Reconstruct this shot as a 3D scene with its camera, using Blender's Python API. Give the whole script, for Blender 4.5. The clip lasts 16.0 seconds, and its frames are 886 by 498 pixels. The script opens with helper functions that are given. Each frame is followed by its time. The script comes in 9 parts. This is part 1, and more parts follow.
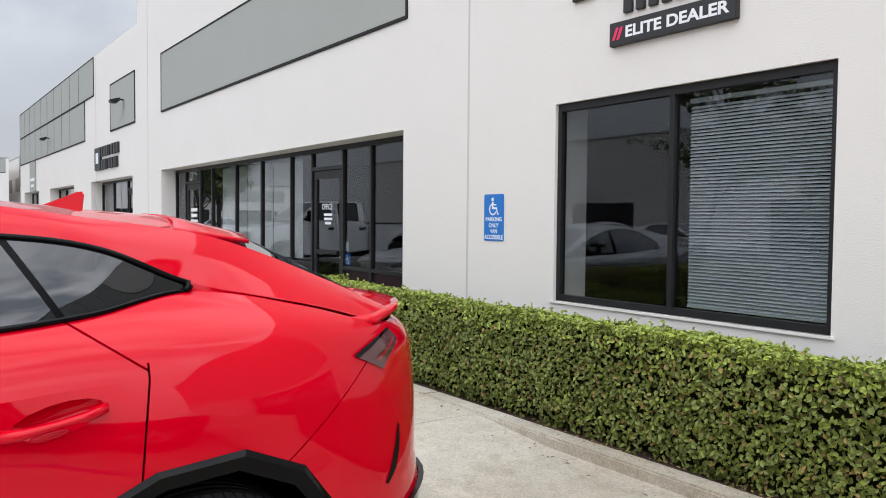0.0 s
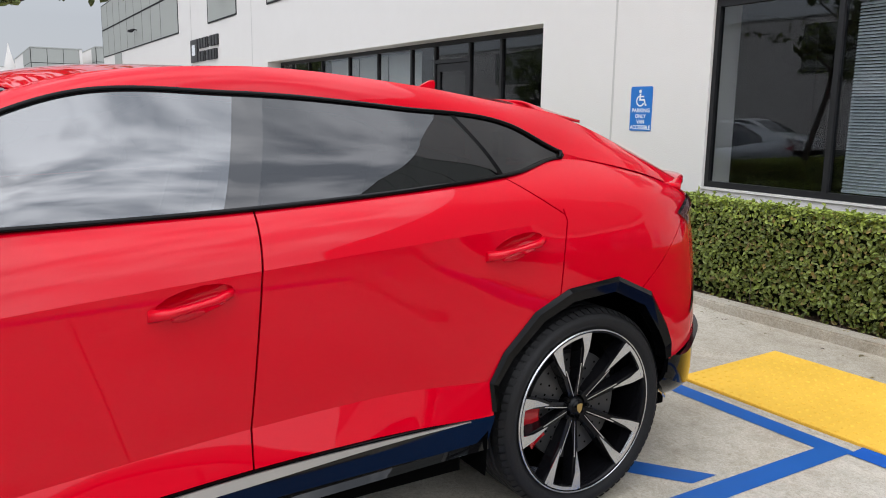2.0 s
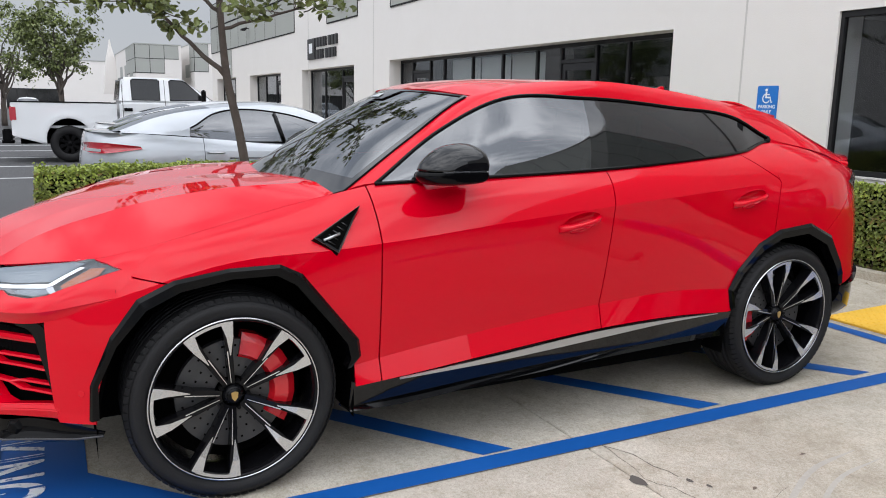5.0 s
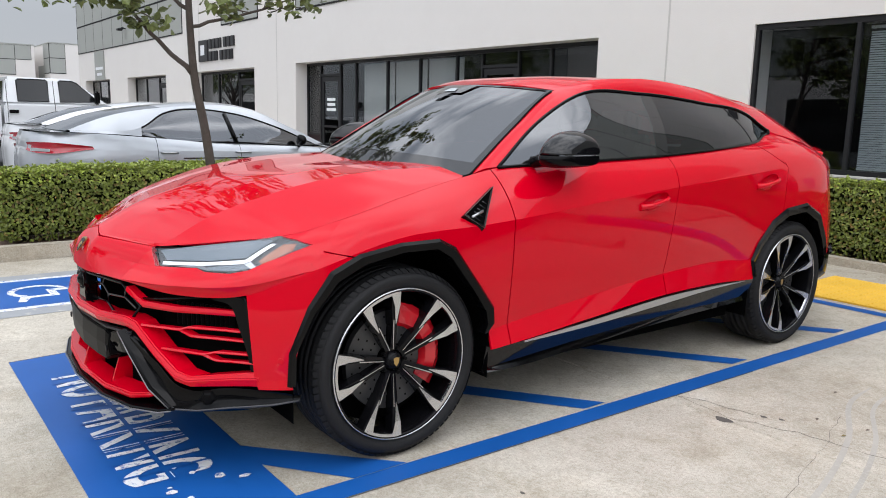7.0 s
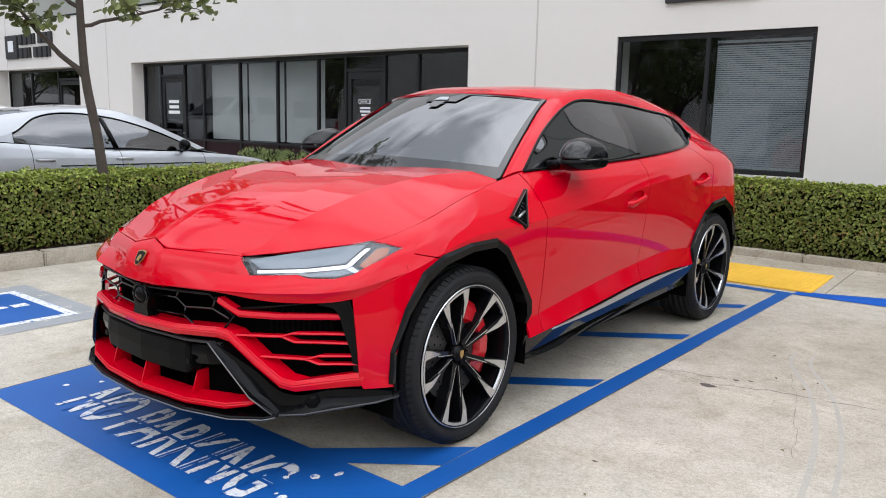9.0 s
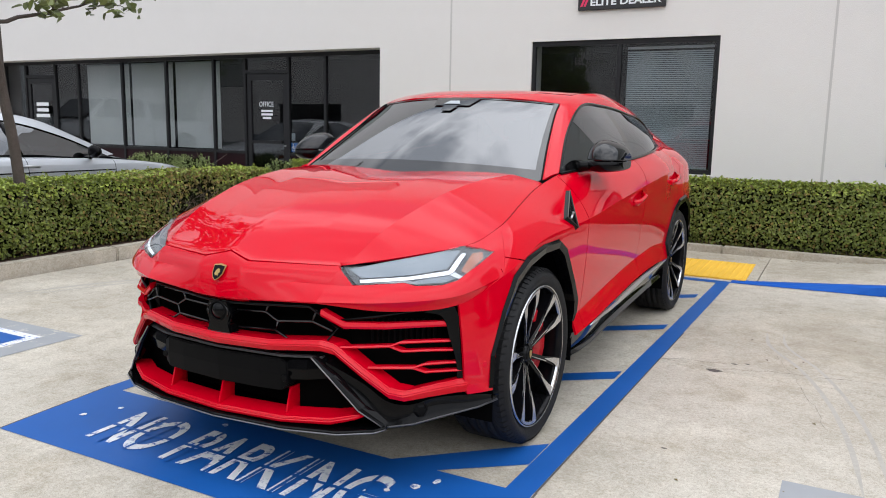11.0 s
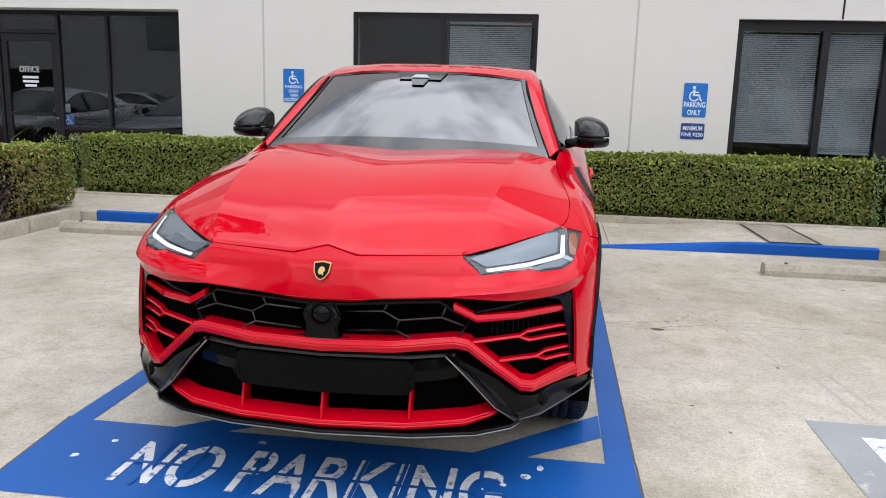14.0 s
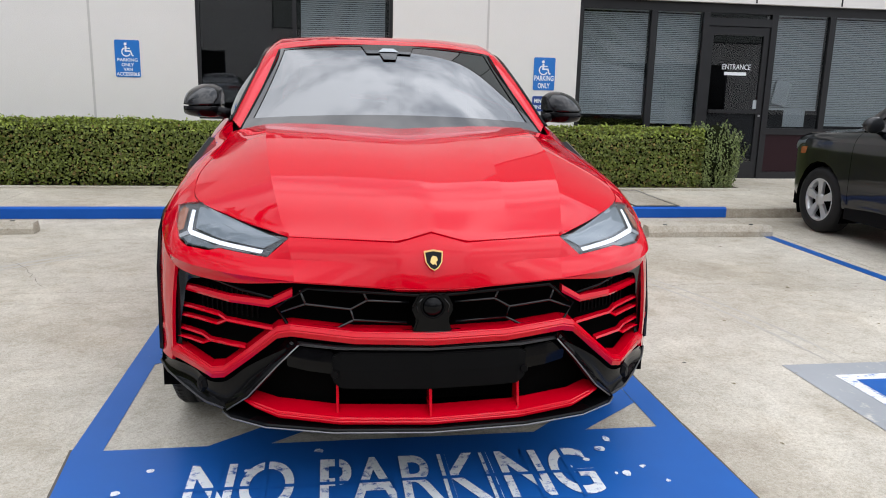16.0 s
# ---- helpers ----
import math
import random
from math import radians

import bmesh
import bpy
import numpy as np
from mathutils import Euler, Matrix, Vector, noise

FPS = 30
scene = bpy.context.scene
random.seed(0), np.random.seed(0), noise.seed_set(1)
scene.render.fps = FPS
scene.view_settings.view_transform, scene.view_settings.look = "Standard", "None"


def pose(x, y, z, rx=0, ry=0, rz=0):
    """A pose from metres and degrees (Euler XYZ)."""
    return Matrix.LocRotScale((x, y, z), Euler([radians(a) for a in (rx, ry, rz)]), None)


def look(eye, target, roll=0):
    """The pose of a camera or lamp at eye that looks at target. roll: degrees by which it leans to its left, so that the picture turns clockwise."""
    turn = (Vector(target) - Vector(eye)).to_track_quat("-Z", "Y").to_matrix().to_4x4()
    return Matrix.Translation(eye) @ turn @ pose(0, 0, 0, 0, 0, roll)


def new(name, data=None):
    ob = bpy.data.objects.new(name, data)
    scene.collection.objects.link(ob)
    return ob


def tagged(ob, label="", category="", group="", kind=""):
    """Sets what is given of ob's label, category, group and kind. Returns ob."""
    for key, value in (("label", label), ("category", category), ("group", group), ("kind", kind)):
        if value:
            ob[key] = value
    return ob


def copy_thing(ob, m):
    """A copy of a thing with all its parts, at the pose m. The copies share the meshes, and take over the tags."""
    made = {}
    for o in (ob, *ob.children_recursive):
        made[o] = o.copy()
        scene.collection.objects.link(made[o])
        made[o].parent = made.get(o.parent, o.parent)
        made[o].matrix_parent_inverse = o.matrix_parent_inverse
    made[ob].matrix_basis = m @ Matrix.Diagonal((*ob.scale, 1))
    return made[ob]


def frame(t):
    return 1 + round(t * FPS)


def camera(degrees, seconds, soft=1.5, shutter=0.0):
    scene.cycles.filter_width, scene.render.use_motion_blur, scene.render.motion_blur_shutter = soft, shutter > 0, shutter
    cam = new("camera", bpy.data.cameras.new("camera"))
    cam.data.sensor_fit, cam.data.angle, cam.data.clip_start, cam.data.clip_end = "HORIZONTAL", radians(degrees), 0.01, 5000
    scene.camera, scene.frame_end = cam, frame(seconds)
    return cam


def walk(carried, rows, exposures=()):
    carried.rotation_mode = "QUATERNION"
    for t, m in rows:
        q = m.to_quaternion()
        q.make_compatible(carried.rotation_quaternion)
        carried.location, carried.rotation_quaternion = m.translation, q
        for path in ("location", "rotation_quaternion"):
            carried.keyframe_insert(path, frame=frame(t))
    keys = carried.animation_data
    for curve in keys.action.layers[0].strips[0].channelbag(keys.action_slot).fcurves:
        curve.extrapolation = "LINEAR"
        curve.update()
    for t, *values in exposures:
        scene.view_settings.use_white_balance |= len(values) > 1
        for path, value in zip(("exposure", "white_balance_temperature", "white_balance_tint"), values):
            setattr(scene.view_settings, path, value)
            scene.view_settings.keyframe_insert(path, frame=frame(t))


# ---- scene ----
from mathutils.bvhtree import BVHTree

cam = camera(59.8, 16.0, 1.0)
PATH = [
    (0, (3.034, 2.323, 1.57), (1.406, 3.481, 1.492), 0.5),
    (0.5, (2.947, 2.053, 1.517), (1.275, 3.137, 1.348), 0.6),
    (1, (2.972, 1.709, 1.529), (1.283, 2.752, 1.286), 0.7),
    (1.5, (3.06, 1.355, 1.535), (1.373, 2.386, 1.233), 0.9),
    (2, (3.032, 1.058, 1.514), (1.359, 2.098, 1.166), 0.9),
    (2.5, (3.053, 0.765, 1.53), (1.389, 1.809, 1.151), 0.8),
    (3, (3.148, 0.474, 1.524), (1.483, 1.509, 1.13), 0.8),
    (3.5, (3.357, 0.249, 1.527), (1.677, 1.259, 1.133), 0.9),
    (4, (3.542, 0.002, 1.54), (1.836, 0.971, 1.154), 1.1),
    (4.5, (3.739, -0.332, 1.537), (2.004, 0.59, 1.161), 1.2),
    (5, (3.776, -0.574, 1.516), (2.025, 0.321, 1.149), 1.1),
    (7.5, (3.414, -2.049, 1.419), (1.928, -0.753, 1.084), 1.3),
    (8, (3.331, -2.338, 1.431), (1.931, -0.949, 1.103), 1.2),
    (8.5, (3.149, -2.501, 1.42), (1.833, -1.032, 1.092), 1.3),
    (9, (2.927, -2.658, 1.434), (1.693, -1.118, 1.104), 1.3),
    (11.5, (1.979, -3.326, 1.426), (1.134, -1.541, 1.107), 1.2),
    (12, (1.791, -3.422, 1.438), (1.037, -1.598, 1.113), 1.5),
    (12.5, (1.548, -3.397, 1.425), (0.902, -1.534, 1.089), 1.6),
    (13, (1.299, -3.39, 1.431), (0.776, -1.491, 1.081), 1.7),
    (13.5, (0.992, -3.444, 1.416), (0.601, -1.516, 1.055), 1.6),
    (14, (0.741, -3.483, 1.421), (0.484, -1.535, 1.046), 1.6),
    (14.5, (0.476, -3.399, 1.402), (0.353, -1.44, 1.018), 1.3),
    (15, (0.221, -3.37, 1.401), (0.236, -1.41, 1.004), 1.2),
    (15.5, (-0.086, -3.401, 1.421), (0.07, -1.45, 1.008), 1.2),
    (16, (-0.333, -3.372, 1.406), (-0.038, -1.44, 0.98), 1.4),
]
walk(cam, [(t, look(eye, target, roll)) for t, eye, target, roll in PATH], [(0, 0.92), (2.5, .84), (5, .81), (9, 0.75), (12.5, 0.73), (16, 0.74)])

# ---- light ----
SUN_EL, SUN_AZ = radians(55), radians(112)
world = bpy.data.worlds.new("overcast_sky")
scene.world = world
world.use_nodes = True
wn, wl = world.node_tree.nodes, world.node_tree.links
wn.clear()
w_out, w_bg, w_mix = wn.new("ShaderNodeOutputWorld"), wn.new("ShaderNodeBackground"), wn.new("ShaderNodeMix")
w_sky, w_tc, w_map = wn.new("ShaderNodeTexSky"), wn.new("ShaderNodeTexCoord"), wn.new("ShaderNodeMapping")
w_n, w_ramp = wn.new("ShaderNodeTexNoise"), wn.new("ShaderNodeValToRGB")
w_sky.sky_type, w_sky.sun_disc = "NISHITA", False
w_sky.sun_elevation, w_sky.sun_rotation = SUN_EL, SUN_AZ
w_mix.data_type = "RGBA"
w_mix.inputs["Factor"].default_value = 0.9
w_map.inputs["Scale"].default_value = (1.0, 1.0, 1.7)
w_n.inputs["Scale"].default_value, w_n.inputs["Detail"].default_value = 3.4, 7
w_n.inputs["Roughness"].default_value, w_n.inputs["Distortion"].default_value = 0.55, 0.0
w_ramp.color_ramp.elements[0].position, w_ramp.color_ramp.elements[0].color = 0.40, (3.0, 3.3, 3.8, 1)
w_ramp.color_ramp.elements[1].position, w_ramp.color_ramp.elements[1].color = 0.60, (8.8, 9.0, 9.5, 1)
wl.new(w_tc.outputs["Generated"], w_map.inputs["Vector"])
wl.new(w_map.outputs["Vector"], w_n.inputs["Vector"])
wl.new(w_n.outputs["Fac"], w_ramp.inputs["Fac"])
wl.new(w_sky.outputs["Color"], w_mix.inputs["A"])
# the cloud deck closes to an even haze towards the horizon
w_haze, w_low = wn.new("ShaderNodeMix"), wn.new("ShaderNodeMapRange")
w_haze.data_type = "RGBA"
w_haze.inputs["A"].default_value = (6.6, 6.9, 7.5, 1)
w_low.inputs["From Min"].default_value, w_low.inputs["From Max"].default_value = 0.12, 0.5
wl.new(w_ramp.outputs["Color"], w_haze.inputs["B"])
wl.new(w_low.outputs["Result"], w_haze.inputs["Factor"])
wl.new(w_haze.outputs["Result"], w_mix.inputs["B"])
# an overcast sky is about three times as bright overhead as at the horizon
w_sep, w_up, w_mul = wn.new("ShaderNodeSeparateXYZ"), wn.new("ShaderNodeMapRange"), wn.new("ShaderNodeVectorMath")
w_up.inputs["From Min"].default_value, w_up.inputs["From Max"].default_value = 0.1, 0.85
w_up.inputs["To Min"].default_value, w_up.inputs["To Max"].default_value = 0.66, 1.85
w_mul.operation = "SCALE"
wl.new(w_tc.outputs["Generated"], w_sep.inputs["Vector"])
wl.new(w_sep.outputs["Z"], w_up.inputs["Value"])
wl.new(w_sep.outputs["Z"], w_low.inputs["Value"])
wl.new(w_mix.outputs["Result"], w_mul.inputs[0])
# and brighter on the side where the sun stands behind the cloud
w_side, w_lift, w_both = wn.new("ShaderNodeVectorMath"), wn.new("ShaderNodeMapRange"), wn.new("ShaderNodeMath")
w_side.operation, w_both.operation = "DOT_PRODUCT", "MULTIPLY"
w_side.inputs[1].default_value = (math.sin(SUN_AZ), math.cos(SUN_AZ), 0)
w_lift.inputs["From Min"].default_value, w_lift.inputs["From Max"].default_value = -1.0, 1.0
w_lift.inputs["To Min"].default_value, w_lift.inputs["To Max"].default_value = 0.68, 1.38
wl.new(w_tc.outputs["Generated"], w_side.inputs[0])
wl.new(w_side.outputs["Value"], w_lift.inputs["Value"])
wl.new(w_lift.outputs["Result"], w_both.inputs[0])
wl.new(w_up.outputs["Result"], w_both.inputs[1])
wl.new(w_both.outputs["Value"], w_mul.inputs["Scale"])
wl.new(w_mul.outputs["Vector"], w_bg.inputs["Color"])
w_bg.inputs["Strength"].default_value = 0.098
wl.new(w_bg.outputs["Background"], w_out.inputs["Surface"])

sun = new("sun", bpy.data.lights.new("sun", "SUN"))
sun.data.energy, sun.data.angle, sun.data.color = 0.5, radians(150), (1.0, 0.96, 0.9)
sun.matrix_world = look((0, 0, 30), (-9.4, 3.8, 15.5))


# ---- materials ----
def principled(name, color, rough=0.5, metal=0.0, coat=0.0, spec=0.5, emit=None):
    m = bpy.data.materials.new(name)
    m.use_nodes = True
    b = m.node_tree.nodes["Principled BSDF"]
    b.inputs["Base Color"].default_value = (*color, 1)
    b.inputs["Roughness"].default_value, b.inputs["Metallic"].default_value = rough, metal
    b.inputs["Coat Weight"].default_value, b.inputs["Coat Roughness"].default_value = coat, 0.02
    b.inputs["Specular IOR Level"].default_value = spec
    if emit:
        b.inputs["Emission Color"].default_value, b.inputs["Emission Strength"].default_value = (*color, 1), emit
    return m


def varied(m, scale, amount, scale2=None, amount2=0.0, tint=(0.5, 0.45, 0.4), bump=0.0, bump_scale=None, rough_vary=0.0, randomly=0.0, island=0.0):
    """Colour variation at two scales and a fine bump, in object space."""
    nt = m.node_tree
    n, l = nt.nodes, nt.links
    b = n["Principled BSDF"]
    base = tuple(b.inputs["Base Color"].default_value)
    tc = n.new("ShaderNodeNewGeometry")
    pos = tc.outputs["Position"]
    last = None
    for sc, am, detail in ((scale, amount, 6), (scale2, amount2, 8)):
        if not sc:
            continue
        t = n.new("ShaderNodeTexNoise")
        t.inputs["Scale"].default_value, t.inputs["Detail"].default_value, t.inputs["Roughness"].default_value = sc, detail, 0.65
        l.new(pos, t.inputs["Vector"])
        r = n.new("ShaderNodeMapRange")
        r.inputs["From Min"].default_value, r.inputs["From Max"].default_value = 0.35, 0.7
        r.inputs["To Min"].default_value, r.inputs["To Max"].default_value = 0.0, am
        l.new(t.outputs["Fac"], r.inputs["Value"])
        mx = n.new("ShaderNodeMix")
        mx.data_type, mx.blend_type = "RGBA", "MULTIPLY"
        l.new(r.outputs["Result"], mx.inputs["Factor"])
        if last:
            l.new(last, mx.inputs["A"])
        else:
            mx.inputs["A"].default_value = base
        mx.inputs["B"].default_value = (*tint, 1)
        last = mx.outputs["Result"]
    if randomly or island:
        src = n.new("ShaderNodeObjectInfo").outputs["Random"] if randomly else tc.outputs["Random Per Island"]
        r = n.new("ShaderNodeMapRange")
        r.inputs["To Min"].default_value, r.inputs["To Max"].default_value = 1 - (randomly or island), 1 + (randomly or island)
        l.new(src, r.inputs["Value"])
        h = n.new("ShaderNodeHueSaturation")
        l.new(r.outputs["Result"], h.inputs["Value"])
        if last:
            l.new(last, h.inputs["Color"])
        else:
            h.inputs["Color"].default_value = base
        last = h.outputs["Color"]
    if last:
        l.new(last, b.inputs["Base Color"])
    if bump:
        t = n.new("ShaderNodeTexNoise")
        t.inputs["Scale"].default_value, t.inputs["Detail"].default_value = bump_scale or scale * 10, 5
        l.new(pos, t.inputs["Vector"])
        bp = n.new("ShaderNodeBump")
        bp.inputs["Strength"].default_value, bp.inputs["Distance"].default_value = bump, 0.01
        l.new(t.outputs["Fac"], bp.inputs["Height"])
        l.new(bp.outputs["Normal"], b.inputs["Normal"])
    if rough_vary:
        t = n.new("ShaderNodeTexNoise")
        t.inputs["Scale"].default_value, t.inputs["Detail"].default_value = scale * 2, 5
        l.new(pos, t.inputs["Vector"])
        r = n.new("ShaderNodeMapRange")
        ro = b.inputs["Roughness"].default_value
        r.inputs["To Min"].default_value, r.inputs["To Max"].default_value = max(0.02, ro - rough_vary), min(1, ro + rough_vary)
        l.new(t.outputs["Fac"], r.inputs["Value"])
        l.new(r.outputs["Result"], b.inputs["Roughness"])
    return m


def pane_material(name, tint, ior=1.6, haze=0.0):
    """A thin pane: tinted see-through, with Fresnel gloss."""
    m = bpy.data.materials.new(name)
    m.use_nodes = True
    n, l = m.node_tree.nodes, m.node_tree.links
    n.clear()
    out, mix, tr, gl, fr = n.new("ShaderNodeOutputMaterial"), n.new("ShaderNodeMixShader"), n.new("ShaderNodeBsdfTransparent"), n.new("ShaderNodeBsdfGlossy"), n.new("ShaderNodeLayerWeight")
    tr.inputs["Color"].default_value = (*tint, 1)
    gl.inputs["Roughness"].default_value = haze
    gl.inputs["Color"].default_value = (0.95, 0.97, 1, 1)
    fr.inputs["Blend"].default_value = 0.5
    f0 = ((ior - 1) / (ior + 1)) ** 2
    up, rise = n.new("ShaderNodeMath"), n.new("ShaderNodeMath")
    up.operation, up.inputs[1].default_value = "POWER", 5.0
    rise.operation, rise.inputs[1].default_value, rise.inputs[2].default_value = "MULTIPLY_ADD", 1 - f0, f0
    l.new(fr.outputs["Facing"], up.inputs[0])
    l.new(up.outputs["Value"], rise.inputs[0])
    l.new(rise.outputs["Value"], mix.inputs["Fac"])
    l.new(tr.outputs["BSDF"], mix.inputs[1])
    l.new(gl.outputs["BSDF"], mix.inputs[2])
    l.new(mix.outputs["Shader"], out.inputs["Surface"])
    return m


def worn_paint(name, color, under, wear, scale=9.0, rough=0.6):
    """Road paint, worn through to what lies under it."""
    m = principled(name, color, rough, spec=0.12)
    n, l = m.node_tree.nodes, m.node_tree.links
    b = n["Principled BSDF"]
    g = n.new("ShaderNodeNewGeometry")
    t, t2 = n.new("ShaderNodeTexNoise"), n.new("ShaderNodeTexNoise")
    t.inputs["Scale"].default_value, t.inputs["Detail"].default_value, t.inputs["Roughness"].default_value = scale, 9, 0.72
    t2.inputs["Scale"].default_value, t2.inputs["Detail"].default_value = 1.7, 5
    l.new(g.outputs["Position"], t.inputs["Vector"])
    l.new(g.outputs["Position"], t2.inputs["Vector"])
    r = n.new("ShaderNodeMapRange")
    r.inputs["From Min"].default_value, r.inputs["From Max"].default_value = 0.78 - wear, 0.9 - wear
    l.new(t.outputs["Fac"], r.inputs["Value"])
    dull = n.new("ShaderNodeMix")
    dull.data_type, dull.blend_type = "RGBA", "MIX"
    l.new(t2.outputs["Fac"], dull.inputs["Factor"])
    dull.inputs["A"].default_value = (*[c * 0.78 for c in color], 1)
    dull.inputs["B"].default_value = (*[min(1, c * 1.2 + 0.012) for c in color], 1)
    mx = n.new("ShaderNodeMix")
    mx.data_type = "RGBA"
    l.new(r.outputs["Result"], mx.inputs["Factor"])
    l.new(dull.outputs["Result"], mx.inputs["A"])
    mx.inputs["B"].default_value = (*under, 1)
    l.new(mx.outputs["Result"], b.inputs["Base Color"])
    return m


def weathered(name, color):
    """Cast concrete: cloudy light and dark patches, water stains, fine grain and dark specks."""
    m = principled(name, color, 0.88)
    n, l = m.node_tree.nodes, m.node_tree.links
    b = n["Principled BSDF"]
    g = n.new("ShaderNodeNewGeometry")
    last = None
    for sc, rough, lo, hi, to in ((0.42, 0.6, 0.42, 0.66, (0.74, 0.71, 0.66)), (1.9, 0.72, 0.50, 0.72, (0.80, 0.77, 0.72)), (1.3, 0.78, 0.47, 0.66, (1.20, 1.20, 1.20)), (9.0, 0.8, 0.46, 0.72, (0.76, 0.74, 0.70)), (55.0, 0.85, 0.42, 0.66, (0.66, 0.64, 0.60)), (190.0, 0.7, 0.52, 0.66, (0.62, 0.60, 0.57)), (23.0, 0.6, 0.71, 0.76, (0.38, 0.36, 0.33))):
        t = n.new("ShaderNodeTexNoise")
        t.inputs["Scale"].default_value, t.inputs["Detail"].default_value, t.inputs["Roughness"].default_value = sc, 7, rough
        t.inputs["Distortion"].default_value = 0.4
        off = n.new("ShaderNodeVectorMath")
        off.operation = "ADD"
        off.inputs[1].default_value = (sc * 7.3, sc * 3.1, 0)
        l.new(g.outputs["Position"], off.inputs[0])
        l.new(off.outputs["Vector"], t.inputs["Vector"])
        r = n.new("ShaderNodeMapRange")
        r.inputs["From Min"].default_value, r.inputs["From Max"].default_value = lo, hi
        l.new(t.outputs["Fac"], r.inputs["Value"])
        mx = n.new("ShaderNodeMix")
        mx.data_type, mx.blend_type = "RGBA", "MULTIPLY"
        l.new(r.outputs["Result"], mx.inputs["Factor"])
        if last:
            l.new(last, mx.inputs["A"])
        else:
            mx.inputs["A"].default_value = (*color, 1)
        mx.inputs["B"].default_value = (*to, 1)
        last = mx.outputs["Result"]
    l.new(last, b.inputs["Base Color"])
    t = n.new("ShaderNodeTexNoise")
    t.inputs["Scale"].default_value, t.inputs["Detail"].default_value = 140, 5
    l.new(g.outputs["Position"], t.inputs["Vector"])
    bp = n.new("ShaderNodeBump")
    bp.inputs["Strength"].default_value, bp.inputs["Distance"].default_value = 0.4, 0.01
    l.new(t.outputs["Fac"], bp.inputs["Height"])
    l.new(bp.outputs["Normal"], b.inputs["Normal"])
    return m


CONCRETE = (0.59, 0.553, 0.482)
M = {}
M["stucco"] = varied(principled("stucco", (0.75, 0.72, 0.69), 0.9), 0.7, 0.10, 4.0, 0.06, (0.8, 0.77, 0.73), 0.25, 90)
M["panel_grey"] = varied(principled("panel_grey", (0.36, 0.37, 0.345), 0.85), 0.9, 0.12, 6, 0.06, (0.75, 0.75, 0.72), 0.15, 90)
M["reveal"] = principled("reveal_dark", (0.03, 0.03, 0.03), 0.8, spec=0.1)
M["concrete"] = weathered("concrete", CONCRETE)
M["walk_concrete"] = weathered("walk_concrete", (0.58, 0.54, 0.465))
M["tyre_mark"] = worn_paint("tyre_mark", (0.40, 0.378, 0.338), (0.445, 0.42, 0.375), 0.3, 40)
M["asphalt"] = varied(principled("asphalt", (0.075, 0.075, 0.078), 0.9), 0.5, 0.4, 20, 0.4, (0.6, 0.6, 0.6), 0.5, 200)
M["joint"] = principled("joint_dirt", (0.10, 0.09, 0.08), 0.95)
M["blue_paint"] = worn_paint("blue_road_paint", (0.003, 0.092, 0.37), (0.36, 0.36, 0.36), 0.105, 14)
M["blue_paint"].node_tree.nodes["Principled BSDF"].inputs["Specular IOR Level"].default_value = 0.32
M["blue_paint"].node_tree.nodes["Principled BSDF"].inputs["Roughness"].default_value = 0.42
M["blue_kerb"] = worn_paint("blue_kerb_paint", (0.005, 0.085, 0.40), (0.4, 0.38, 0.35), 0.06, 12)
M["white_paint"] = worn_paint("white_road_paint", (0.72, 0.74, 0.76), (0.03, 0.11, 0.40), 0.26, 26)
M["grey_patch"] = worn_paint("grey_repaint_patch", (0.31, 0.325, 0.34), CONCRETE, 0.22, 7)
M["yellow"] = worn_paint("tactile_yellow", (0.78, 0.47, 0.06), (0.42, 0.30, 0.12), 0.08, 8)
M["soil"] = varied(principled("soil_mulch", (0.10, 0.06, 0.04), 0.95), 8, 0.5, 40, 0.4, (0.4, 0.35, 0.3), 0.8, 60)
M["frame"] = varied(principled("bronze_aluminium", (0.022, 0.022, 0.024), 0.42, 0.2, spec=0.3), 5, 0.2)
M["store_glass"] = pane_material("storefront_glass", (0.76, 0.78, 0.79), 1.54)
# near-black room surfaces: the dimness indoors is put into their colour
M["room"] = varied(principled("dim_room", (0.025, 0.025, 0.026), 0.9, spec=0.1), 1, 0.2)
M["blind"] = principled("blind_slat", (0.62, 0.66, 0.67), 0.55)
M["vblind"] = varied(principled("vertical_blind", (0.84, 0.84, 0.80), 0.7), 3, 0.1)
M["maroon"] = varied(principled("maroon_panel", (0.020, 0.006, 0.009), 0.4, spec=0.2), 2, 0.2)
M["sign_blue"] = varied(principled("sign_blue", (0.010, 0.165, 0.56), 0.4), 6, 0.1)
M["sign_navy"] = varied(principled("sign_navy", (0.008, 0.05, 0.26), 0.4), 6, 0.1)
M["sign_white"] = principled("sign_white", (0.82, 0.84, 0.86), 0.45)
M["sign_black"] = varied(principled("sign_black", (0.022, 0.021, 0.023), 0.45), 6, 0.15)
M["sign_pink"] = principled("sign_pink", (0.72, 0.03, 0.12), 0.4)
M["paper"] = principled("paper", (0.40, 0.43, 0.45), 0.7)
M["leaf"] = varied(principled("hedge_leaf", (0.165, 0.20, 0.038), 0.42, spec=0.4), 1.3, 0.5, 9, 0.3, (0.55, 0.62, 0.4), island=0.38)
# the hedge green again, nearly twice as pale
M["leaf_top"] = varied(principled("hedge_leaf_pale", (0.30, 0.36, 0.065), 0.4, spec=0.4), 1.3, 0.35, 9, 0.3, (0.6, 0.7, 0.45), island=0.35)
M["leaf_dry"] = varied(principled("hedge_leaf_dry", (0.22, 0.165, 0.045), 0.6), 3, 0.4, island=0.5)
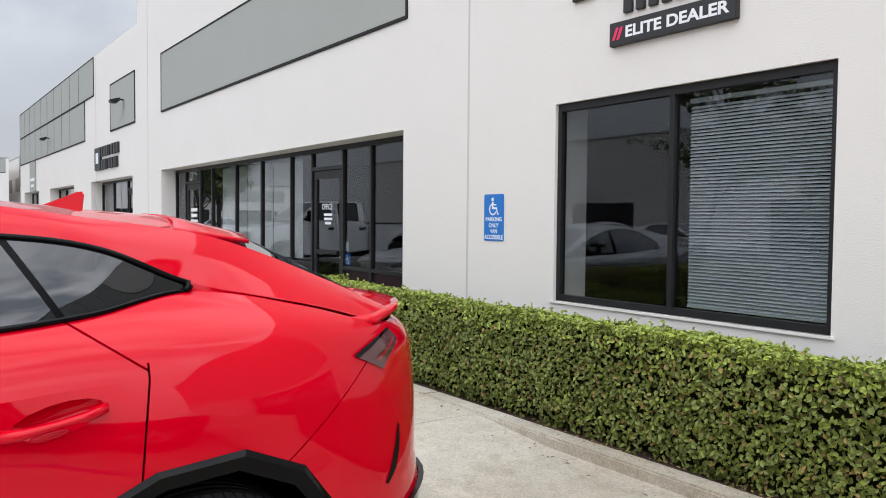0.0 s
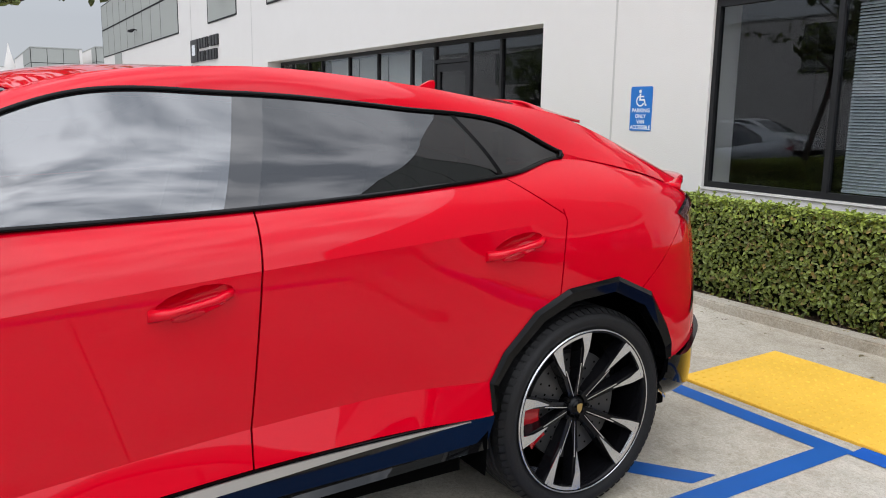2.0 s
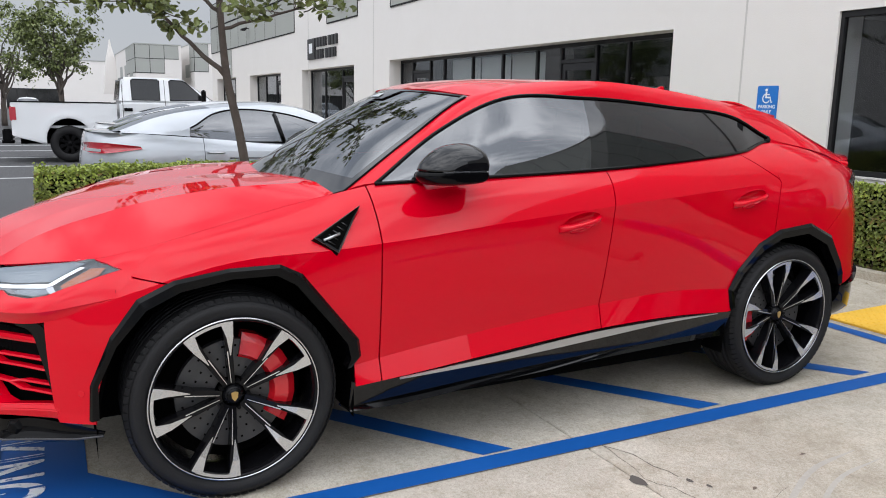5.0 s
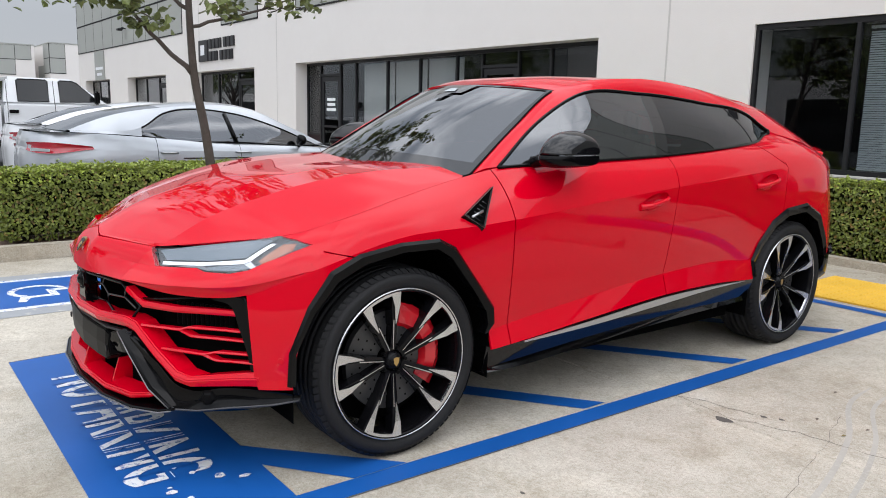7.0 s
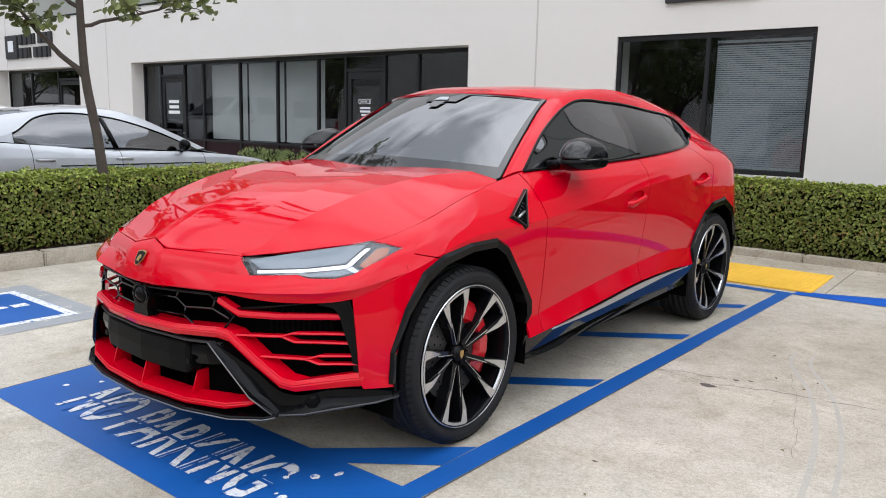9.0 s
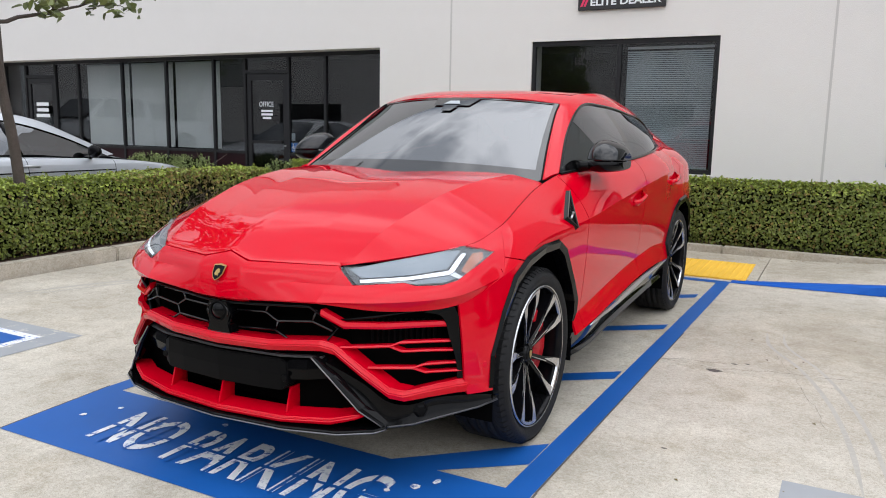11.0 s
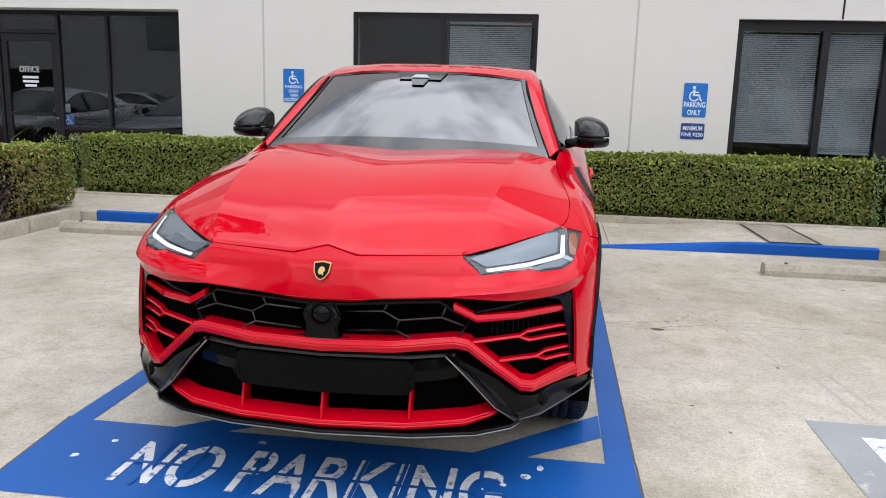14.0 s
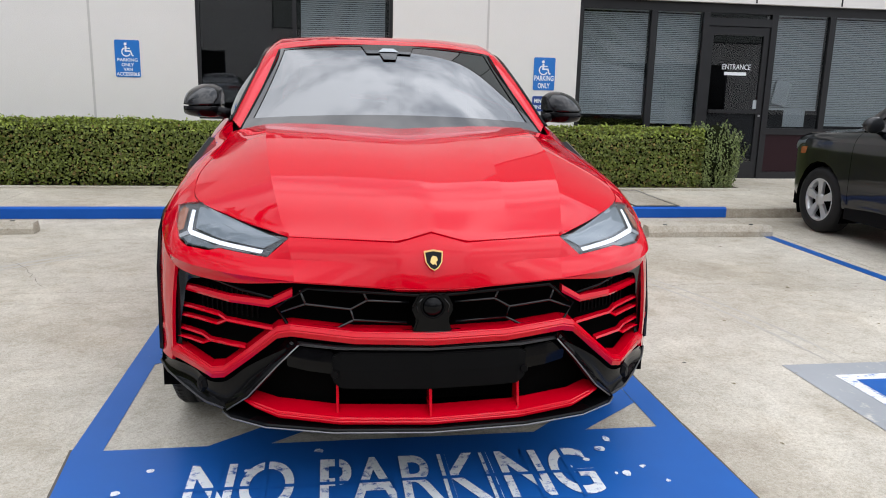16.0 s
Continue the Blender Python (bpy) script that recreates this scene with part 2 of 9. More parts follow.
# near-black core colour stands in for the shade between the leaves
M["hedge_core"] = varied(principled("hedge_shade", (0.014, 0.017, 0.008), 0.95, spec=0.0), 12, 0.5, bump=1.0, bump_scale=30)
M["needle"] = varied(principled("rosemary_needle", (0.20, 0.255, 0.085), 0.6), 2, 0.4, island=0.4)
M["tree_leaf"] = varied(principled("tree_leaf", (0.135, 0.165, 0.05), 0.45), 1.5, 0.4, tint=(0.6, 0.6, 0.35), island=0.5)
M["bark"] = varied(principled("bark", (0.10, 0.083, 0.072), 0.9), 6, 0.5, 40, 0.4, (0.5, 0.45, 0.4), 0.9, 60)
M["twig"] = varied(principled("twig", (0.16, 0.125, 0.10), 0.9), 12, 0.3)
# vehicles
M["red"] = principled("red_car_paint", (0.58, 0.0002, 0.012), 0.45, 0.0, 1.0, spec=0.0)
M["red"].node_tree.nodes["Principled BSDF"].inputs["Coat IOR"].default_value = 1.36
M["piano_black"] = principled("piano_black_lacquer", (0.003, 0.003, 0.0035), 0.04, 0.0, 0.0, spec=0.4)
M["black_gloss"] = principled("gloss_black_trim", (0.0025, 0.0025, 0.003), 0.07, 0.0, 0.0, spec=0.14)
M["grille_black"] = principled("grille_black", (0.006, 0.006, 0.007), 0.12, 0.0, 0.0, spec=0.6)
M["mirror_black"] = principled("mirror_cap_black", (0.004, 0.004, 0.005), 0.05, 0.0, 0.0, spec=0.45)
M["black_matt"] = varied(principled("matt_black_plastic", (0.004, 0.004, 0.0045), 0.40, spec=0.06), 8, 0.2)
# near black stands in for shade in gaps, openings and wheel wells
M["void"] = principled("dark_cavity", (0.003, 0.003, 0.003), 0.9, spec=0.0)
M["pillar_black"] = principled("pillar_black", (0.004, 0.004, 0.005), 0.03, 0.0, 0.0, spec=1.0)
M["car_glass"] = pane_material("tinted_car_glass", (0.075, 0.08, 0.085), 2.35)
M["dark_glass"] = pane_material("privacy_glass", (0.03, 0.032, 0.034), 1.74)
M["screen_glass"] = pane_material("windscreen_glass", (0.05, 0.055, 0.06), 2.7)
M["frit"] = principled("screen_border_glass", (0.012, 0.012, 0.013), 0.05, spec=0.5)
M["frit"].node_tree.nodes["Principled BSDF"].inputs["IOR"].default_value = 1.75
M["lens"] = pane_material("headlamp_lens", (0.90, 0.92, 0.94), 1.6)
M["rubber"] = varied(principled("tyre_rubber", (0.012, 0.012, 0.013), 0.6, spec=0.25), 14, 0.25, bump=0.2, bump_scale=120)
M["rim_black"] = principled("gloss_black_rim", (0.005, 0.005, 0.006), 0.14, 0.0, 0.0, spec=0.16)
M["machined"] = varied(principled("machined_aluminium", (0.62, 0.63, 0.65), 0.26, 1.0), 30, 0.15)
M["disc"] = varied(principled("brake_disc", (0.07, 0.07, 0.072), 0.4, 0.6), 20, 0.3)
M["steel"] = principled("steel", (0.45, 0.45, 0.46), 0.35, 1.0)
M["caliper"] = principled("red_caliper", (0.50, 0.008, 0.016), 0.25, 0.0, 0.5)
M["silver_trim"] = principled("satin_silver_trim", (0.52, 0.53, 0.55), 0.3, 0.9)
M["grey_edge"] = principled("satin_grey_edge", (0.06, 0.06, 0.065), 0.3, 0.4)
M["grey_rim"] = principled("dark_bronze_rim", (0.10, 0.09, 0.08), 0.3, 0.6)
M["blade_grey"] = principled("satin_blade_grey", (0.22, 0.22, 0.23), 0.35, 0.7)
M["drl"] = principled("daylight_strip", (0.92, 0.94, 0.97), 0.3, emit=0.25)
M["lamp_grey"] = principled("headlamp_bezel", (0.19, 0.22, 0.245), 0.3, 0.35)
M["lamp_dark"] = principled("headlamp_dark", (0.05, 0.055, 0.06), 0.3, 0.3)
M["amber"] = principled("amber_reflector", (0.34, 0.10, 0.04), 0.25, coat=0.5)
M["tail_red"] = principled("tail_lamp_red", (0.28, 0.012, 0.02), 0.15, coat=1.0)
M["tail_smoke"] = principled("tail_lamp_smoked", (0.10, 0.030, 0.032), 0.15, coat=0.3)
M["gold"] = principled("badge_gold", (0.50, 0.34, 0.13), 0.28, 0.9)
M["seat"] = varied(principled("dark_leather", (0.02, 0.02, 0.022), 0.6, spec=0.15), 10, 0.2)
M["silver_paint"] = varied(principled("silver_car_paint", (0.47, 0.50, 0.54), 0.35, 0.35, 1.0), 3, 0.05)
M["white_car"] = principled("white_car_paint", (0.74, 0.755, 0.77), 0.35, 0.0, 1.0)
M["black_car"] = principled("black_car_paint", (0.005, 0.0055, 0.007), 0.3, 0.0, 0.8, spec=0.2)
M["alloy"] = varied(principled("alloy_wheel", (0.62, 0.63, 0.64), 0.35, 0.7), 10, 0.15)


# ---- mesh helpers ----
def part(name, bm, material, parent=None, label="", smooth=False):
    """Links a bmesh as one mesh object under a thing or a part."""
    me = bpy.data.meshes.new(name)
    if smooth:
        for f in bm.faces:
            f.smooth = True
    bm.to_mesh(me)
    bm.free()
    for m in (material if isinstance(material, (list, tuple)) else [material]):
        me.materials.append(m)
    ob = new(name, me)
    if parent:
        ob.parent = parent
    if label:
        ob["label"] = label
    return ob


def shared(name, me, parent, m):
    ob = new(name, me)
    ob.parent, ob.matrix_basis = parent, m
    return ob


def thing(name, label, category, group="", kind="", at=(0, 0, 0)):
    ob = new(name)
    ob.empty_display_size = 0.2
    ob.location = at
    return tagged(ob, label, category, group, kind)


def add_box(bm, x0, x1, y0, y1, z0, z1, mat=0, bevel=0.0):
    vs = [bm.verts.new((x, y, z)) for x in (x0, x1) for y in (y0, y1) for z in (z0, z1)]
    fs = [bm.faces.new([vs[i] for i in q]) for q in ((0, 1, 3, 2), (4, 6, 7, 5), (0, 4, 5, 1), (2, 3, 7, 6), (0, 2, 6, 4), (1, 5, 7, 3))]
    for f in fs:
        f.material_index = mat
    if bevel:
        es = {e for f in fs for e in f.edges}
        bmesh.ops.bevel(bm, geom=list(es), offset=bevel, segments=2, affect="EDGES", material=mat)
    return vs


def box(x0, x1, y0, y1, z0, z1, bevel=0.0):
    bm = bmesh.new()
    add_box(bm, x0, x1, y0, y1, z0, z1, 0, bevel)
    return bm


def prism(poly, depth, at=None, bevel=0.0):
    """A polygon of (a, b) drawn out along the third axis; at() maps (a, b, c) to a place."""
    at = at or (lambda a, b, c: (a, b, c))
    bm = bmesh.new()
    lo = [bm.verts.new(at(a, b, 0)) for a, b in poly]
    hi = [bm.verts.new(at(a, b, depth)) for a, b in poly]
    n = len(poly)
    bm.faces.new(lo[::-1])
    bm.faces.new(hi)
    for i in range(n):
        bm.faces.new((lo[i], lo[(i + 1) % n], hi[(i + 1) % n], hi[i]))
    bmesh.ops.recalc_face_normals(bm, faces=bm.faces[:])
    if bevel:
        bmesh.ops.bevel(bm, geom=bm.edges[:], offset=bevel, segments=2, affect="EDGES")
    return bm


def lathe(profile, axis="x", steps=48, closed=False):
    """Spins (radius, along) points about an axis through the origin."""
    bm = bmesh.new()
    rings = []
    for k in range(steps):
        a = 2 * math.pi * k / steps
        c, s = math.cos(a), math.sin(a)
        rings.append([bm.verts.new({"x": (h, r * c, r * s), "y": (r * c, h, r * s), "z": (r * c, r * s, h)}[axis]) for r, h in profile])
    n = len(profile)
    for k in range(steps):
        a, b = rings[k], rings[(k + 1) % steps]
        for i in range(n if closed else n - 1):
            j = (i + 1) % n
            bm.faces.new((a[i], b[i], b[j], a[j]))
    bmesh.ops.remove_doubles(bm, verts=bm.verts[:], dist=1e-5)
    bmesh.ops.recalc_face_normals(bm, faces=bm.faces[:])
    return bm


def tube(points, radius, sides=8, taper=None, closed=False):
    """A round bar along points; radius may taper to a second value."""
    bm = bmesh.new()
    pts = [Vector(p) for p in points]
    rings, n = [], len(pts)
    for i, p in enumerate(pts):
        a, b = pts[max(0, i - 1)], pts[min(n - 1, i + 1)]
        if closed:
            a, b = pts[i - 1], pts[(i + 1) % n]
        d = (b - a).normalized()
        up = Vector((0, 0, 1)) if abs(d.z) < 0.9 else Vector((1, 0, 0))
        u = d.cross(up).normalized()
        v = d.cross(u)
        r = radius if taper is None else radius + (taper - radius) * i / max(1, n - 1)
        rings.append([bm.verts.new(p + r * (math.cos(2 * math.pi * k / sides) * u + math.sin(2 * math.pi * k / sides) * v)) for k in range(sides)])
    for i in range(n if closed else n - 1):
        for k in range(sides):
            a, b = rings[i], rings[(i + 1) % n]
            bm.faces.new((a[k], a[(k + 1) % sides], b[(k + 1) % sides], b[k]))
    if not closed:
        bm.faces.new(rings[0][::-1])
        bm.faces.new(rings[-1])
    bmesh.ops.recalc_face_normals(bm, faces=bm.faces[:])
    for f in bm.faces:
        f.smooth = True
    return bm


def merge(*bms):
    out = bmesh.new()
    for b in bms:
        me = bpy.data.meshes.new("joined")
        b.to_mesh(me)
        b.free()
        out.from_mesh(me)
        bpy.data.meshes.remove(me)
    return out


def curve_at(pts, s):
    """A smooth curve through pts at s in 0 .. len(pts) - 1."""
    n = len(pts)
    i = min(int(s), n - 2)
    t = s - i
    p1, p2 = pts[i], pts[i + 1]
    p0, p3 = pts[max(0, i - 1)], pts[min(n - 1, i + 2)]
    d0, d1, d2 = max((p1 - p0).length, 1e-4), max((p2 - p1).length, 1e-4), max((p3 - p2).length, 1e-4)
    m1 = (p2 - p1) if i == 0 else ((p1 - p0) / d0 * d1 * d1 + (p2 - p1) * d0) / (d0 + d1)
    m2 = (p2 - p1) if i == n - 2 else ((p2 - p1) * d2 + (p3 - p2) / d2 * d1 * d1) / (d1 + d2)
    t2, t3 = t * t, t * t * t
    return (2 * t3 - 3 * t2 + 1) * p1 + (t3 - 2 * t2 + t) * m1 + (3 * t2 - 2 * t3) * p2 + (t3 - t2) * m2


def loft(guides, s0, s1, per=6, across=5, bulge=(), sharp=(), smooth_across=False, lean=0.0):
    """A sheet through guide curves, from station s0 to s1, with bulge outwards between neighbours (fuller near the first where it leans) and sharp guides where named."""
    guides = [[Vector(p) for p in g] for g in guides]
    nu = max(2, int(round((s1 - s0) * per)))
    bm = bmesh.new()
    rows = []
    for iu in range(nu + 1):
        s = s0 + (s1 - s0) * iu / nu
        pts = [curve_at(g, s) for g in guides]
        line, marks = [], []
        for j in range(len(pts) - 1):
            for q in range(across + (j == len(pts) - 2)):
                t = q / across
                if smooth_across:
                    line.append(curve_at(pts, j + t))
                else:
                    p = pts[j].lerp(pts[j + 1], t)
                    b = bulge[j] if j < len(bulge) else 0.0
                    if b and lean:
                        b *= min(1.0, ((pts[j + 1] - pts[j]).length / .33) ** 2)
                    if b:
                        ds = 0.02
                        tan = curve_at(guides[j], min(s + ds, len(guides[j]) - 1.0)) - curve_at(guides[j], max(s - ds, 0.0))
                        nrm = tan.cross(pts[j + 1] - pts[j])
                        if nrm.length > 1e-9:
                            p = p + nrm.normalized() * b * 4 * t * (1 - t) * (1 + lean * (1 - t))
                    line.append(p)
                marks.append(j if q == 0 else -1)
        rows.append([bm.verts.new(p) for p in line])
    n = len(rows[0])
    for a, b in zip(rows, rows[1:]):
        for i in range(n - 1):
            f = bm.faces.new((a[i], b[i], b[i + 1], a[i + 1]))
            f.smooth = True
    for j in sharp:
        i = j * across
        for a, b in zip(rows, rows[1:]):
            e = bm.edges.get((a[i], b[i]))
            if e:
                e.smooth = False
    bmesh.ops.remove_doubles(bm, verts=bm.verts[:], dist=2e-4)
    bmesh.ops.dissolve_degenerate(bm, dist=1e-5, edges=bm.edges[:])
    return bm


def mirrored(bm, merge_dist=1e-4):
    """Adds the mirror image in x."""
    geom = bm.verts[:] + bm.edges[:] + bm.faces[:]
    sharp = [e for e in bm.edges if not e.smooth]
    got = bmesh.ops.duplicate(bm, geom=geom)
    vs = [g for g in got["geom"] if isinstance(g, bmesh.types.BMVert)]
    fs = [g for g in got["geom"] if isinstance(g, bmesh.types.BMFace)]
    for v in vs:
        v.co.x = -v.co.x
    bmesh.ops.reverse_faces(bm, faces=fs)
    bmesh.ops.remove_doubles(bm, verts=bm.verts[:], dist=merge_dist)
    return bm


def cut(bm, co, no):
    bmesh.ops.bisect_plane(bm, geom=bm.verts[:] + bm.edges[:] + bm.faces[:], dist=1e-6, plane_co=co, plane_no=no)


def keep_faces(bm, test):
    gone = [f for f in bm.faces if not test(f.calc_center_median())]
    bmesh.ops.delete(bm, geom=gone, context="FACES")
    return bm


def hole(bm, poly, ax=(1, 2), also=lambda c: True):
    """Cuts a convex polygon, given counter-clockwise in two axes, through a sheet."""
    lines = []
    for (a0, b0), (a1, b1) in zip(poly, poly[1:] + poly[:1]):
        no = [0.0, 0.0, 0.0]
        no[ax[0]], no[ax[1]] = b1 - b0, -(a1 - a0)
        co = [0.0, 0.0, 0.0]
        co[ax[0]], co[ax[1]] = a0, b0
        lines.append((Vector(co), Vector(no).normalized()))
        cut(bm, co, no)
    keep_faces(bm, lambda c: not (also(c) and all((c - co).dot(no) < 0 for co, no in lines)))
    return bm


def slit(bm, a, b, width, ax=(1, 2), also=lambda c: True):
    """Takes a narrow gap out of a sheet along the line a-b, seen along the third axis."""
    d = Vector((b[0] - a[0], b[1] - a[1])).normalized()
    nn = Vector((-d.y, d.x))
    co, no = [0.0] * 3, [0.0] * 3
    co[ax[0]], co[ax[1]], no[ax[0]], no[ax[1]] = a[0], a[1], nn.x, nn.y
    co, no = Vector(co), Vector(no)
    length = (Vector(b) - Vector(a)).length
    cut(bm, co + no * width / 2, no)
    cut(bm, co - no * width / 2, no)
    dd = [0.0] * 3
    dd[ax[0]], dd[ax[1]] = d.x, d.y
    dd = Vector(dd)
    keep_faces(bm, lambda c: not (also(c) and abs((c - co).dot(no)) < width / 2 and -0.002 < (c - co).dot(dd) < length + 0.002))
    return bm


def rim_in(bm, depth):
    """Turns the free edges of a sheet inwards by depth, as pressed panels are."""
    bm.normal_update()
    edges = [e for e in bm.edges if e.is_boundary and not all(abs(v.co.x) < 1e-4 for v in e.verts)]
    normal = {v: v.normal.copy() for e in edges for v in e.verts}
    got = bmesh.ops.extrude_edge_only(bm, edges=edges)
    old = {tuple(round(c, 6) for c in v.co): n for v, n in normal.items()}
    for v in [g for g in got["geom"] if isinstance(g, bmesh.types.BMVert)]:
        n = old.get(tuple(round(c, 6) for c in v.co))
        if n:
            v.co -= n * depth
    for e in edges:
        e.smooth = False
    return bm


def text_thing(name, body, size, material, place, parent=None, width=None, height=None, label="", depth=0.001, bold=0.0):
    """Writing in the built-in font, its left bottom corner at the origin of place."""
    cu = bpy.data.curves.new(name, "FONT")
    cu.body, cu.size, cu.extrude, cu.offset = body, size, depth, bold
    ob = new(name, cu)
    bpy.context.view_layer.update()
    lo = Vector([min(c[i] for c in ob.bound_box) for i in range(3)])
    hi = Vector([max(c[i] for c in ob.bound_box) for i in range(3)])
    sx = width / (hi.x - lo.x) if width else 1.0
    sy = height / (hi.y - lo.y) if height else sx
    cu.materials.append(material)
    ob.matrix_basis = place @ Matrix.Diagonal((sx, sy, 1, 1)) @ Matrix.Translation((-lo.x, -lo.y, 0))
    if parent:
        ob.parent = parent
        ob.matrix_parent_inverse = parent.matrix_basis.inverted()
    if label:
        ob["label"] = label
    return ob


# ---- ground and building ----
WALL, KERB, WALK_Z = 7.09, 4.50, 0.11

ground = part("ground", box(-300, 300, -300, 300, -0.3, -0.02), M["asphalt"])
tagged(ground, "dark asphalt ground of the business park", "ground", kind="structure")

pavement = thing("pavement", "pale cast concrete parking bays with sawn joints", "pavement", kind="structure")


def slab(x0, x1, y0, y1, z0=-0.14, z1=0.0, name="slab", parent=None, material=None):
    bm = box(x0, x1, y0, y1, z0, z1)
    top = [e for e in bm.edges if all(v.co.z > z1 - 1e-6 for v in e.verts)]
    bmesh.ops.bevel(bm, geom=top, offset=0.006, segments=1, affect="EDGES")
    return part(name, bm, material or M["concrete"], parent or pavement)


GAP = 0.007
xs = [-4.42, 4.05, 8.2]
ys = [-16.0, -9.0, -4.3, 1.52, 4.5]
for xa, xb in zip(xs, xs[1:]):
    for ya, yb in zip(ys, ys[1:]):
        slab(xa + GAP / 2, xb - GAP / 2, ya + GAP / 2, yb - GAP / 2)
part("joint_bed", box(-4.42, 8.2, -16, 4.5, -0.3, -0.012), M["joint"], pavement)


def crack(points, width, seed):
    """A thin dark crack filled with dirt."""
    rnd = random.Random(seed)
    bm = bmesh.new()
    line = []
    pts = [Vector((*p, 0.0)) for p in points]
    for a, b in zip(pts, pts[1:]):
        k = max(2, int((b - a).length / 0.06))
        n = Vector((-(b - a).y, (b - a).x, 0)).normalized()
        for i in range(k):
            line.append(a.lerp(b, i / k) + n * rnd.uniform(-0.014, 0.014))
    prev = None
    for i, p in enumerate(line):
        d = (line[min(i + 1, len(line) - 1)] - line[max(i - 1, 0)]).normalized()
        n = Vector((-d.y, d.x, 0)) * width * rnd.uniform(0.3, 1.0)
        pair = (bm.verts.new(p + n + Vector((0, 0, 0.0012))), bm.verts.new(p - n + Vector((0, 0, 0.0012))))
        if prev:
            bm.faces.new((prev[0], prev[1], pair[1], pair[0]))
        prev = pair
    bmesh.ops.recalc_face_normals(bm, faces=bm.faces[:])
    return part("crack", bm, M["joint"], pavement)


crack([(1.17, 1.6), (1.5, 1.56), (1.8, 1.66), (2.4, 1.75), (3.0, 1.66), (3.7, 1.7)], 0.0022, 3)
crack([(1.82, 2.05), (2.02, 1.35), (2.16, 0.74)], 0.0009, 4)
crack([(1.16, 1.57), (1.31, 1.66), (1.62, 1.7)], 0.003, 6)
crack([(-2.5, 1.76), (-1.74, 1.79), (-1.3, 1.74)], 0.0018, 16)
crack([(-3.4, 3.0), (-2.6, 2.6), (-2.2, 1.9)], 0.002, 7)



def smear(points, width, seed):
    """A faint rubber mark rolled onto the concrete."""
    pts = [curve_at([Vector((*p, .0010)) for p in points], i * (len(points) - 1) / 30) for i in range(31)]
    bm = bmesh.new()
    prev = None
    for i, p in enumerate(pts):
        d = (pts[min(i + 1, 30)] - pts[max(i - 1, 0)]).normalized()
        n = Vector((-d.y, d.x, 0)) * width * .5 * min(1, .15 + .2 * i, .15 + .2 * (30 - i))
        pair = bm.verts.new(p + n), bm.verts.new(p - n)
        if prev:
            bm.faces.new((prev[0], pair[0], pair[1], prev[1]))
        prev = pair
    bmesh.ops.recalc_face_normals(bm, faces=bm.faces[:])
    part("tyre_mark", bm, M["tyre_mark"], pavement)


ARC = [(1.70, 2.62), (1.74, 2.31), (1.96, 1.82), (2.14, 1.23), (2.25, .61), (2.30, .1)]
for k, w in ((0, .026), (.105, .022)):
    smear([(x + k, y + k * .3) for x, y in ARC], w, 1)
for k, w in ((0, .05), (.13, .03)):
    smear([(-3.9 + k, .5), (-3.5 + k, 1.5), (-2.9 + k, 2.3), (-2.2 + k, 3.0)], w, 2)
for (x, y), r in zip(((1.51, 1.51), (1.60, 1.71), (1.67, 1.75), (1.5, .2), (2.6, -.5), (1.9, -1.2), (3.1, .9)), (.030, .012, .010, .008, .009, .008, .007)):
    bm = bmesh.new()
    bm.faces.new([bm.verts.new((x + 1.5 * r * math.cos(a) * (1 + .25 * math.sin(3 * a)), y + r * math.sin(a), .0013)) for a in np.linspace(0, 2 * math.pi, 12, False)])
    part("oil_spot", bm, M["joint"], pavement)

# pavement along the building, with the dropped kerb before the tactile mat
walkway = thing("walkway", "raised concrete walkway along the building with a dropped kerb", "walkway", kind="structure")


def walk_height(x):
    if x < -1.5:
        return WALK_Z
    if x < -0.1:
        return WALK_Z + (0.004 - WALK_Z) * (x + 1.5) / 1.4
    if x < 1.35:
        return 0.004
    if x < 2.75:
        return 0.004 + (WALK_Z - 0.004) * (x - 1.35) / 1.4
    return WALK_Z


def walk_slab(x0, x1, y0=KERB, y1=5.86, front_drop=True):
    bm = bmesh.new()
    n = max(1, int((x1 - x0) / 0.35))
    rows = []
    for i in range(n + 1):
        x = x0 + (x1 - x0) * i / n
        zf = walk_height(x)
        zb = WALK_Z * 0.55 if zf < WALK_Z * 0.55 else zf
        zb = max(zf, 0.05)
        rows.append([bm.verts.new(p) for p in ((x, y0, -0.2), (x, y0, zf - 0.012), (x, y0 + 0.012, zf), (x, (y0 + y1) / 2, (zf + zb) / 2), (x, y1, zb), (x, y1, -0.2))])
    for a, b in zip(rows, rows[1:]):
        for i in range(5):
            bm.faces.new((a[i], b[i], b[i + 1], a[i + 1]))
    bm.faces.new(rows[0])
    bm.faces.new(rows[-1][::-1])
    bmesh.ops.recalc_face_normals(bm, faces=bm.faces[:])
    return part("walk_slab", bm, M["walk_concrete"], walkway)


for xa, xb in zip([-40, -30, -20, -12, -8.3, -5.9, -3.6, -1.5, 1.42, 2.98, 5.2, 8.0, 12], [-30, -20, -12, -8.3, -5.9, -3.6, -1.5, 1.42, 2.98, 5.2, 8.0, 12, 20]):
    walk_slab(xa + 0.004, xb - 0.004)


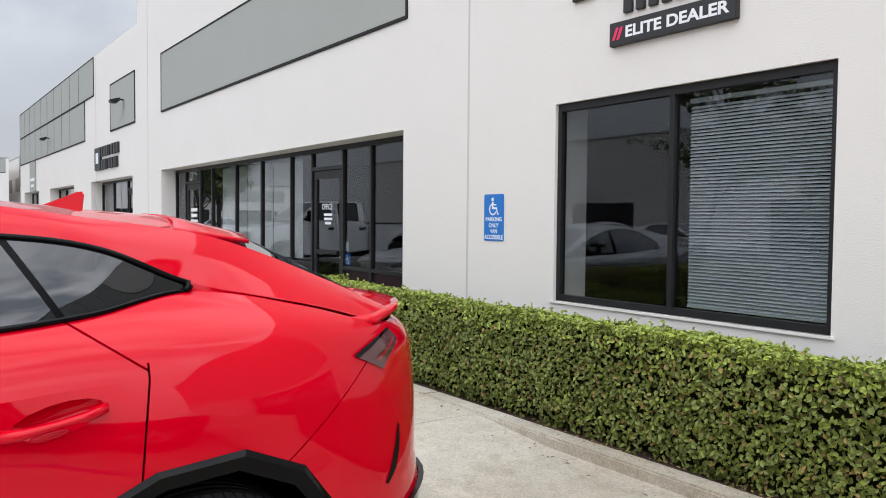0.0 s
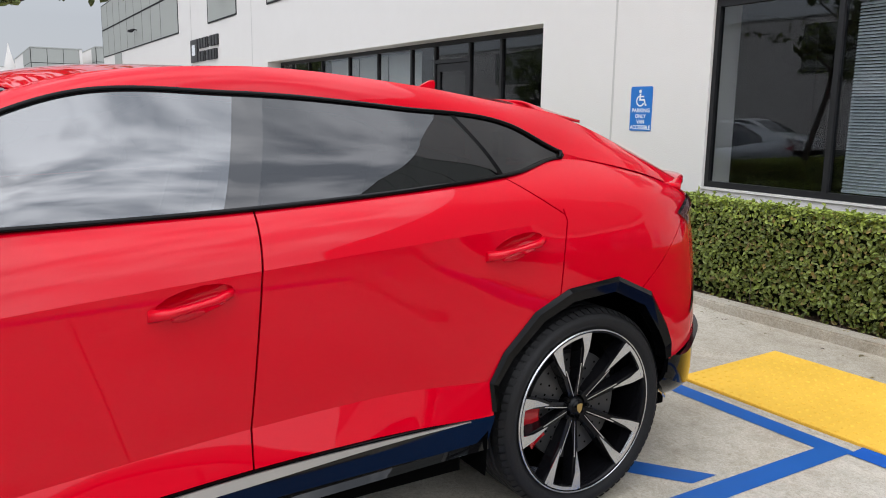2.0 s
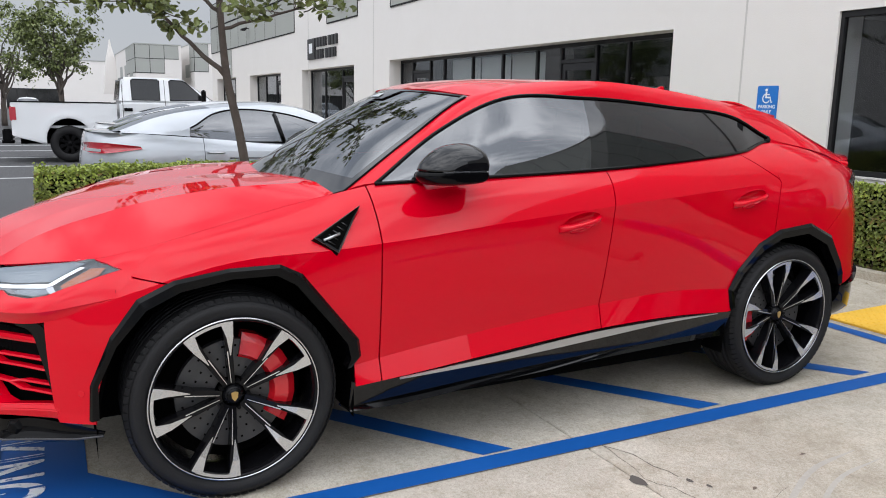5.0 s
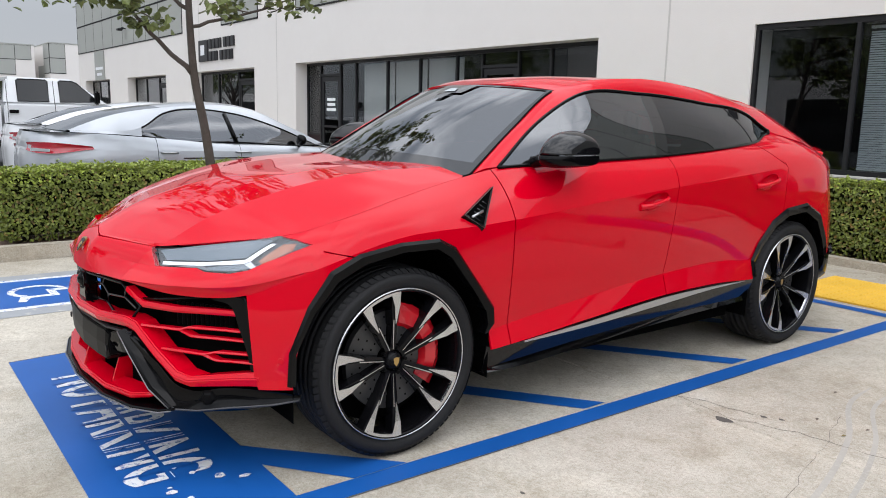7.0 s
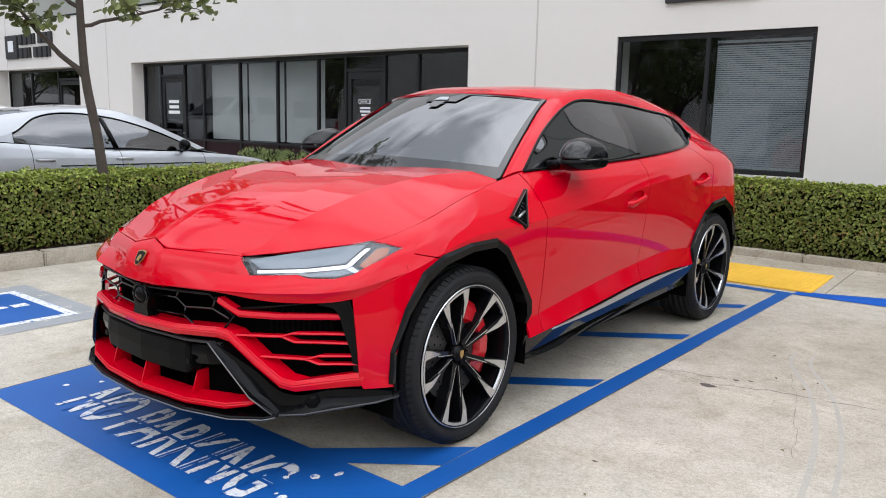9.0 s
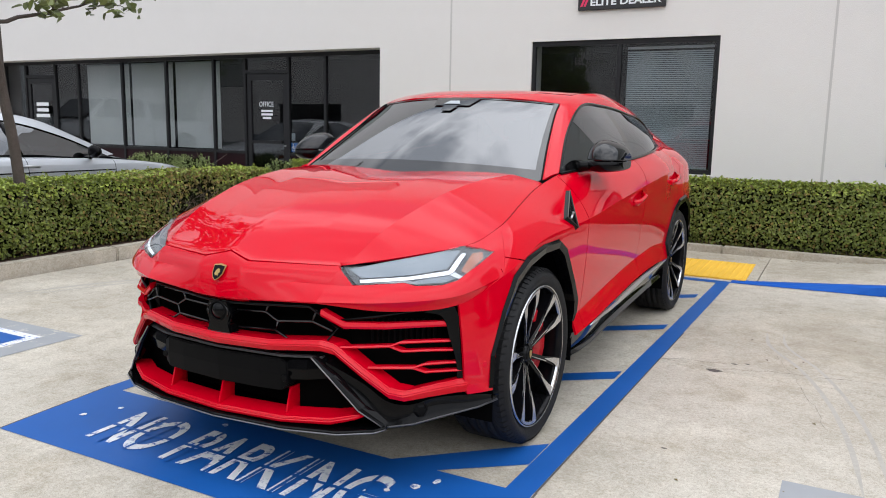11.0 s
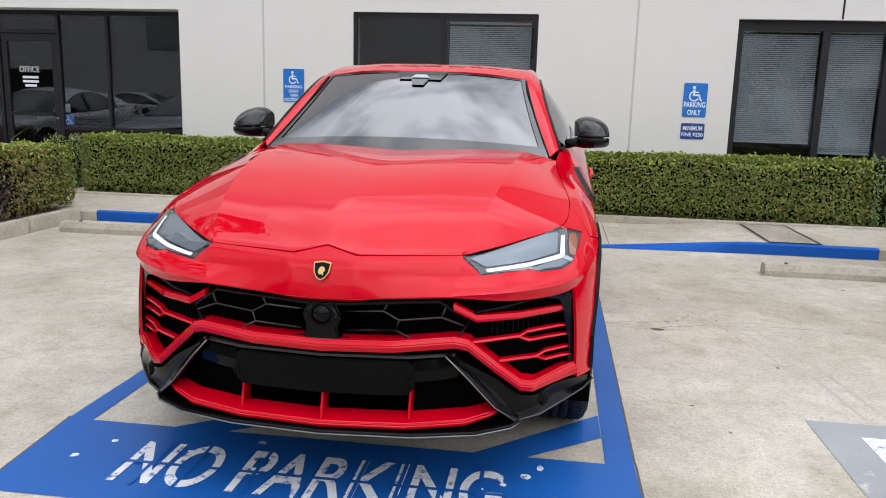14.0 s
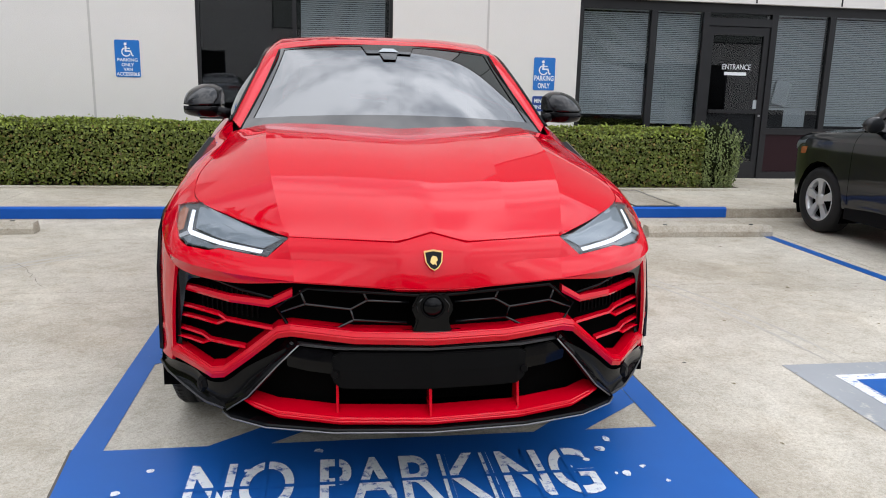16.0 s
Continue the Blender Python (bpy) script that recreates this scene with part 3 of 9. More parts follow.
def kerb_paint(x0, x1, name="kerb_paint"):
    """Blue paint on the kerb's face and the edge of its top."""
    bm = bmesh.new()
    rows = []
    n = max(1, int((x1 - x0) / 0.2))
    for i in range(n + 1):
        x = x0 + (x1 - x0) * i / n
        z = walk_height(x)
        rows.append([bm.verts.new(p) for p in ((x, KERB - 0.004 - 0.10 * max(0, 1 - z / WALK_Z) , 0.004), (x, KERB - 0.004, max(z - 0.010, 0.0045)), (x, KERB + 0.013, z + 0.004), (x, KERB + 0.06, z + 0.005))])
    for a, b in zip(rows, rows[1:]):
        for i in range(3):
            f = bm.faces.new((a[i], b[i], b[i + 1], a[i + 1]))
    bmesh.ops.recalc_face_normals(bm, faces=bm.faces[:])
    return part(name, bm, M["blue_kerb"], walkway, "worn blue kerb paint")


kerb_paint(1.2, 4.03)
kerb_paint(-4.25, -0.1)

# planter bed and its low kerb behind the walkway
planter = thing("planter_bed", "soil bed behind a low concrete edging", "planter bed", kind="structure")
for xa, xb in ((-5.45, -2.2), (-2.2, 0.9), (0.9, 5.1)):
    bm = box(xa + 0.003, xb - 0.003, 5.86, 6.02, -0.1, 0.125, 0.012)
    part("edging", bm, M["walk_concrete"], planter)
part("soil", box(-5.45, 5.1, 6.02, WALL, -0.1, 0.10), M["soil"], planter)
part("entrance_floor", box(5.1, 9.0, 5.86, 7.6, -0.1, 0.108), M["walk_concrete"], walkway)
part("entrance_floor", box(-40, -5.45, 5.86, 7.8, -0.1, 0.108), M["walk_concrete"], walkway)

# drain grate in the walkway
grate = thing("drain_grate", "galvanised drain grate set in the walkway", "grate", at=(3.26, 5.2, 0.113))
part("grate_frame", merge(box(-0.26, 0.26, -0.62, -0.59, 0, 0.006), box(-0.26, 0.26, 0.59, 0.62, 0, 0.006), box(-0.26, -0.235, -0.59, 0.59, 0, 0.006), box(0.235, 0.26, -0.59, 0.59, 0, 0.006)), M["grey_edge"], grate)
for i in range(22):
    y = -0.57 + i * 0.0545
    part("grate_bar", box(-0.235, 0.235, y, y + 0.036, 0, 0.005), M["walk_concrete"], grate)
# thin near-black sheet between the bars, in place of the pit's shade
part("grate_pit", box(-0.235, 0.235, -0.59, 0.59, -0.001, 0.0008), M["void"], grate)

# tactile mat
mat_ = thing("tactile_mat", "yellow tactile warning mat with raised domes", "tactile mat", at=(0.71, 4.98, 0.012))
bm = bmesh.new()
add_box(bm, -0.61, 0.61, -0.46, 0.44, -0.008, 0.016, 0, 0.004)
mat_base = part("mat_base", bm, M["yellow"], mat_)
dome = lathe([(0.0, 0.006), (0.006, 0.0058), (0.011, 0.003), (0.013, 0.0)], "z", 8)
dome_me = bpy.data.meshes.new("dome")
for f in dome.faces:
    f.smooth = True
dome.to_mesh(dome_me)
dome.free()
dome_me.materials.append(M["yellow"])
v0 = [tuple(v.co) for v in dome_me.vertices]
f0 = [tuple(p.vertices) for p in dome_me.polygons]
verts, faces = [], []
for i in range(20):
    for j in range(14):
        k = len(verts)
        verts += [(x - 0.575 + i * 0.0605, y - 0.42 + j * 0.064, z + 0.016) for x, y, z in v0]
        faces += [tuple(a + k for a in f) for f in f0]
me = bpy.data.meshes.new("dome")
me.from_pydata(verts, [], faces)
me.materials.append(M["yellow"])
domes = new("dome", me)
domes.parent = mat_
tagged(domes, kind="stuff")
mat_.rotation_euler = (0.02, 0, 0)

# ---- painted markings ----
marking = thing("aisle_marking", "worn blue painted access aisle with diagonal stripes and white lettering", "road marking", kind="structure")


def strip(poly, name="stripe", z=0.0025, material=None, parent=None):
    bm = bmesh.new()
    bm.faces.new([bm.verts.new((x, y, z)) for x, y in poly])
    bmesh.ops.recalc_face_normals(bm, faces=bm.faces[:])
    if bm.faces[:][0].normal.z < 0:
        bmesh.ops.reverse_faces(bm, faces=bm.faces[:])
    bmesh.ops.triangulate(bm, faces=bm.faces[:])
    return part(name, bm, material or M["blue_paint"], parent or marking)


XL, XR, W = -1.30, 1.15, 0.115
strip([(XR - W, -0.52), (XR, -0.52), (XR + 0.05, 4.45), (XR - W + 0.05, 4.45)], "border")
strip([(XL, -0.52), (XL + W, -0.52), (XL + W, 4.45), (XL, 4.45)], "border")
strip([(XL + 0.06, -1.155), (XR + 0.005, -1.155), (XR, -0.52), (XL, -0.52)], "lettering_field")
for x0, x1, nm in ((XR, XR + 0.002, "paint_edge"), (XL + 0.06, XL, "paint_edge")):
    sg = 1 if x0 > 0 else -1
    strip([(x0 + sg * 0.001, -1.155), (x0 + sg * 0.011, -1.155), (x1 + sg * 0.011, -0.5), (x1 + sg * 0.001, -0.5)], nm, 0.0018, M["joint"])
strip([(XR + .001, -.5), (XR + .010, -.5), (XR + .034, 2.3), (XR + .026, 2.3)], "paint_edge", 0.0018, M["joint"])
strip([(XL + W, 4.33), (XR + 0.05 - W, 4.33), (XR + 0.05 - W, 4.45), (XL + W, 4.45)], "border")


def chevron(y_at_right, slope=0.76, w=0.155, side=1):
    """A diagonal stripe that falls away from the border towards the middle."""
    x1, x0 = (XR - W, -0.05) if side > 0 else (XL + W, 0.05)
    d = abs(x1 - x0) * slope
    strip([(x1, y_at_right), (x0, y_at_right - d), (x0, y_at_right - d - w), (x1, y_at_right - w)], "stripe")


for y in (-0.25, 1.20, 2.48, 3.70):
    if y > 0:
        chevron(y)
for y in (0.55, 1.8, 3.1):
    strip([(XL + W, y), (-0.3, y + 0.65), (-0.3, y + 0.65 - 0.155), (XL + W, y - 0.155)], "stripe")
strip([(0.5, -0.52), (0.72, -0.52), (XR - W, -0.27), (XR - W, -0.02)], "stripe")
strip([(-0.80, -0.52), (-0.56, -0.52), (-0.1, -0.16), (-0.1, 0.03)], "stripe")

text_thing("lettering", "NO PARKING", 0.3, M["white_paint"], pose(-0.83, -1.02, 0.0052), marking, 1.47, 0.345, "worn white stencilled letters", 0.0002, 0.004)
for x in (-0.735, -0.57, -0.315, -0.105, 0.085, 0.245, 0.40, 0.545):
    strip([(x, -1.03), (x + 0.016, -1.03), (x + 0.016, -0.66), (x, -0.66)], "stencil_bridge", 0.0068)
strip([(-0.86, -0.868), (0.66, -0.868), (0.66, -0.848), (-0.86, -0.848)], "stencil_bridge", 0.0070)
rnd = random.Random(11)
for i in range(16):
    x, y = rnd.choice(((-0.95, -0.8), (0.75, -0.95), (-0.1, -1.2), (-0.8, -0.6), (0.7, -0.75)))
    x, y, r = x + rnd.gauss(0, 0.13), y + rnd.gauss(0, 0.09), abs(rnd.gauss(0.006, 0.009)) + 0.004
    if XL < x < XR and -1.1 < y < -0.55:
        strip([(x + r * rnd.uniform(0.6, 1.3) * math.cos(a), y + r * rnd.uniform(0.6, 1.6) * math.sin(a)) for a in (0, 0.8, 1.6, 2.5, 3.3, 4.1, 5.2)], "paint_spatter", 0.0052, M["white_paint"])


def bay_symbol(cx, cy, mirror=1):
    """The painted access symbol of a bay, on a grey patch of old paint."""
    ob = thing("bay_symbol", "blue and white painted access symbol on a grey repainted patch", "road marking", "bay symbols", "structure")
    def s(poly, nm, z, m):
        return strip([(cx + x, cy + y) for x, y in poly], nm, z, m, ob)
    s([(-0.72, -0.9), (0.72, -0.9), (0.72, 0.62), (-0.72, 0.62)], "old_paint", 0.0025, M["grey_patch"])
    s([(-0.53, -0.62), (0.53, -0.62), (0.53, 0.46), (-0.53, 0.46)], "white_border", 0.0042, M["white_paint"])
    s([(-0.46, -0.55), (0.46, -0.55), (0.46, 0.39), (-0.46, 0.39)], "blue_field", 0.0058, M["blue_paint"])
    s([(-0.05, 0.22), (0.05, 0.22), (0.05, 0.33), (-0.05, 0.33)], "symbol_head", 0.0074, M["white_paint"])
    s([(-0.045, -0.1), (0.025, -0.1), (0.025, 0.19), (-0.045, 0.19)], "symbol_back", 0.0074, M["white_paint"])
    s([(0.025, -0.1), (0.2, -0.1), (0.2, -0.04), (0.025, -0.04)], "symbol_seat", 0.0074, M["white_paint"])
    s([(0.14, -0.3), (0.3, -0.34), (0.32, -0.29), (0.2, -0.24), (0.2, -0.1), (0.14, -0.1)], "symbol_leg", 0.0074, M["white_paint"])
    for i in range(9):
        a0, a1 = radians(100 + i * 25), radians(126 + i * 25)
        s([(0.21 * math.cos(a) - 0.02, 0.21 * math.sin(a) - 0.16) for a in (a0, a1)] + [(0.16 * math.cos(a) - 0.02, 0.16 * math.sin(a) - 0.16) for a in (a1, a0)], "symbol_wheel", 0.0074, M["white_paint"])
    return ob


bay_symbol(2.72, -0.50)
bay_symbol(-3.0, -0.55)
bay_line = part("bay_line", box(3.86, 3.96, -1.2, 3.9, 0.0005, 0.003), M["blue_paint"])
tagged(bay_line, "blue painted bay line on the concrete", "road marking", kind="structure")


def wheel_stop(x0, x1, y):
    ob = thing("wheel_stop", "worn concrete wheel stop bolted before the kerb", "wheel stop", "wheel stops", at=((x0 + x1) / 2, y, 0))
    h = (x1 - x0) / 2
    bm = bmesh.new()
    prof = [(-0.085, 0.0), (0.085, 0.0), (0.085, 0.05), (0.055, 0.105), (-0.055, 0.105), (-0.085, 0.05)]
    rows = []
    for i in range(9):
        x = -h + 2 * h * i / 8
        c = 0.012 if i in (0, 8) else 0.0
        rows.append([bm.verts.new((x, a * (1 - c * 4), b * (1 - c * 3) + noise.noise((x * 3, a * 30, b * 30)) * 0.005)) for a, b in prof])
    for a, b in zip(rows, rows[1:]):
        for i in range(6):
            bm.faces.new((a[i], b[i], b[(i + 1) % 6], a[(i + 1) % 6]))
    bm.faces.new(rows[0])
    bm.faces.new(rows[-1][::-1])
    bmesh.ops.recalc_face_normals(bm, faces=bm.faces[:])
    part("stop_block", bm, M["walk_concrete"], ob)
    for sx in (-1, 1):
        part("stop_bolt", box(sx * h * 0.7 - 0.015, sx * h * 0.7 + 0.015, -0.015, 0.015, 0.104, 0.112), M["grey_edge"], ob)
    return ob


wheel_stop(2.68, 3.95, 3.52)
wheel_stop(-4.2, -2.9, 3.82)

# ---- the building ----


def wall_sheet(name, x0, x1, z0, z1, y, thick, openings, material, parent):
    """A wall with real openings through it."""
    xs = sorted({x0, x1, *[v for o in openings for v in o[:2]]})
    zs = sorted({z0, z1, *[v for o in openings for v in o[2:]]})
    solid = {}
    for i in range(len(xs) - 1):
        for j in range(len(zs) - 1):
            cx, cz = (xs[i] + xs[i + 1]) / 2, (zs[j] + zs[j + 1]) / 2
            solid[i, j] = not any(o[0] < cx < o[1] and o[2] < cz < o[3] for o in openings)
    bm = bmesh.new()
    vs = {}
    def v(i, j, k):
        if (i, j, k) not in vs:
            vs[i, j, k] = bm.verts.new((xs[i], y + k * thick, zs[j]))
        return vs[i, j, k]
    for (i, j), s in solid.items():
        if not s:
            continue
        bm.faces.new((v(i, j, 0), v(i + 1, j, 0), v(i + 1, j + 1, 0), v(i, j + 1, 0)))
        bm.faces.new((v(i, j, 1), v(i, j + 1, 1), v(i + 1, j + 1, 1), v(i + 1, j, 1)))
        for di, dj, a, b in ((-1, 0, (i, j), (i, j + 1)), (1, 0, (i + 1, j + 1), (i + 1, j)), (0, -1, (i + 1, j), (i, j)), (0, 1, (i, j + 1), (i + 1, j + 1))):
            if not solid.get((i + di, j + dj), False):
                bm.faces.new((v(*a, 0), v(*b, 0), v(*b, 1), v(*a, 1)))
    bmesh.ops.recalc_face_normals(bm, faces=bm.faces[:])
    return part(name, bm, material, parent)


building = thing("office_building", "pale stucco office building with grey panels and dark glazing", "building")
TOP_LOW, TOP_HIGH, REC = 6.17, 8.0, 0.31
OPEN = [(-14.33, -4.47, 0.1, 2.587), (-1.97, 0.53, 0.855, 2.587), (3.06, 9.4, 0.1, 2.56),
        (-21.75, -16.83, 0.1, 2.57), (-29.2, -24.4, 0.1, 2.57), (-36.2, -31.9, 0.1, 2.57)]
wall_high = wall_sheet("wall_front", -16.29, 14, -0.1, TOP_HIGH, WALL, 0.4, [o for o in OPEN if o[0] > -16], M["stucco"], building)
wall_low = wall_sheet("wall_front", -37.4, -16.29, -0.1, TOP_LOW, WALL, 0.4, [o for o in OPEN if o[0] < -16], M["stucco"], building)
part("wall_side", box(13.6, 14.0, WALL + 0.4, 26, -0.1, TOP_HIGH), M["stucco"], building)
part("wall_side", box(-37.4, -37.0, WALL + 0.4, 26, -0.1, TOP_LOW), M["stucco"], building)
part("wall_step", box(-16.29, -15.9, WALL + 0.4, 26, TOP_LOW - 0.5, TOP_HIGH), M["stucco"], building)
part("roof", merge(box(-16.0, 13.6, WALL + 0.4, 26, TOP_HIGH - 0.6, TOP_HIGH - 0.4), box(-37.0, -16.29, WALL + 0.4, 26, TOP_LOW - 0.6, TOP_LOW - 0.4)), M["panel_grey"], building)
part("wall_back", box(-37.4, 14, 26, 26.4, -0.1, TOP_LOW), M["stucco"], building)
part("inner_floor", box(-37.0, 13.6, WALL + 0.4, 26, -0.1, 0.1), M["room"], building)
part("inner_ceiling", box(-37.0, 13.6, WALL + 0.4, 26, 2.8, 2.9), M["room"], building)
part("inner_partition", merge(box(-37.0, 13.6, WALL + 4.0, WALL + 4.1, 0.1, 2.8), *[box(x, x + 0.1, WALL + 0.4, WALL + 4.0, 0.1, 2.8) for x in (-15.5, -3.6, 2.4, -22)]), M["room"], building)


def seam(x, z0, z1, w=0.028):
    """A shallow control joint: a slim recess strip with light edges."""
    part("control_joint", merge(box(x - w / 2, x + w / 2, WALL - 0.003, WALL + 0.01, z0, z1)), varied_joint, building)


varied_joint = varied(principled("joint_sealant", (0.56, 0.535, 0.51), 0.9), 3, 0.1)
for x in (-3.24, 1.80, 9.6, -15.4, -21.0):
    seam(x, 0.0, TOP_LOW if x < -16 else TOP_HIGH)


def clad(x0, x1, z0, z1, joints=(), y=WALL, material=M["panel_grey"]):
    """A grey cladding field, set proud, with a dark shadow edge and joints."""
    ob = part("cladding", box(x0, x1, y - 0.012, y + 0.02, z0, z1), material, building, "smooth cladding field")
    part("shadow_edge", merge(box(x0 - 0.03, x0, y - 0.02, y + 0.02, z0 - 0.035, z1 + 0.035), box(x1, x1 + 0.03, y - 0.02, y + 0.02, z0 - 0.035, z1 + 0.035), box(x0, x1, y - 0.02, y + 0.02, z0 - 0.04, z0), box(x0, x1, y - 0.02, y + 0.02, z1, z1 + 0.03)), M["reveal"], ob)
    if joints:
        for x in joints:
            part("panel_joint", box(x - 0.012, x + 0.012, y - 0.0155, y, z0, z1), M["reveal"], ob)
    return ob


clad(-14.25, -4.42, 3.87, 5.08)
clad(-19.1, -16.55, 3.87, 5.06)
clad(-37.3, -22.55, 3.87, 5.02, [-37.3 + i * 1.54 for i in range(1, 9)])
clad(-37.3, -21.25, 5.08, 6.14, [-37.3 + i * 1.54 for i in range(1, 10)])
for x in (4.3, 5.6, 6.9, 8.2):
    part("control_joint", box(x - .012, x + .012, WALL - .003, WALL + .01, 2.57, 2.92), M["reveal"], building)
clad(3.07, 13.9, 2.96, 7.9, [4.3, 5.6, 6.9, 8.2, 9.5, 10.8])


def wall_light(x, z):
    ob = thing("wall_light", "small dark floodlight bracketed to the wall", "wall light", "wall lights", at=(x, WALL - 0.014, z))
    part("bracket", tube([(0, 0, 0), (0, -0.1, 0.02), (0, -0.16, 0.03)], 0.02), M["frame"], ob)
    part("lamp_head", prism([(-0.02, 0.05), (-0.26, -0.02), (-0.24, -0.09), (-0.10, -0.1), (-0.02, -0.02)], 0.22, lambda a, b, c: (c - 0.11, a - 0.08, b), 0.008), M["frame"], ob)
    return ob


wall_light(-17.65, 4.5)
wall_light(-29.1, 4.45)


# ---- glazing ----
def glazing(name, x0, x1, z0, z1, y, mullions, label, rails=(), doors=(), bar=0.046, depth=0.06, sill=True):
    """A run of dark aluminium glazing: mullions, head, sill and a pane in each bay."""
    ob = thing(name, label, "window", kind="structure")
    edges = sorted([x0, *mullions, x1])
    yb = y + depth
    part("frame_head", box(x0, x1, y, yb, z1 - bar * 1.4, z1), M["frame"], ob)
    for i, x in enumerate(edges):
        w = bar / 2
        a, b = (x, x + bar) if i == 0 else (x - bar, x) if i == len(edges) - 1 else (x - w, x + w)
        part("mullion", box(a, b, y - 0.002, yb, z0, z1 - bar * 1.4 - 0.001), M["frame"], ob)
    for i, (a, b) in enumerate(zip(edges, edges[1:])):
        la, lb = a + (bar if i == 0 else bar / 2), b - (bar if i == len(edges) - 2 else bar / 2)
        is_door = any(d[0] < (a + b) / 2 < d[1] for d in doors)
        lo = z0
        if not is_door:
            if sill:
                part("frame_sill", box(la, lb, y, yb, z0, z0 + bar * 1.2), M["frame"], ob)
                lo = z0 + bar * 1.2
            for r in rails:
                part("frame_rail", box(la, lb, y + 0.002, yb, r - bar / 2, r + bar / 2), M["frame"], ob)
            spans = [lo, *rails, z1 - bar * 1.4]
            for k, (p, q) in enumerate(zip(spans, spans[1:])):
                p2, q2 = p + (bar / 2 if k else 0), q - (bar / 2 if k < len(rails) else 0)
                if rails and k == 0:
                    part("base_panel", box(la, lb, y + 0.03, y + 0.06, p2, q2), M["maroon"], ob, "dark base panel")
                else:
                    pane = part("pane", box(la, lb, y + depth / 2, y + depth / 2 + 0.006, p2, q2), M["store_glass"], ob)
                    pane.visible_shadow = False
        else:
            top = 2.26
            part("frame_rail", box(la, lb, y, yb, top, top + bar * 1.2), M["frame"], ob)
            pane = part("pane", box(la, lb, y + depth / 2, y + depth / 2 + 0.006, top + bar * 1.2, z1 - bar * 1.4), M["store_glass"], ob)
            pane.visible_shadow = False
    return ob


def shop_door(x0, x1, z0, z1, y, label, words):
    ob = thing("door", label, "door", kind="structure", at=(0, 0, 0))
    s, r = 0.085, 0.11
    part("stile", box(x0, x0 + s, y, y + 0.05, z0, z1), M["frame"], ob)
    part("stile", box(x1 - s, x1, y, y + 0.05, z0, z1), M["frame"], ob)
    part("rail", box(x0 + s, x1 - s, y, y + 0.05, z1 - r, z1), M["frame"], ob)
    part("rail", box(x0 + s, x1 - s, y, y + 0.05, z0, z0 + 0.25), M["frame"], ob)
    part("push_bar", box(x0 + s, x1 - s, y - 0.045, y - 0.01, 1.05, 1.10, 0.008), M["frame"], ob)
    p = part("pane", box(x0 + s, x1 - s, y + 0.02, y + 0.026, z0 + 0.25, z1 - r), M["store_glass"], ob)
    p.visible_shadow = False
    part("lock", lathe([(0.0, -0.02), (0.014, -0.02), (0.016, 0.0)], "y", 12), M["steel"], ob).location = (x1 - s / 2, y, 1.02)
    return ob


window_2 = glazing("window_2", -14.33, -4.47, 0.1, 2.587, WALL + REC, [-13.62, -12.66, -11.95, -10.65, -9.45, -8.25, -7.5, -6.53, -5.75], "long dark aluminium storefront glazing with vertical blinds", (0.88,), [(-7.5, -6.53), (-13.62, -12.66)])
window_3 = glazing("window_3", -1.97, 0.53, 0.855, 2.587, WALL + 0.035, [-0.74], "dark framed two-light window with a half-drawn horizontal blind", (), (), 0.046, 0.06)
window_4 = glazing("window_4", 3.06, 9.4, 0.1, 2.56, WALL + 0.10, [4.17, 4.94, 5.97, 6.87, 8.1], "dark framed entrance glazing with horizontal blinds", (0.80,), [(4.94, 5.97)], 0.09)
for n, (a, b) in enumerate(((-21.75, -16.83), (-29.2, -24.4), (-36.2, -31.9))):
    mull = [a + (b - a) * k for k in (0.3, 0.63)]
    glazing("window_%d" % (5 + n), a, b, 0.1, 2.57, WALL + REC, mull, "recessed dark storefront glazing", (), [(mull[1], b)])
    shop_door(mull[1] + 0.03, b - 0.06, 0.1, 2.25, WALL + REC + 0.02, "dark framed glass door", "")
part("window_ledge", box(-2.0, 0.56, WALL - 0.02, WALL + 0.03, 0.835, 0.855), M["stucco"], window_3)


def bars(name, rows, x, z, y, width, height, material, parent, seed=1):
    """Lines of small writing as plain bars."""
    rnd = random.Random(seed)
    for k in range(rows):
        w = width * rnd.uniform(0.7, 1.0)
        part(name, box(x + (width - w) / 2, x + (width + w) / 2, y - 0.002, y, z - k * height * 1.7 - height, z - k * height * 1.7), material, parent)


WALL_TURN = Matrix.Rotation(radians(90), 4, "X")
door_1 = shop_door(-7.46, -6.57, 0.1, 2.25, WALL + REC + 0.02, "dark framed glass office door with white lettering", "")
text_thing("door_words", "OFFICE", 0.1, M["sign_white"], Matrix.Translation((-7.19, WALL + REC + 0.02, 1.69)) @ WALL_TURN, door_1, 0.32, 0.085, "white lettering")
bars("small_print", 3, -7.16, 1.635, WALL + REC + 0.035, 0.26, 0.036, M["sign_white"], door_1, 2)
door_2 = shop_door(4.99, 5.92, 0.1, 2.25, WALL + 0.12, "dark framed entrance door with white lettering", "")
text_thing("door_words", "ENTRANCE", 0.1, M["sign_white"], Matrix.Translation((5.25, WALL + 0.125, 1.665)) @ WALL_TURN, door_2, 0.43, 0.075, "white lettering")
bars("small_print", 1, 5.27, 1.63, WALL + 0.137, 0.38, 0.045, M["sign_white"], door_2, 5)
door_3 = shop_door(-13.58, -12.7, 0.1, 2.25, WALL + REC + 0.02, "dark framed glass door with a small white sign", "")
bars("small_print", 3, -13.4, 1.75, WALL + REC + 0.035, 0.5, 0.07, M["sign_white"], door_3, 7)


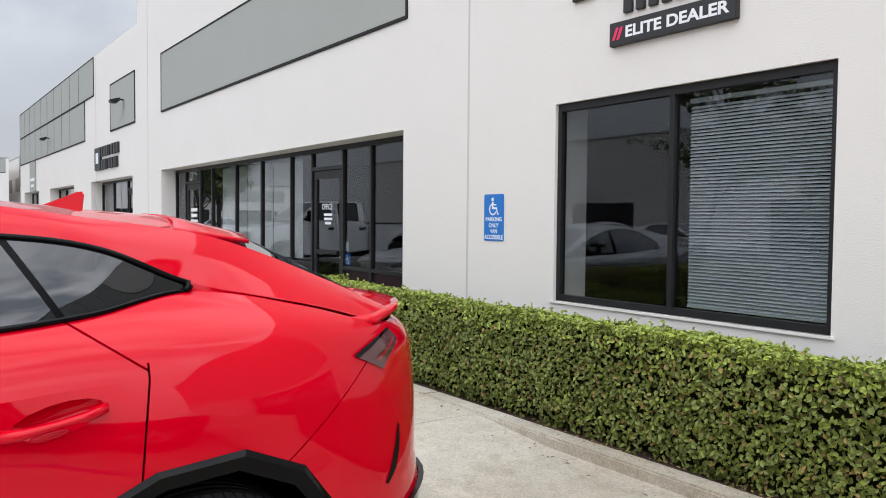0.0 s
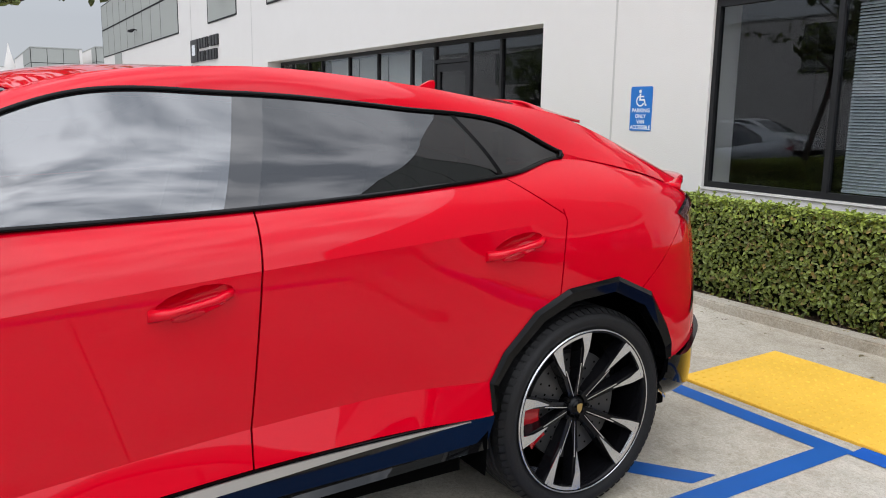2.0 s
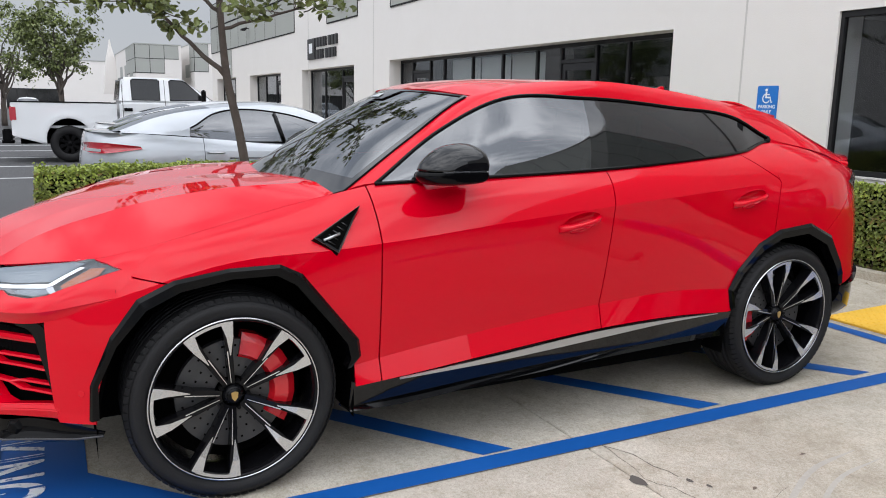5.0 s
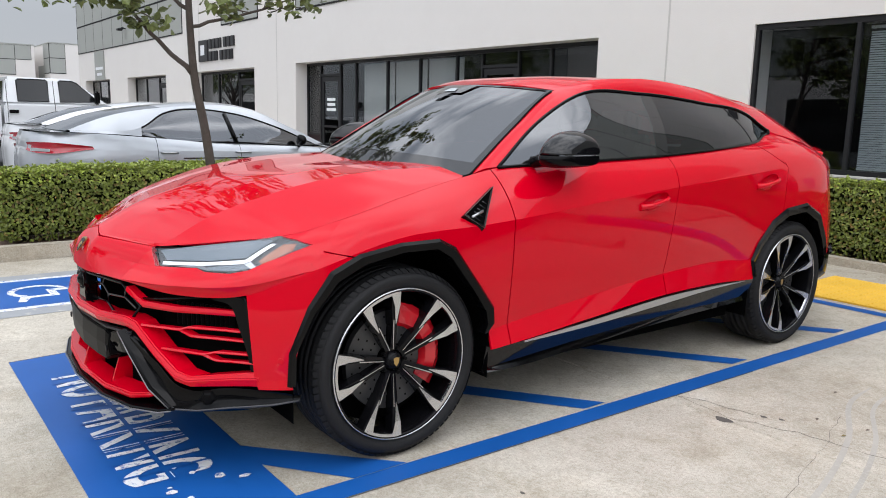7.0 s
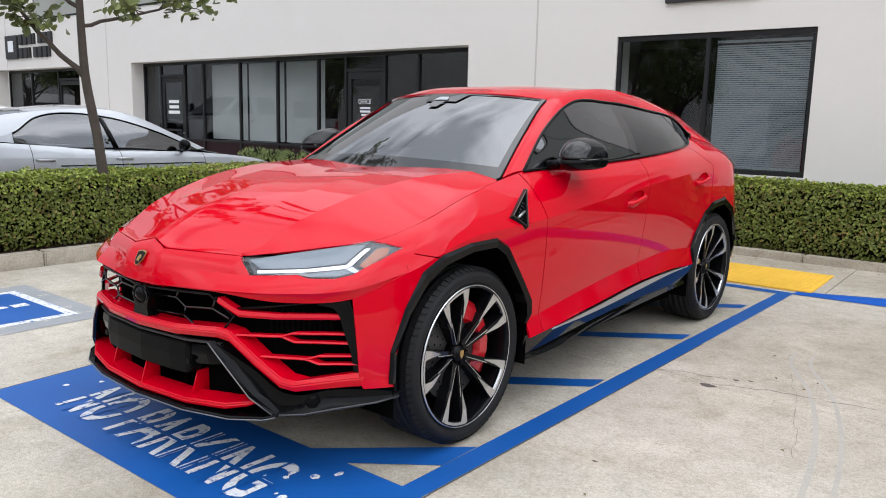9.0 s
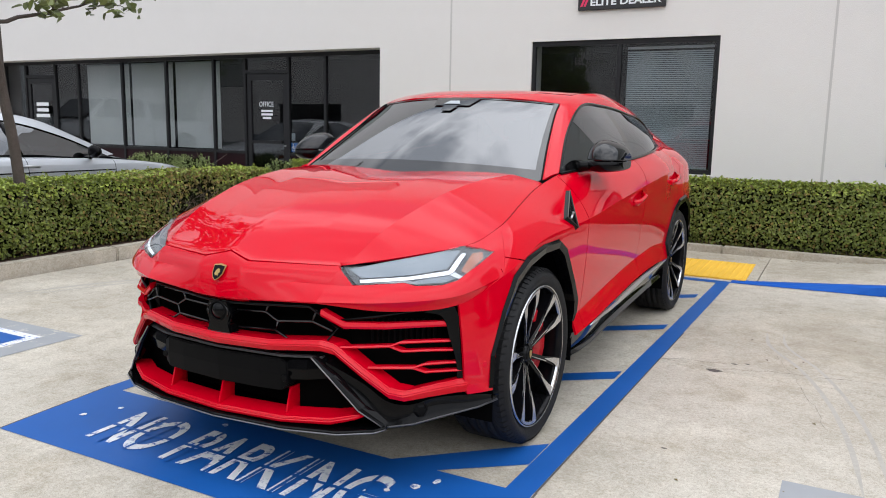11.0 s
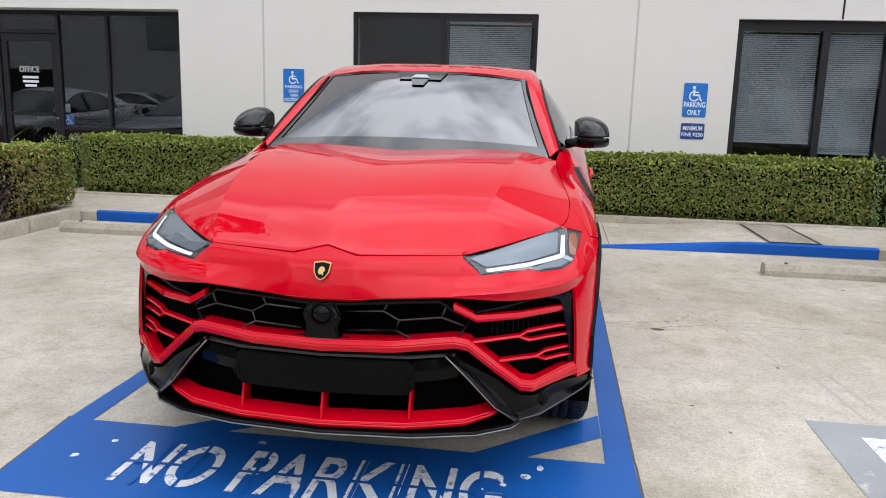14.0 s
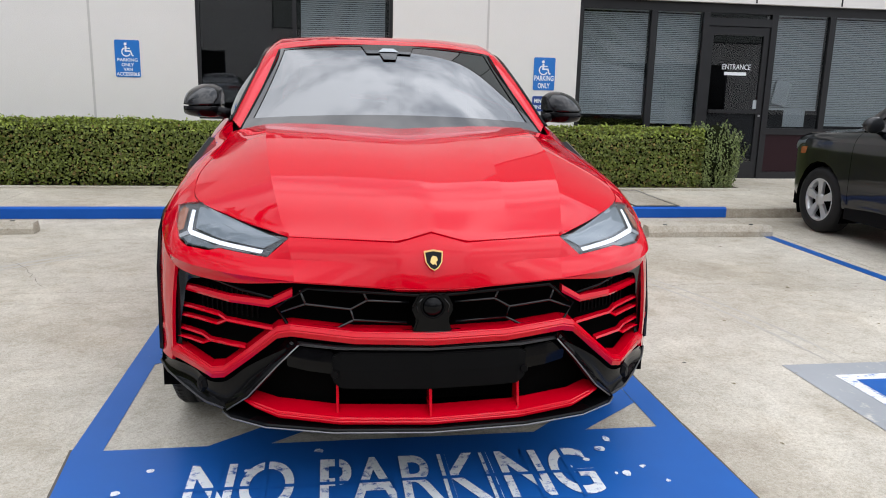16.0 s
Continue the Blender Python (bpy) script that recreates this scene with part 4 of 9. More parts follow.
def notice(name, x0, x1, z0, z1, y, label, tilt=0.0):
    ob = part(name, box(-(x1 - x0) / 2, (x1 - x0) / 2, -0.003, 0.0, -(z1 - z0) / 2, (z1 - z0) / 2), M["paper"])
    ob.matrix_basis = pose((x0 + x1) / 2, y, (z0 + z1) / 2, 0, tilt, 0)
    return tagged(ob, label, "notice")


notice("notice", 6.1, 6.34, 1.18, 1.52, WALL + 0.145, "white paper notice taped inside the glass", 12)
notice("notice", 6.28, 6.62, 0.87, 1.13, WALL + 0.145, "white sheet standing behind the glass")
notice("sticker", 5.78, 5.86, 1.12, 1.24, WALL + 0.137, "small white sticker on the door glass")
notice("sticker", -6.50, -6.42, 1.11, 1.24, WALL + REC + 0.044, "small white sticker on the office glass")
frame_small = thing("picture_frame", "small dark framed certificate standing behind the glass", "picture frame", at=(4.62, WALL + 0.25, 0.86))
part("frame_border", box(-0.16, 0.16, 0, 0.015, 0, 0.40, 0.004), M["frame"], frame_small)
part("certificate", box(-0.13, 0.13, -0.003, -0.001, 0.03, 0.37), M["paper"], frame_small)


def h_blind(x0, x1, z0, z1, y, label, pitch=0.0255):
    """A lowered horizontal blind: slats, rails and cords."""
    ob = thing("window_blind", label, "blind", "window blinds")
    n = int((z1 - z0) / pitch)
    me = bpy.data.meshes.new("slat")
    bm = bmesh.new()
    w = 0.028
    a = [bm.verts.new((x, dy, dz)) for x in (x0, x1) for dy, dz in ((-w / 2 * .8, -0.0105), (0, 0.002), (w / 2 * .8, 0.0105))]
    bm.faces.new((a[0], a[3], a[4], a[1]))
    bm.faces.new((a[1], a[4], a[5], a[2]))
    bm.to_mesh(me)
    bm.free()
    me.materials.append(M["blind"])
    for i in range(n):
        shared("slat", me, ob, pose(0, y, z0 + (i + 0.5) * pitch))
    part("head_rail", box(x0, x1, y - 0.02, y + 0.02, z1, z1 + 0.03), M["blind"], ob)
    part("bottom_rail", box(x0, x1, y - 0.012, y + 0.012, z0 - 0.015, z0), M["blind"], ob)
    return ob


h_blind(-0.66, 0.44, 0.93, 2.46, WALL + 0.16, "lowered pale horizontal blind behind dark glass")
h_blind(3.16, 4.11, 1.02, 2.42, WALL + 0.19, "lowered pale horizontal blind behind dark glass", 0.0255)
h_blind(4.23, 4.88, 0.9, 2.42, WALL + 0.19, "lowered pale horizontal blind behind dark glass", 0.0255)
h_blind(6.03, 6.81, 1.12, 2.42, WALL + 0.19, "lowered pale horizontal blind behind dark glass", 0.0255)
h_blind(6.93, 8.03, 0.9, 2.42, WALL + 0.19, "lowered pale horizontal blind behind dark glass", 0.0255)


def v_blind(x0, x1, z0, z1, y):
    ob = thing("vertical_blind", "closed pale vertical blind behind dark glass", "blind", "vertical blinds")
    n = int((x1 - x0) / 0.085)
    bm = box(-0.044, 0.044, -0.002, 0.002, z0, z1)
    me = bpy.data.meshes.new("vane")
    bm.to_mesh(me)
    bm.free()
    me.materials.append(M["vblind"])
    for i in range(n):
        shared("vane", me, ob, pose(x0 + (i + 0.5) * (x1 - x0) / n, y, 0, 0, 0, 22))
    part("track", box(x0, x1, y - 0.02, y + 0.02, z1, z1 + 0.03), M["blind"], ob)


for a, b in ((-11.9, -10.7), (-10.6, -9.5), (-9.4, -8.3)):
    v_blind(a, b, 0.92, 2.48, WALL + REC + 0.22)


# ---- signs ----
def sign_symbol(ob, cx, cz, s, y):
    """The white access symbol, in raised strokes."""
    def p(poly, nm):
        part(nm, prism([(cx + s * a, cz + s * b) for a, b in poly], 0.0015, lambda a, b, c: (a, y - c, b)), M["sign_white"], ob)
    p([(0.11 * math.cos(t * math.pi / 5) - 0.06, 0.11 * math.sin(t * math.pi / 5) + 0.86) for t in range(10)], "symbol_head")
    p([(-0.12, 0.28), (0.0, 0.28), (0.03, 0.72), (-0.11, 0.72)], "symbol_back")
    p([(0.0, 0.28), (0.36, 0.28), (0.36, 0.39), (0.0, 0.39)], "symbol_seat")
    p([(0.01, 0.50), (0.28, 0.50), (0.28, 0.58), (0.01, 0.58)], "symbol_arm")
    p([(0.27, 0.28), (0.40, -0.06), (0.52, -0.02), (0.52, 0.05), (0.45, 0.05), (0.37, 0.28)], "symbol_leg")
    for i in range(10):
        a0, a1 = radians(110 + i * 22), radians(133 + i * 22)
        p([(0.36 * math.cos(a) - 0.02, 0.36 * math.sin(a) + 0.27) for a in (a0, a1)] + [(0.27 * math.cos(a) - 0.02, 0.27 * math.sin(a) + 0.27) for a in (a1, a0)], "symbol_wheel")


def plate(name, x, z, w, h, material, lines, label, symbol=False):
    """A screwed sign plate; lines are (words, bottom, height, width) as shares of the plate."""
    ob = thing(name, label, "sign", "parking signs", at=(0, 0, 0))
    r = 0.018
    pts = []
    for cx, cz, a0 in ((w - r, h - r, 0), (r, h - r, 90), (r, r, 180), (w - r, r, 270)):
        pts += [(x + cx + r * math.cos(radians(a0 + k * 30)), z + cz + r * math.sin(radians(a0 + k * 30))) for k in range(4)]
    part("sign_plate", prism(pts, 0.004, lambda a, b, c: (a, WALL - 0.003 - c, b)), material, ob)
    y = WALL - 0.0072
    for words, b, hh, ww in lines:
        text_thing("sign_words", words, 0.1, M["sign_white"], Matrix.Translation((x + w * (1 - ww) / 2, y, z + h * b)) @ WALL_TURN, ob, w * ww, h * hh, "white lettering", 0.0004, 0.002)
    if symbol:
        sign_symbol(ob, x + w * 0.47, z + h * symbol[0], h * symbol[1], y)
    for dz in (0.03, h - 0.03):
        part("screw", lathe([(0.0, -0.003), (0.005, -0.002), (0.006, 0.0)], "y", 8), M["steel"], ob).location = (x + w / 2, y, z + dz)
    return ob


plate("parking_sign", -2.96, 1.36, 0.30, 0.455, M["sign_blue"], [("PARKING", 0.42, 0.09, 0.82), ("ONLY", 0.29, 0.09, 0.5), ("VAN", 0.165, 0.09, 0.36), ("ACCESSIBLE", 0.035, 0.095, 0.94)], "blue metal van accessible parking sign with white lettering", (0.58, 0.36))
plate("parking_sign", 2.45, 1.315, 0.30, 0.435, M["sign_blue"], [("PARKING", 0.29, 0.16, 0.9), ("ONLY", 0.06, 0.16, 0.56)], "blue metal accessible parking sign with white lettering", (0.5, 0.43))
plate("fine_sign", 2.45, 1.03, 0.30, 0.205, M["sign_navy"], [("MINIMUM", 0.55, 0.28, 0.82), ("FINE $250", 0.13, 0.28, 0.9)], "navy metal fine notice with white lettering")
small = thing("window_sign", "small blue access sticker on the office glass", "sign", at=(0, 0, 0))
part("sign_plate", box(-6.53, -6.37, WALL + REC + 0.040, WALL + REC + 0.044, 0.92, 1.08), M["sign_blue"], small)
sign_symbol(small, -6.455, 0.945, 0.12, WALL + REC + 0.0395)

dealer = thing("dealer_sign", "black wall sign with white lettering and a pink mark", "sign")
part("sign_board", box(-1.31, -0.16, WALL - 0.05, WALL - 0.0005, 2.965, 3.15, 0.004), M["sign_black"], dealer)
text_thing("sign_words", "ELITE DEALER", 0.1, M["sign_white"], Matrix.Translation((-1.14, WALL - 0.0515, 3.015)) @ WALL_TURN, dealer, 0.93, 0.09, "white lettering", 0.0008, 0.003)
for dx in (0.0, 0.045):
    part("slash_mark", prism([(-1.28 + dx, 3.01), (-1.25 + dx, 3.01), (-1.21 + dx, 3.105), (-1.24 + dx, 3.105)], 0.002, lambda a, b, c: (a, WALL - 0.0505 - c, b)), M["sign_pink"], dealer)
wall_letters = thing("wall_lettering", "row of black raised wall letters shown as plain bars", "sign")
for i in range(8):
    x = -1.19 + i * 0.125
    part("letter_bar", box(x, x + 0.085, WALL - 0.03, WALL - 0.0005, 3.215, 3.33, 0.004), M["sign_black"], wall_letters)
for i in range(6):
    x = -1.75 + i * 0.36
    part("letter_bar", box(x, x + 0.26, WALL - 0.04, WALL - 0.0005, 3.42, 3.80, 0.006), M["sign_black"], wall_letters)

tenant = thing("tenant_sign", "black raised tenant sign with a square mark", "sign")
part("mark_plate", box(-20.95, -20.2, WALL - 0.06, WALL - 0.0005, 2.86, 3.50, 0.01), M["sign_black"], tenant)
part("mark_inner", box(-20.75, -20.42, WALL - 0.066, WALL - 0.061, 3.05, 3.35), M["sign_white"], tenant)
for k, n in ((0, 7), (1, 7)):
    for i in range(n):
        x = -20.08 + i * 0.29
        part("letter_bar", box(x, x + (0.07 if (i + k) % 4 == 3 else 0.20), WALL - 0.06, WALL - 0.0005, 3.22 - k * 0.36, 3.50 - k * 0.36, 0.006), M["sign_black"], tenant)
cabinet_sign = thing("hanging_sign", "grey rectangular tenant sign with two rows of bars", "sign")
part("sign_board", box(-34.2, -32.6, WALL - 0.04, WALL - 0.0005, 2.55, 3.8, 0.01), M["panel_grey"], cabinet_sign)
for k in range(2):
    part("letter_bar", box(-34.0 + k * 0.2, -32.8 - k * 0.2, WALL - 0.05, WALL - 0.041, 3.0 - k * 0.25, 3.12 - k * 0.25), M["sign_white"], cabinet_sign)


# ---- the red sport utility car ----
# x: half width, y: backwards from the front axle, z: up. Stations run from the nose round to the tail.
SUV = thing("sport_utility_car", "glossy red sport utility car with black trim and large black wheels", "car")

HOOD_EDGE = [(0, -.931, .920), (.11, -.957, .894), (.468, -.837, .891), (.67, -.63, .925), (.82, -.42, .958), (.845, -.22, 1.005), (.815, .08, 1.075), (.785, .40, 1.142), (.803, .62, 1.187),
             (.86, 1.10, 1.207), (.888, 1.75, 1.232), (.875, 2.30, 1.268), (.80, 2.72, 1.302), (.70, 3.03, 1.348), (.745, 3.38, 1.290), (.74, 3.66, 1.215), (.5, 3.88, 1.20), (0, 3.98, 1.20)]
SHOULDER = [(0, -1.017, .752), (.11, -1.012, .754), (.44, -.955, .766), (.67, -.82, .738), (.865, -.63, .752), (.95, -.40, .835), (.965, 0, .935), (.975, .40, .957), (.985, .62, .974),
            (.990, 1.10, 1.020), (.992, 1.75, 1.075), (.989, 2.30, 1.115), (.968, 2.72, 1.140), (.965, 3.05, 1.150), (.925, 3.40, 1.145), (.835, 3.62, 1.11), (.55, 3.94, 1.08), (0, 4.05, 1.08)]
NOSE_RIDGE = [(0, -1.019, .757), (.11, -1.014, .759), (.44, -.962, .772), (.67, -.840, .775), (.872, -.648, .790), (.95, -.40, .836)]
NOSE_MID = [(0, -.992, .846), (.11, -.998, .836), (.45, -.895, .828), (.68, -.782, .822), (.855, -.620, .838), (.915, -.318, .926)]
CREASE = [(0, -1.0, .5), (.24, -1.0, .5), (.44, -.97, .5), (.66, -.83, .43), (.89, -.615, .43), (.962, -.45, .42), (.962, 0, .45), (.952, .45, .468), (.952, .62, .492),
          (.952, 1.10, .548), (.952, 1.75, .605), (.953, 2.20, .622), (.958, 2.60, .600), (.972, 3.0, .62), (.948, 3.45, .70), (.862, 3.665, .72), (.55, 3.955, .70), (0, 4.035, .70)]
HEM = [(0, -1.0, .4), (.24, -1.0, .4), (.44, -.97, .4), (.66, -.83, .40), (.898, -.604, .393), (.966, -.456, .384), (.97, 0, .38), (.980, .45, .388), (.986, .62, .402),
       (.990, 1.10, .447), (.990, 1.75, .497), (.987, 2.20, .502), (.982, 2.55, .485), (.972, 3.0, .5), (.942, 3.5, .55), (.860, 3.68, .575), (.55, 3.975, .60), (0, 4.05, .60)]
ARCH_F = [(-.49, .25), (.47, .25), (.475, .52), (.40, .645), (.25, .852), (.165, .888), (-.02, .888), (-.205, .862), (-.335, .795), (-.45, .615), (-.49, .44)]
ARCH_R = [(2.54, .25), (3.44, .25), (3.44, .56), (3.405, .67), (3.285, .815), (3.10, .893), (2.89, .878), (2.745, .81), (2.61, .685), (2.555, .585)]


def side_shell(s0=4.0, s1=17.0):
    low = loft([HEM, CREASE, SHOULDER], s0, s1, 10, 6, (0.0, 0.007), (1,))
    up = loft([SHOULDER, HOOD_EDGE], 5.0, s1, 10, 6, (0.020,))
    return merge(low, up)


def straight_front(g):
    """The first two spans of a guide kept straight, the rest smooth, ready sampled."""
    g = [Vector(p) for p in g]
    out = [g[0].lerp(g[1], k / 6) for k in range(6)] + [g[1].lerp(g[2], k / 14) for k in range(14)]
    tail = g[2:]
    return out + [curve_at(tail, k / 14) for k in range(14 * (len(tail) - 1) + 1)]


def nose_shell():
    gs = [straight_front(g[:6]) for g in (SHOULDER, NOSE_RIDGE, NOSE_MID, HOOD_EDGE)]
    return loft(gs, 0.0, len(gs[0]) - 1, 1, 6, (-.002, 0.003, 0.006), (1,))


from mathutils.interpolate import poly_3d_calc
_probe = side_shell()
PROBE = BVHTree.FromBMesh(_probe)
_probe.free()


def side_x(y, z, default=0.97):
    hit = PROBE.ray_cast(Vector((2.0, y, z)), Vector((-1, 0, 0)), 2.0)
    return hit[0].x if hit[0] else default


MID = ((1.685, .30), (1.752, 1.26))


def mid_y(z):
    return MID[0][0] + (MID[1][0] - MID[0][0]) * (z - MID[0][1]) / (MID[1][1] - MID[0][1])


REAR_SEAM = ((2.835, .85), (2.860, 1.165)), ((2.860, 1.165), (2.640, 1.32))
LAMP = [(.460, .890), (.532, .828), (.695, .838), (.735, .828), (.815, .829), (.852, .843), (.880, .888), (.892, .925), (.850, .942), (.800, .952)]   # x, z outline of the headlamp


def prepared_side():
    bm = side_shell()
    hole(bm, ARCH_F, also=lambda c: c.x > 0.5)
    hole(bm, ARCH_R, also=lambda c: c.x > 0.5)
    slit(bm, (.583, .30), (.583, 1.25), .006)
    slit(bm, *MID, .006)
    slit(bm, *REAR_SEAM[0], .006)
    slit(bm, *REAR_SEAM[1], .006)
    for yc, zc in ((1.552, 1.008), (2.642, 1.072)):
        hole(bm, [(yc + .108 * math.cos(a), zc + .040 * math.sin(a) + .22 * (.108 * math.cos(a)) * .8) for a in np.linspace(0, 2 * math.pi, 14, False)], also=lambda c: c.x > .5)
    slit(bm, (3.585, 1.12), (3.22, .84), .005, also=lambda c: c.y < 3.62)
    slit(bm, (-.385, .91), (-.17, .86), .005)
    return bm


def behind_rear_seam(c):
    if c.z < 1.165:
        return c.y > 2.835 + .025 * (c.z - .85) / .315
    return (c.y - 2.860) > -.22 * (c.z - 1.165) / .155


def on_both(name, bm, material, parent, label="", smooth=True, depth=0.012):
    """The same pressed panel for both sides of the car, one object each."""
    if depth:
        rim_in(bm, depth)
    me_l = part(name, bm, material, parent, label, smooth)
    bm2 = bmesh.new()
    bm2.from_mesh(me_l.data)
    for v in bm2.verts:
        v.co.x = -v.co.x
    bmesh.ops.reverse_faces(bm2, faces=bm2.faces[:])
    me_r = part(name, bm2, material, parent, label, False)
    return me_l, me_r


def sheet_normals(bm, up=False, rounds=10):
    """Evenly flowing normals over a whole sheet, for the panels cut from it."""
    bm.verts.index_update()
    bm.normal_update()
    bm.verts.ensure_lookup_table()
    bm.faces.ensure_lookup_table()
    N = [v.normal * (1 if (v.normal.z if up else v.normal.x) > 0 else -1) for v in bm.verts]
    near = [[e.other_vert(v).index for e in v.link_edges] for v in bm.verts]
    for _ in range(rounds):
        if up:
            N = [Vector((0, n.y, n.z)).normalized() if v.co.x < 1e-4 else n for n, v in zip(N, bm.verts)]
        N = [(N[i] * 2 + sum((N[k] for k in near[i]), Vector()) / max(1, len(near[i]))).normalized() for i in range(len(N))]
    faces = [[v.index for v in f.verts] for f in bm.faces]
    cos = [v.co.copy() for v in bm.verts]
    tree = BVHTree.FromBMesh(bm)
    bm.free()
    return tree, N, faces, cos


SHEETS = [sheet_normals(loft([HEM, CREASE], 4.0, 17.0, 10, 6, (0,))), sheet_normals(loft([CREASE, SHOULDER], 4.0, 17.0, 10, 6, (.007,))), sheet_normals(loft([SHOULDER, HOOD_EDGE], 5.0, 17.0, 10, 6, (.020,)))]


def sheet_normal(sheet, loc):
    """The flowing normal of a sheet next to a point, and how far off the sheet is."""
    tree, N, faces, cos = sheet
    _, _, fi, far = tree.find_nearest(loc)
    w = poly_3d_calc([cos[k] for k in faces[fi]], loc)
    n = sum((N[k] * max(0, a) for k, a in zip(faces[fi], w)), Vector())
    return (n.normalized() if n.length > 1e-6 else n), far


def flowing(obs, sheets=None, near=.8):
    """Lays the whole sheet's normals over panels cut from it."""
    for ob in obs:
        me = ob.data
        out = [None] * len(me.loops)
        for p in me.polygons:
            sg = 1 if p.center.x > 0 else -1
            c = Vector((p.center.x * sg, p.center.y, p.center.z))
            own = min(sheets or SHEETS, key=lambda q: q[0].find_nearest(c)[3])
            pn = Vector((p.normal.x * sg, p.normal.y, p.normal.z))
            for li in p.loop_indices:
                v = me.vertices[me.loops[li].vertex_index].co
                loc = Vector((v.x * sg, v.y, v.z))
                n = sheet_normal(own, loc)[0]
                fade = min(1, max(0, (loc.y - 2.15) / .75))
                if fade and not sheets and own is not SHEETS[0]:
                    m, far = sheet_normal(SHEETS[2 if own is SHEETS[1] else 1], loc)
                    k = max(0, 1 - far / .17)
                    n = n.lerp(m, .5 * k * k * (3 - 2 * k) * fade * fade * (3 - 2 * fade))
                n = n.normalized() if n.length > 1e-6 else pn
                n = n if n.dot(pn) > near else -n if n.dot(pn) < -near else pn
                out[li] = (n.x * sg, n.y, n.z)
        me.normals_split_custom_set(out)


fender = keep_faces(prepared_side(), lambda c: c.y < .583)
front_fenders = on_both("front_fender", fender, M["red"], SUV)
door_f = keep_faces(prepared_side(), lambda c: .583 < c.y < mid_y(c.z))
front_doors = on_both("front_door", door_f, M["red"], SUV)
door_r = keep_faces(prepared_side(), lambda c: c.y > mid_y(c.z) and not behind_rear_seam(c))
rear_doors = on_both("rear_door", door_r, M["red"], SUV)
quarter = keep_faces(prepared_side(), lambda c: behind_rear_seam(c))
quarters = on_both("quarter_panel", quarter, M["red"], SUV)
flowing(front_fenders + front_doors + rear_doors + quarters)
# near-black copy behind the panels, so that their gaps look shaded
inner = side_shell()
hole(inner, ARCH_F, also=lambda c: c.x > 0.5)
hole(inner, ARCH_R, also=lambda c: c.x > 0.5)
for v in inner.verts:
    v.co.x -= 0.045
    v.co.y += (0.02 if v.co.y < 1.5 else -0.02)
mirrored(inner, 1e-3)
part("inner_shell", inner, M["void"], SUV, "", True)

# nose, with openings for the headlamps
nose = nose_shell()
for e in nose.edges:
    if e.is_manifold and e.calc_face_angle(0) > radians(8) and min(v.co.x for v in e.verts) > .3:
        e.smooth = False
hole(nose, [LAMP[0], LAMP[1], LAMP[2], (.695, .933)], ax=(0, 2))
hole(nose, [(.695, .933)] + LAMP[2:], ax=(0, 2))
rim_in(nose, 0.03)
mirrored(nose)
part("nose_panel", nose, M["red"], SUV, "", True)

# bonnet: a sheet between its centre line, the wing edges, the nose seam and the scuttle, raised to two long creases
EDGE_V = [Vector(p) for p in HOOD_EDGE]
BON_C = [Vector(p) for p in ((0, -.927, .923), (0, -.78, 1.004), (0, -.52, 1.088), (0, -.10, 1.158), (0, .34, 1.178))]
BON_R = [Vector(p) for p in ((0, .34, 1.178), (.25, .355, 1.182), (.50, .40, 1.180), (.765, .455, 1.152))]


def front_edge(t):
    """The straight-sided nose seam, from the middle notch to the headlamp."""
    k = (EDGE_V[1] - EDGE_V[0]).length / ((EDGE_V[1] - EDGE_V[0]).length + (EDGE_V[2] - EDGE_V[1]).length)
    k = round(k * 22) / 22
    return EDGE_V[0].lerp(EDGE_V[1], t / k) if t < k else EDGE_V[1].lerp(EDGE_V[2], (t - k) / (1 - k))


# crease lines of the bonnet: x over the inner line and the long ridge, at the nose and at the scuttle
INNER, RIDGE = (.27, .345), (.462, .63)


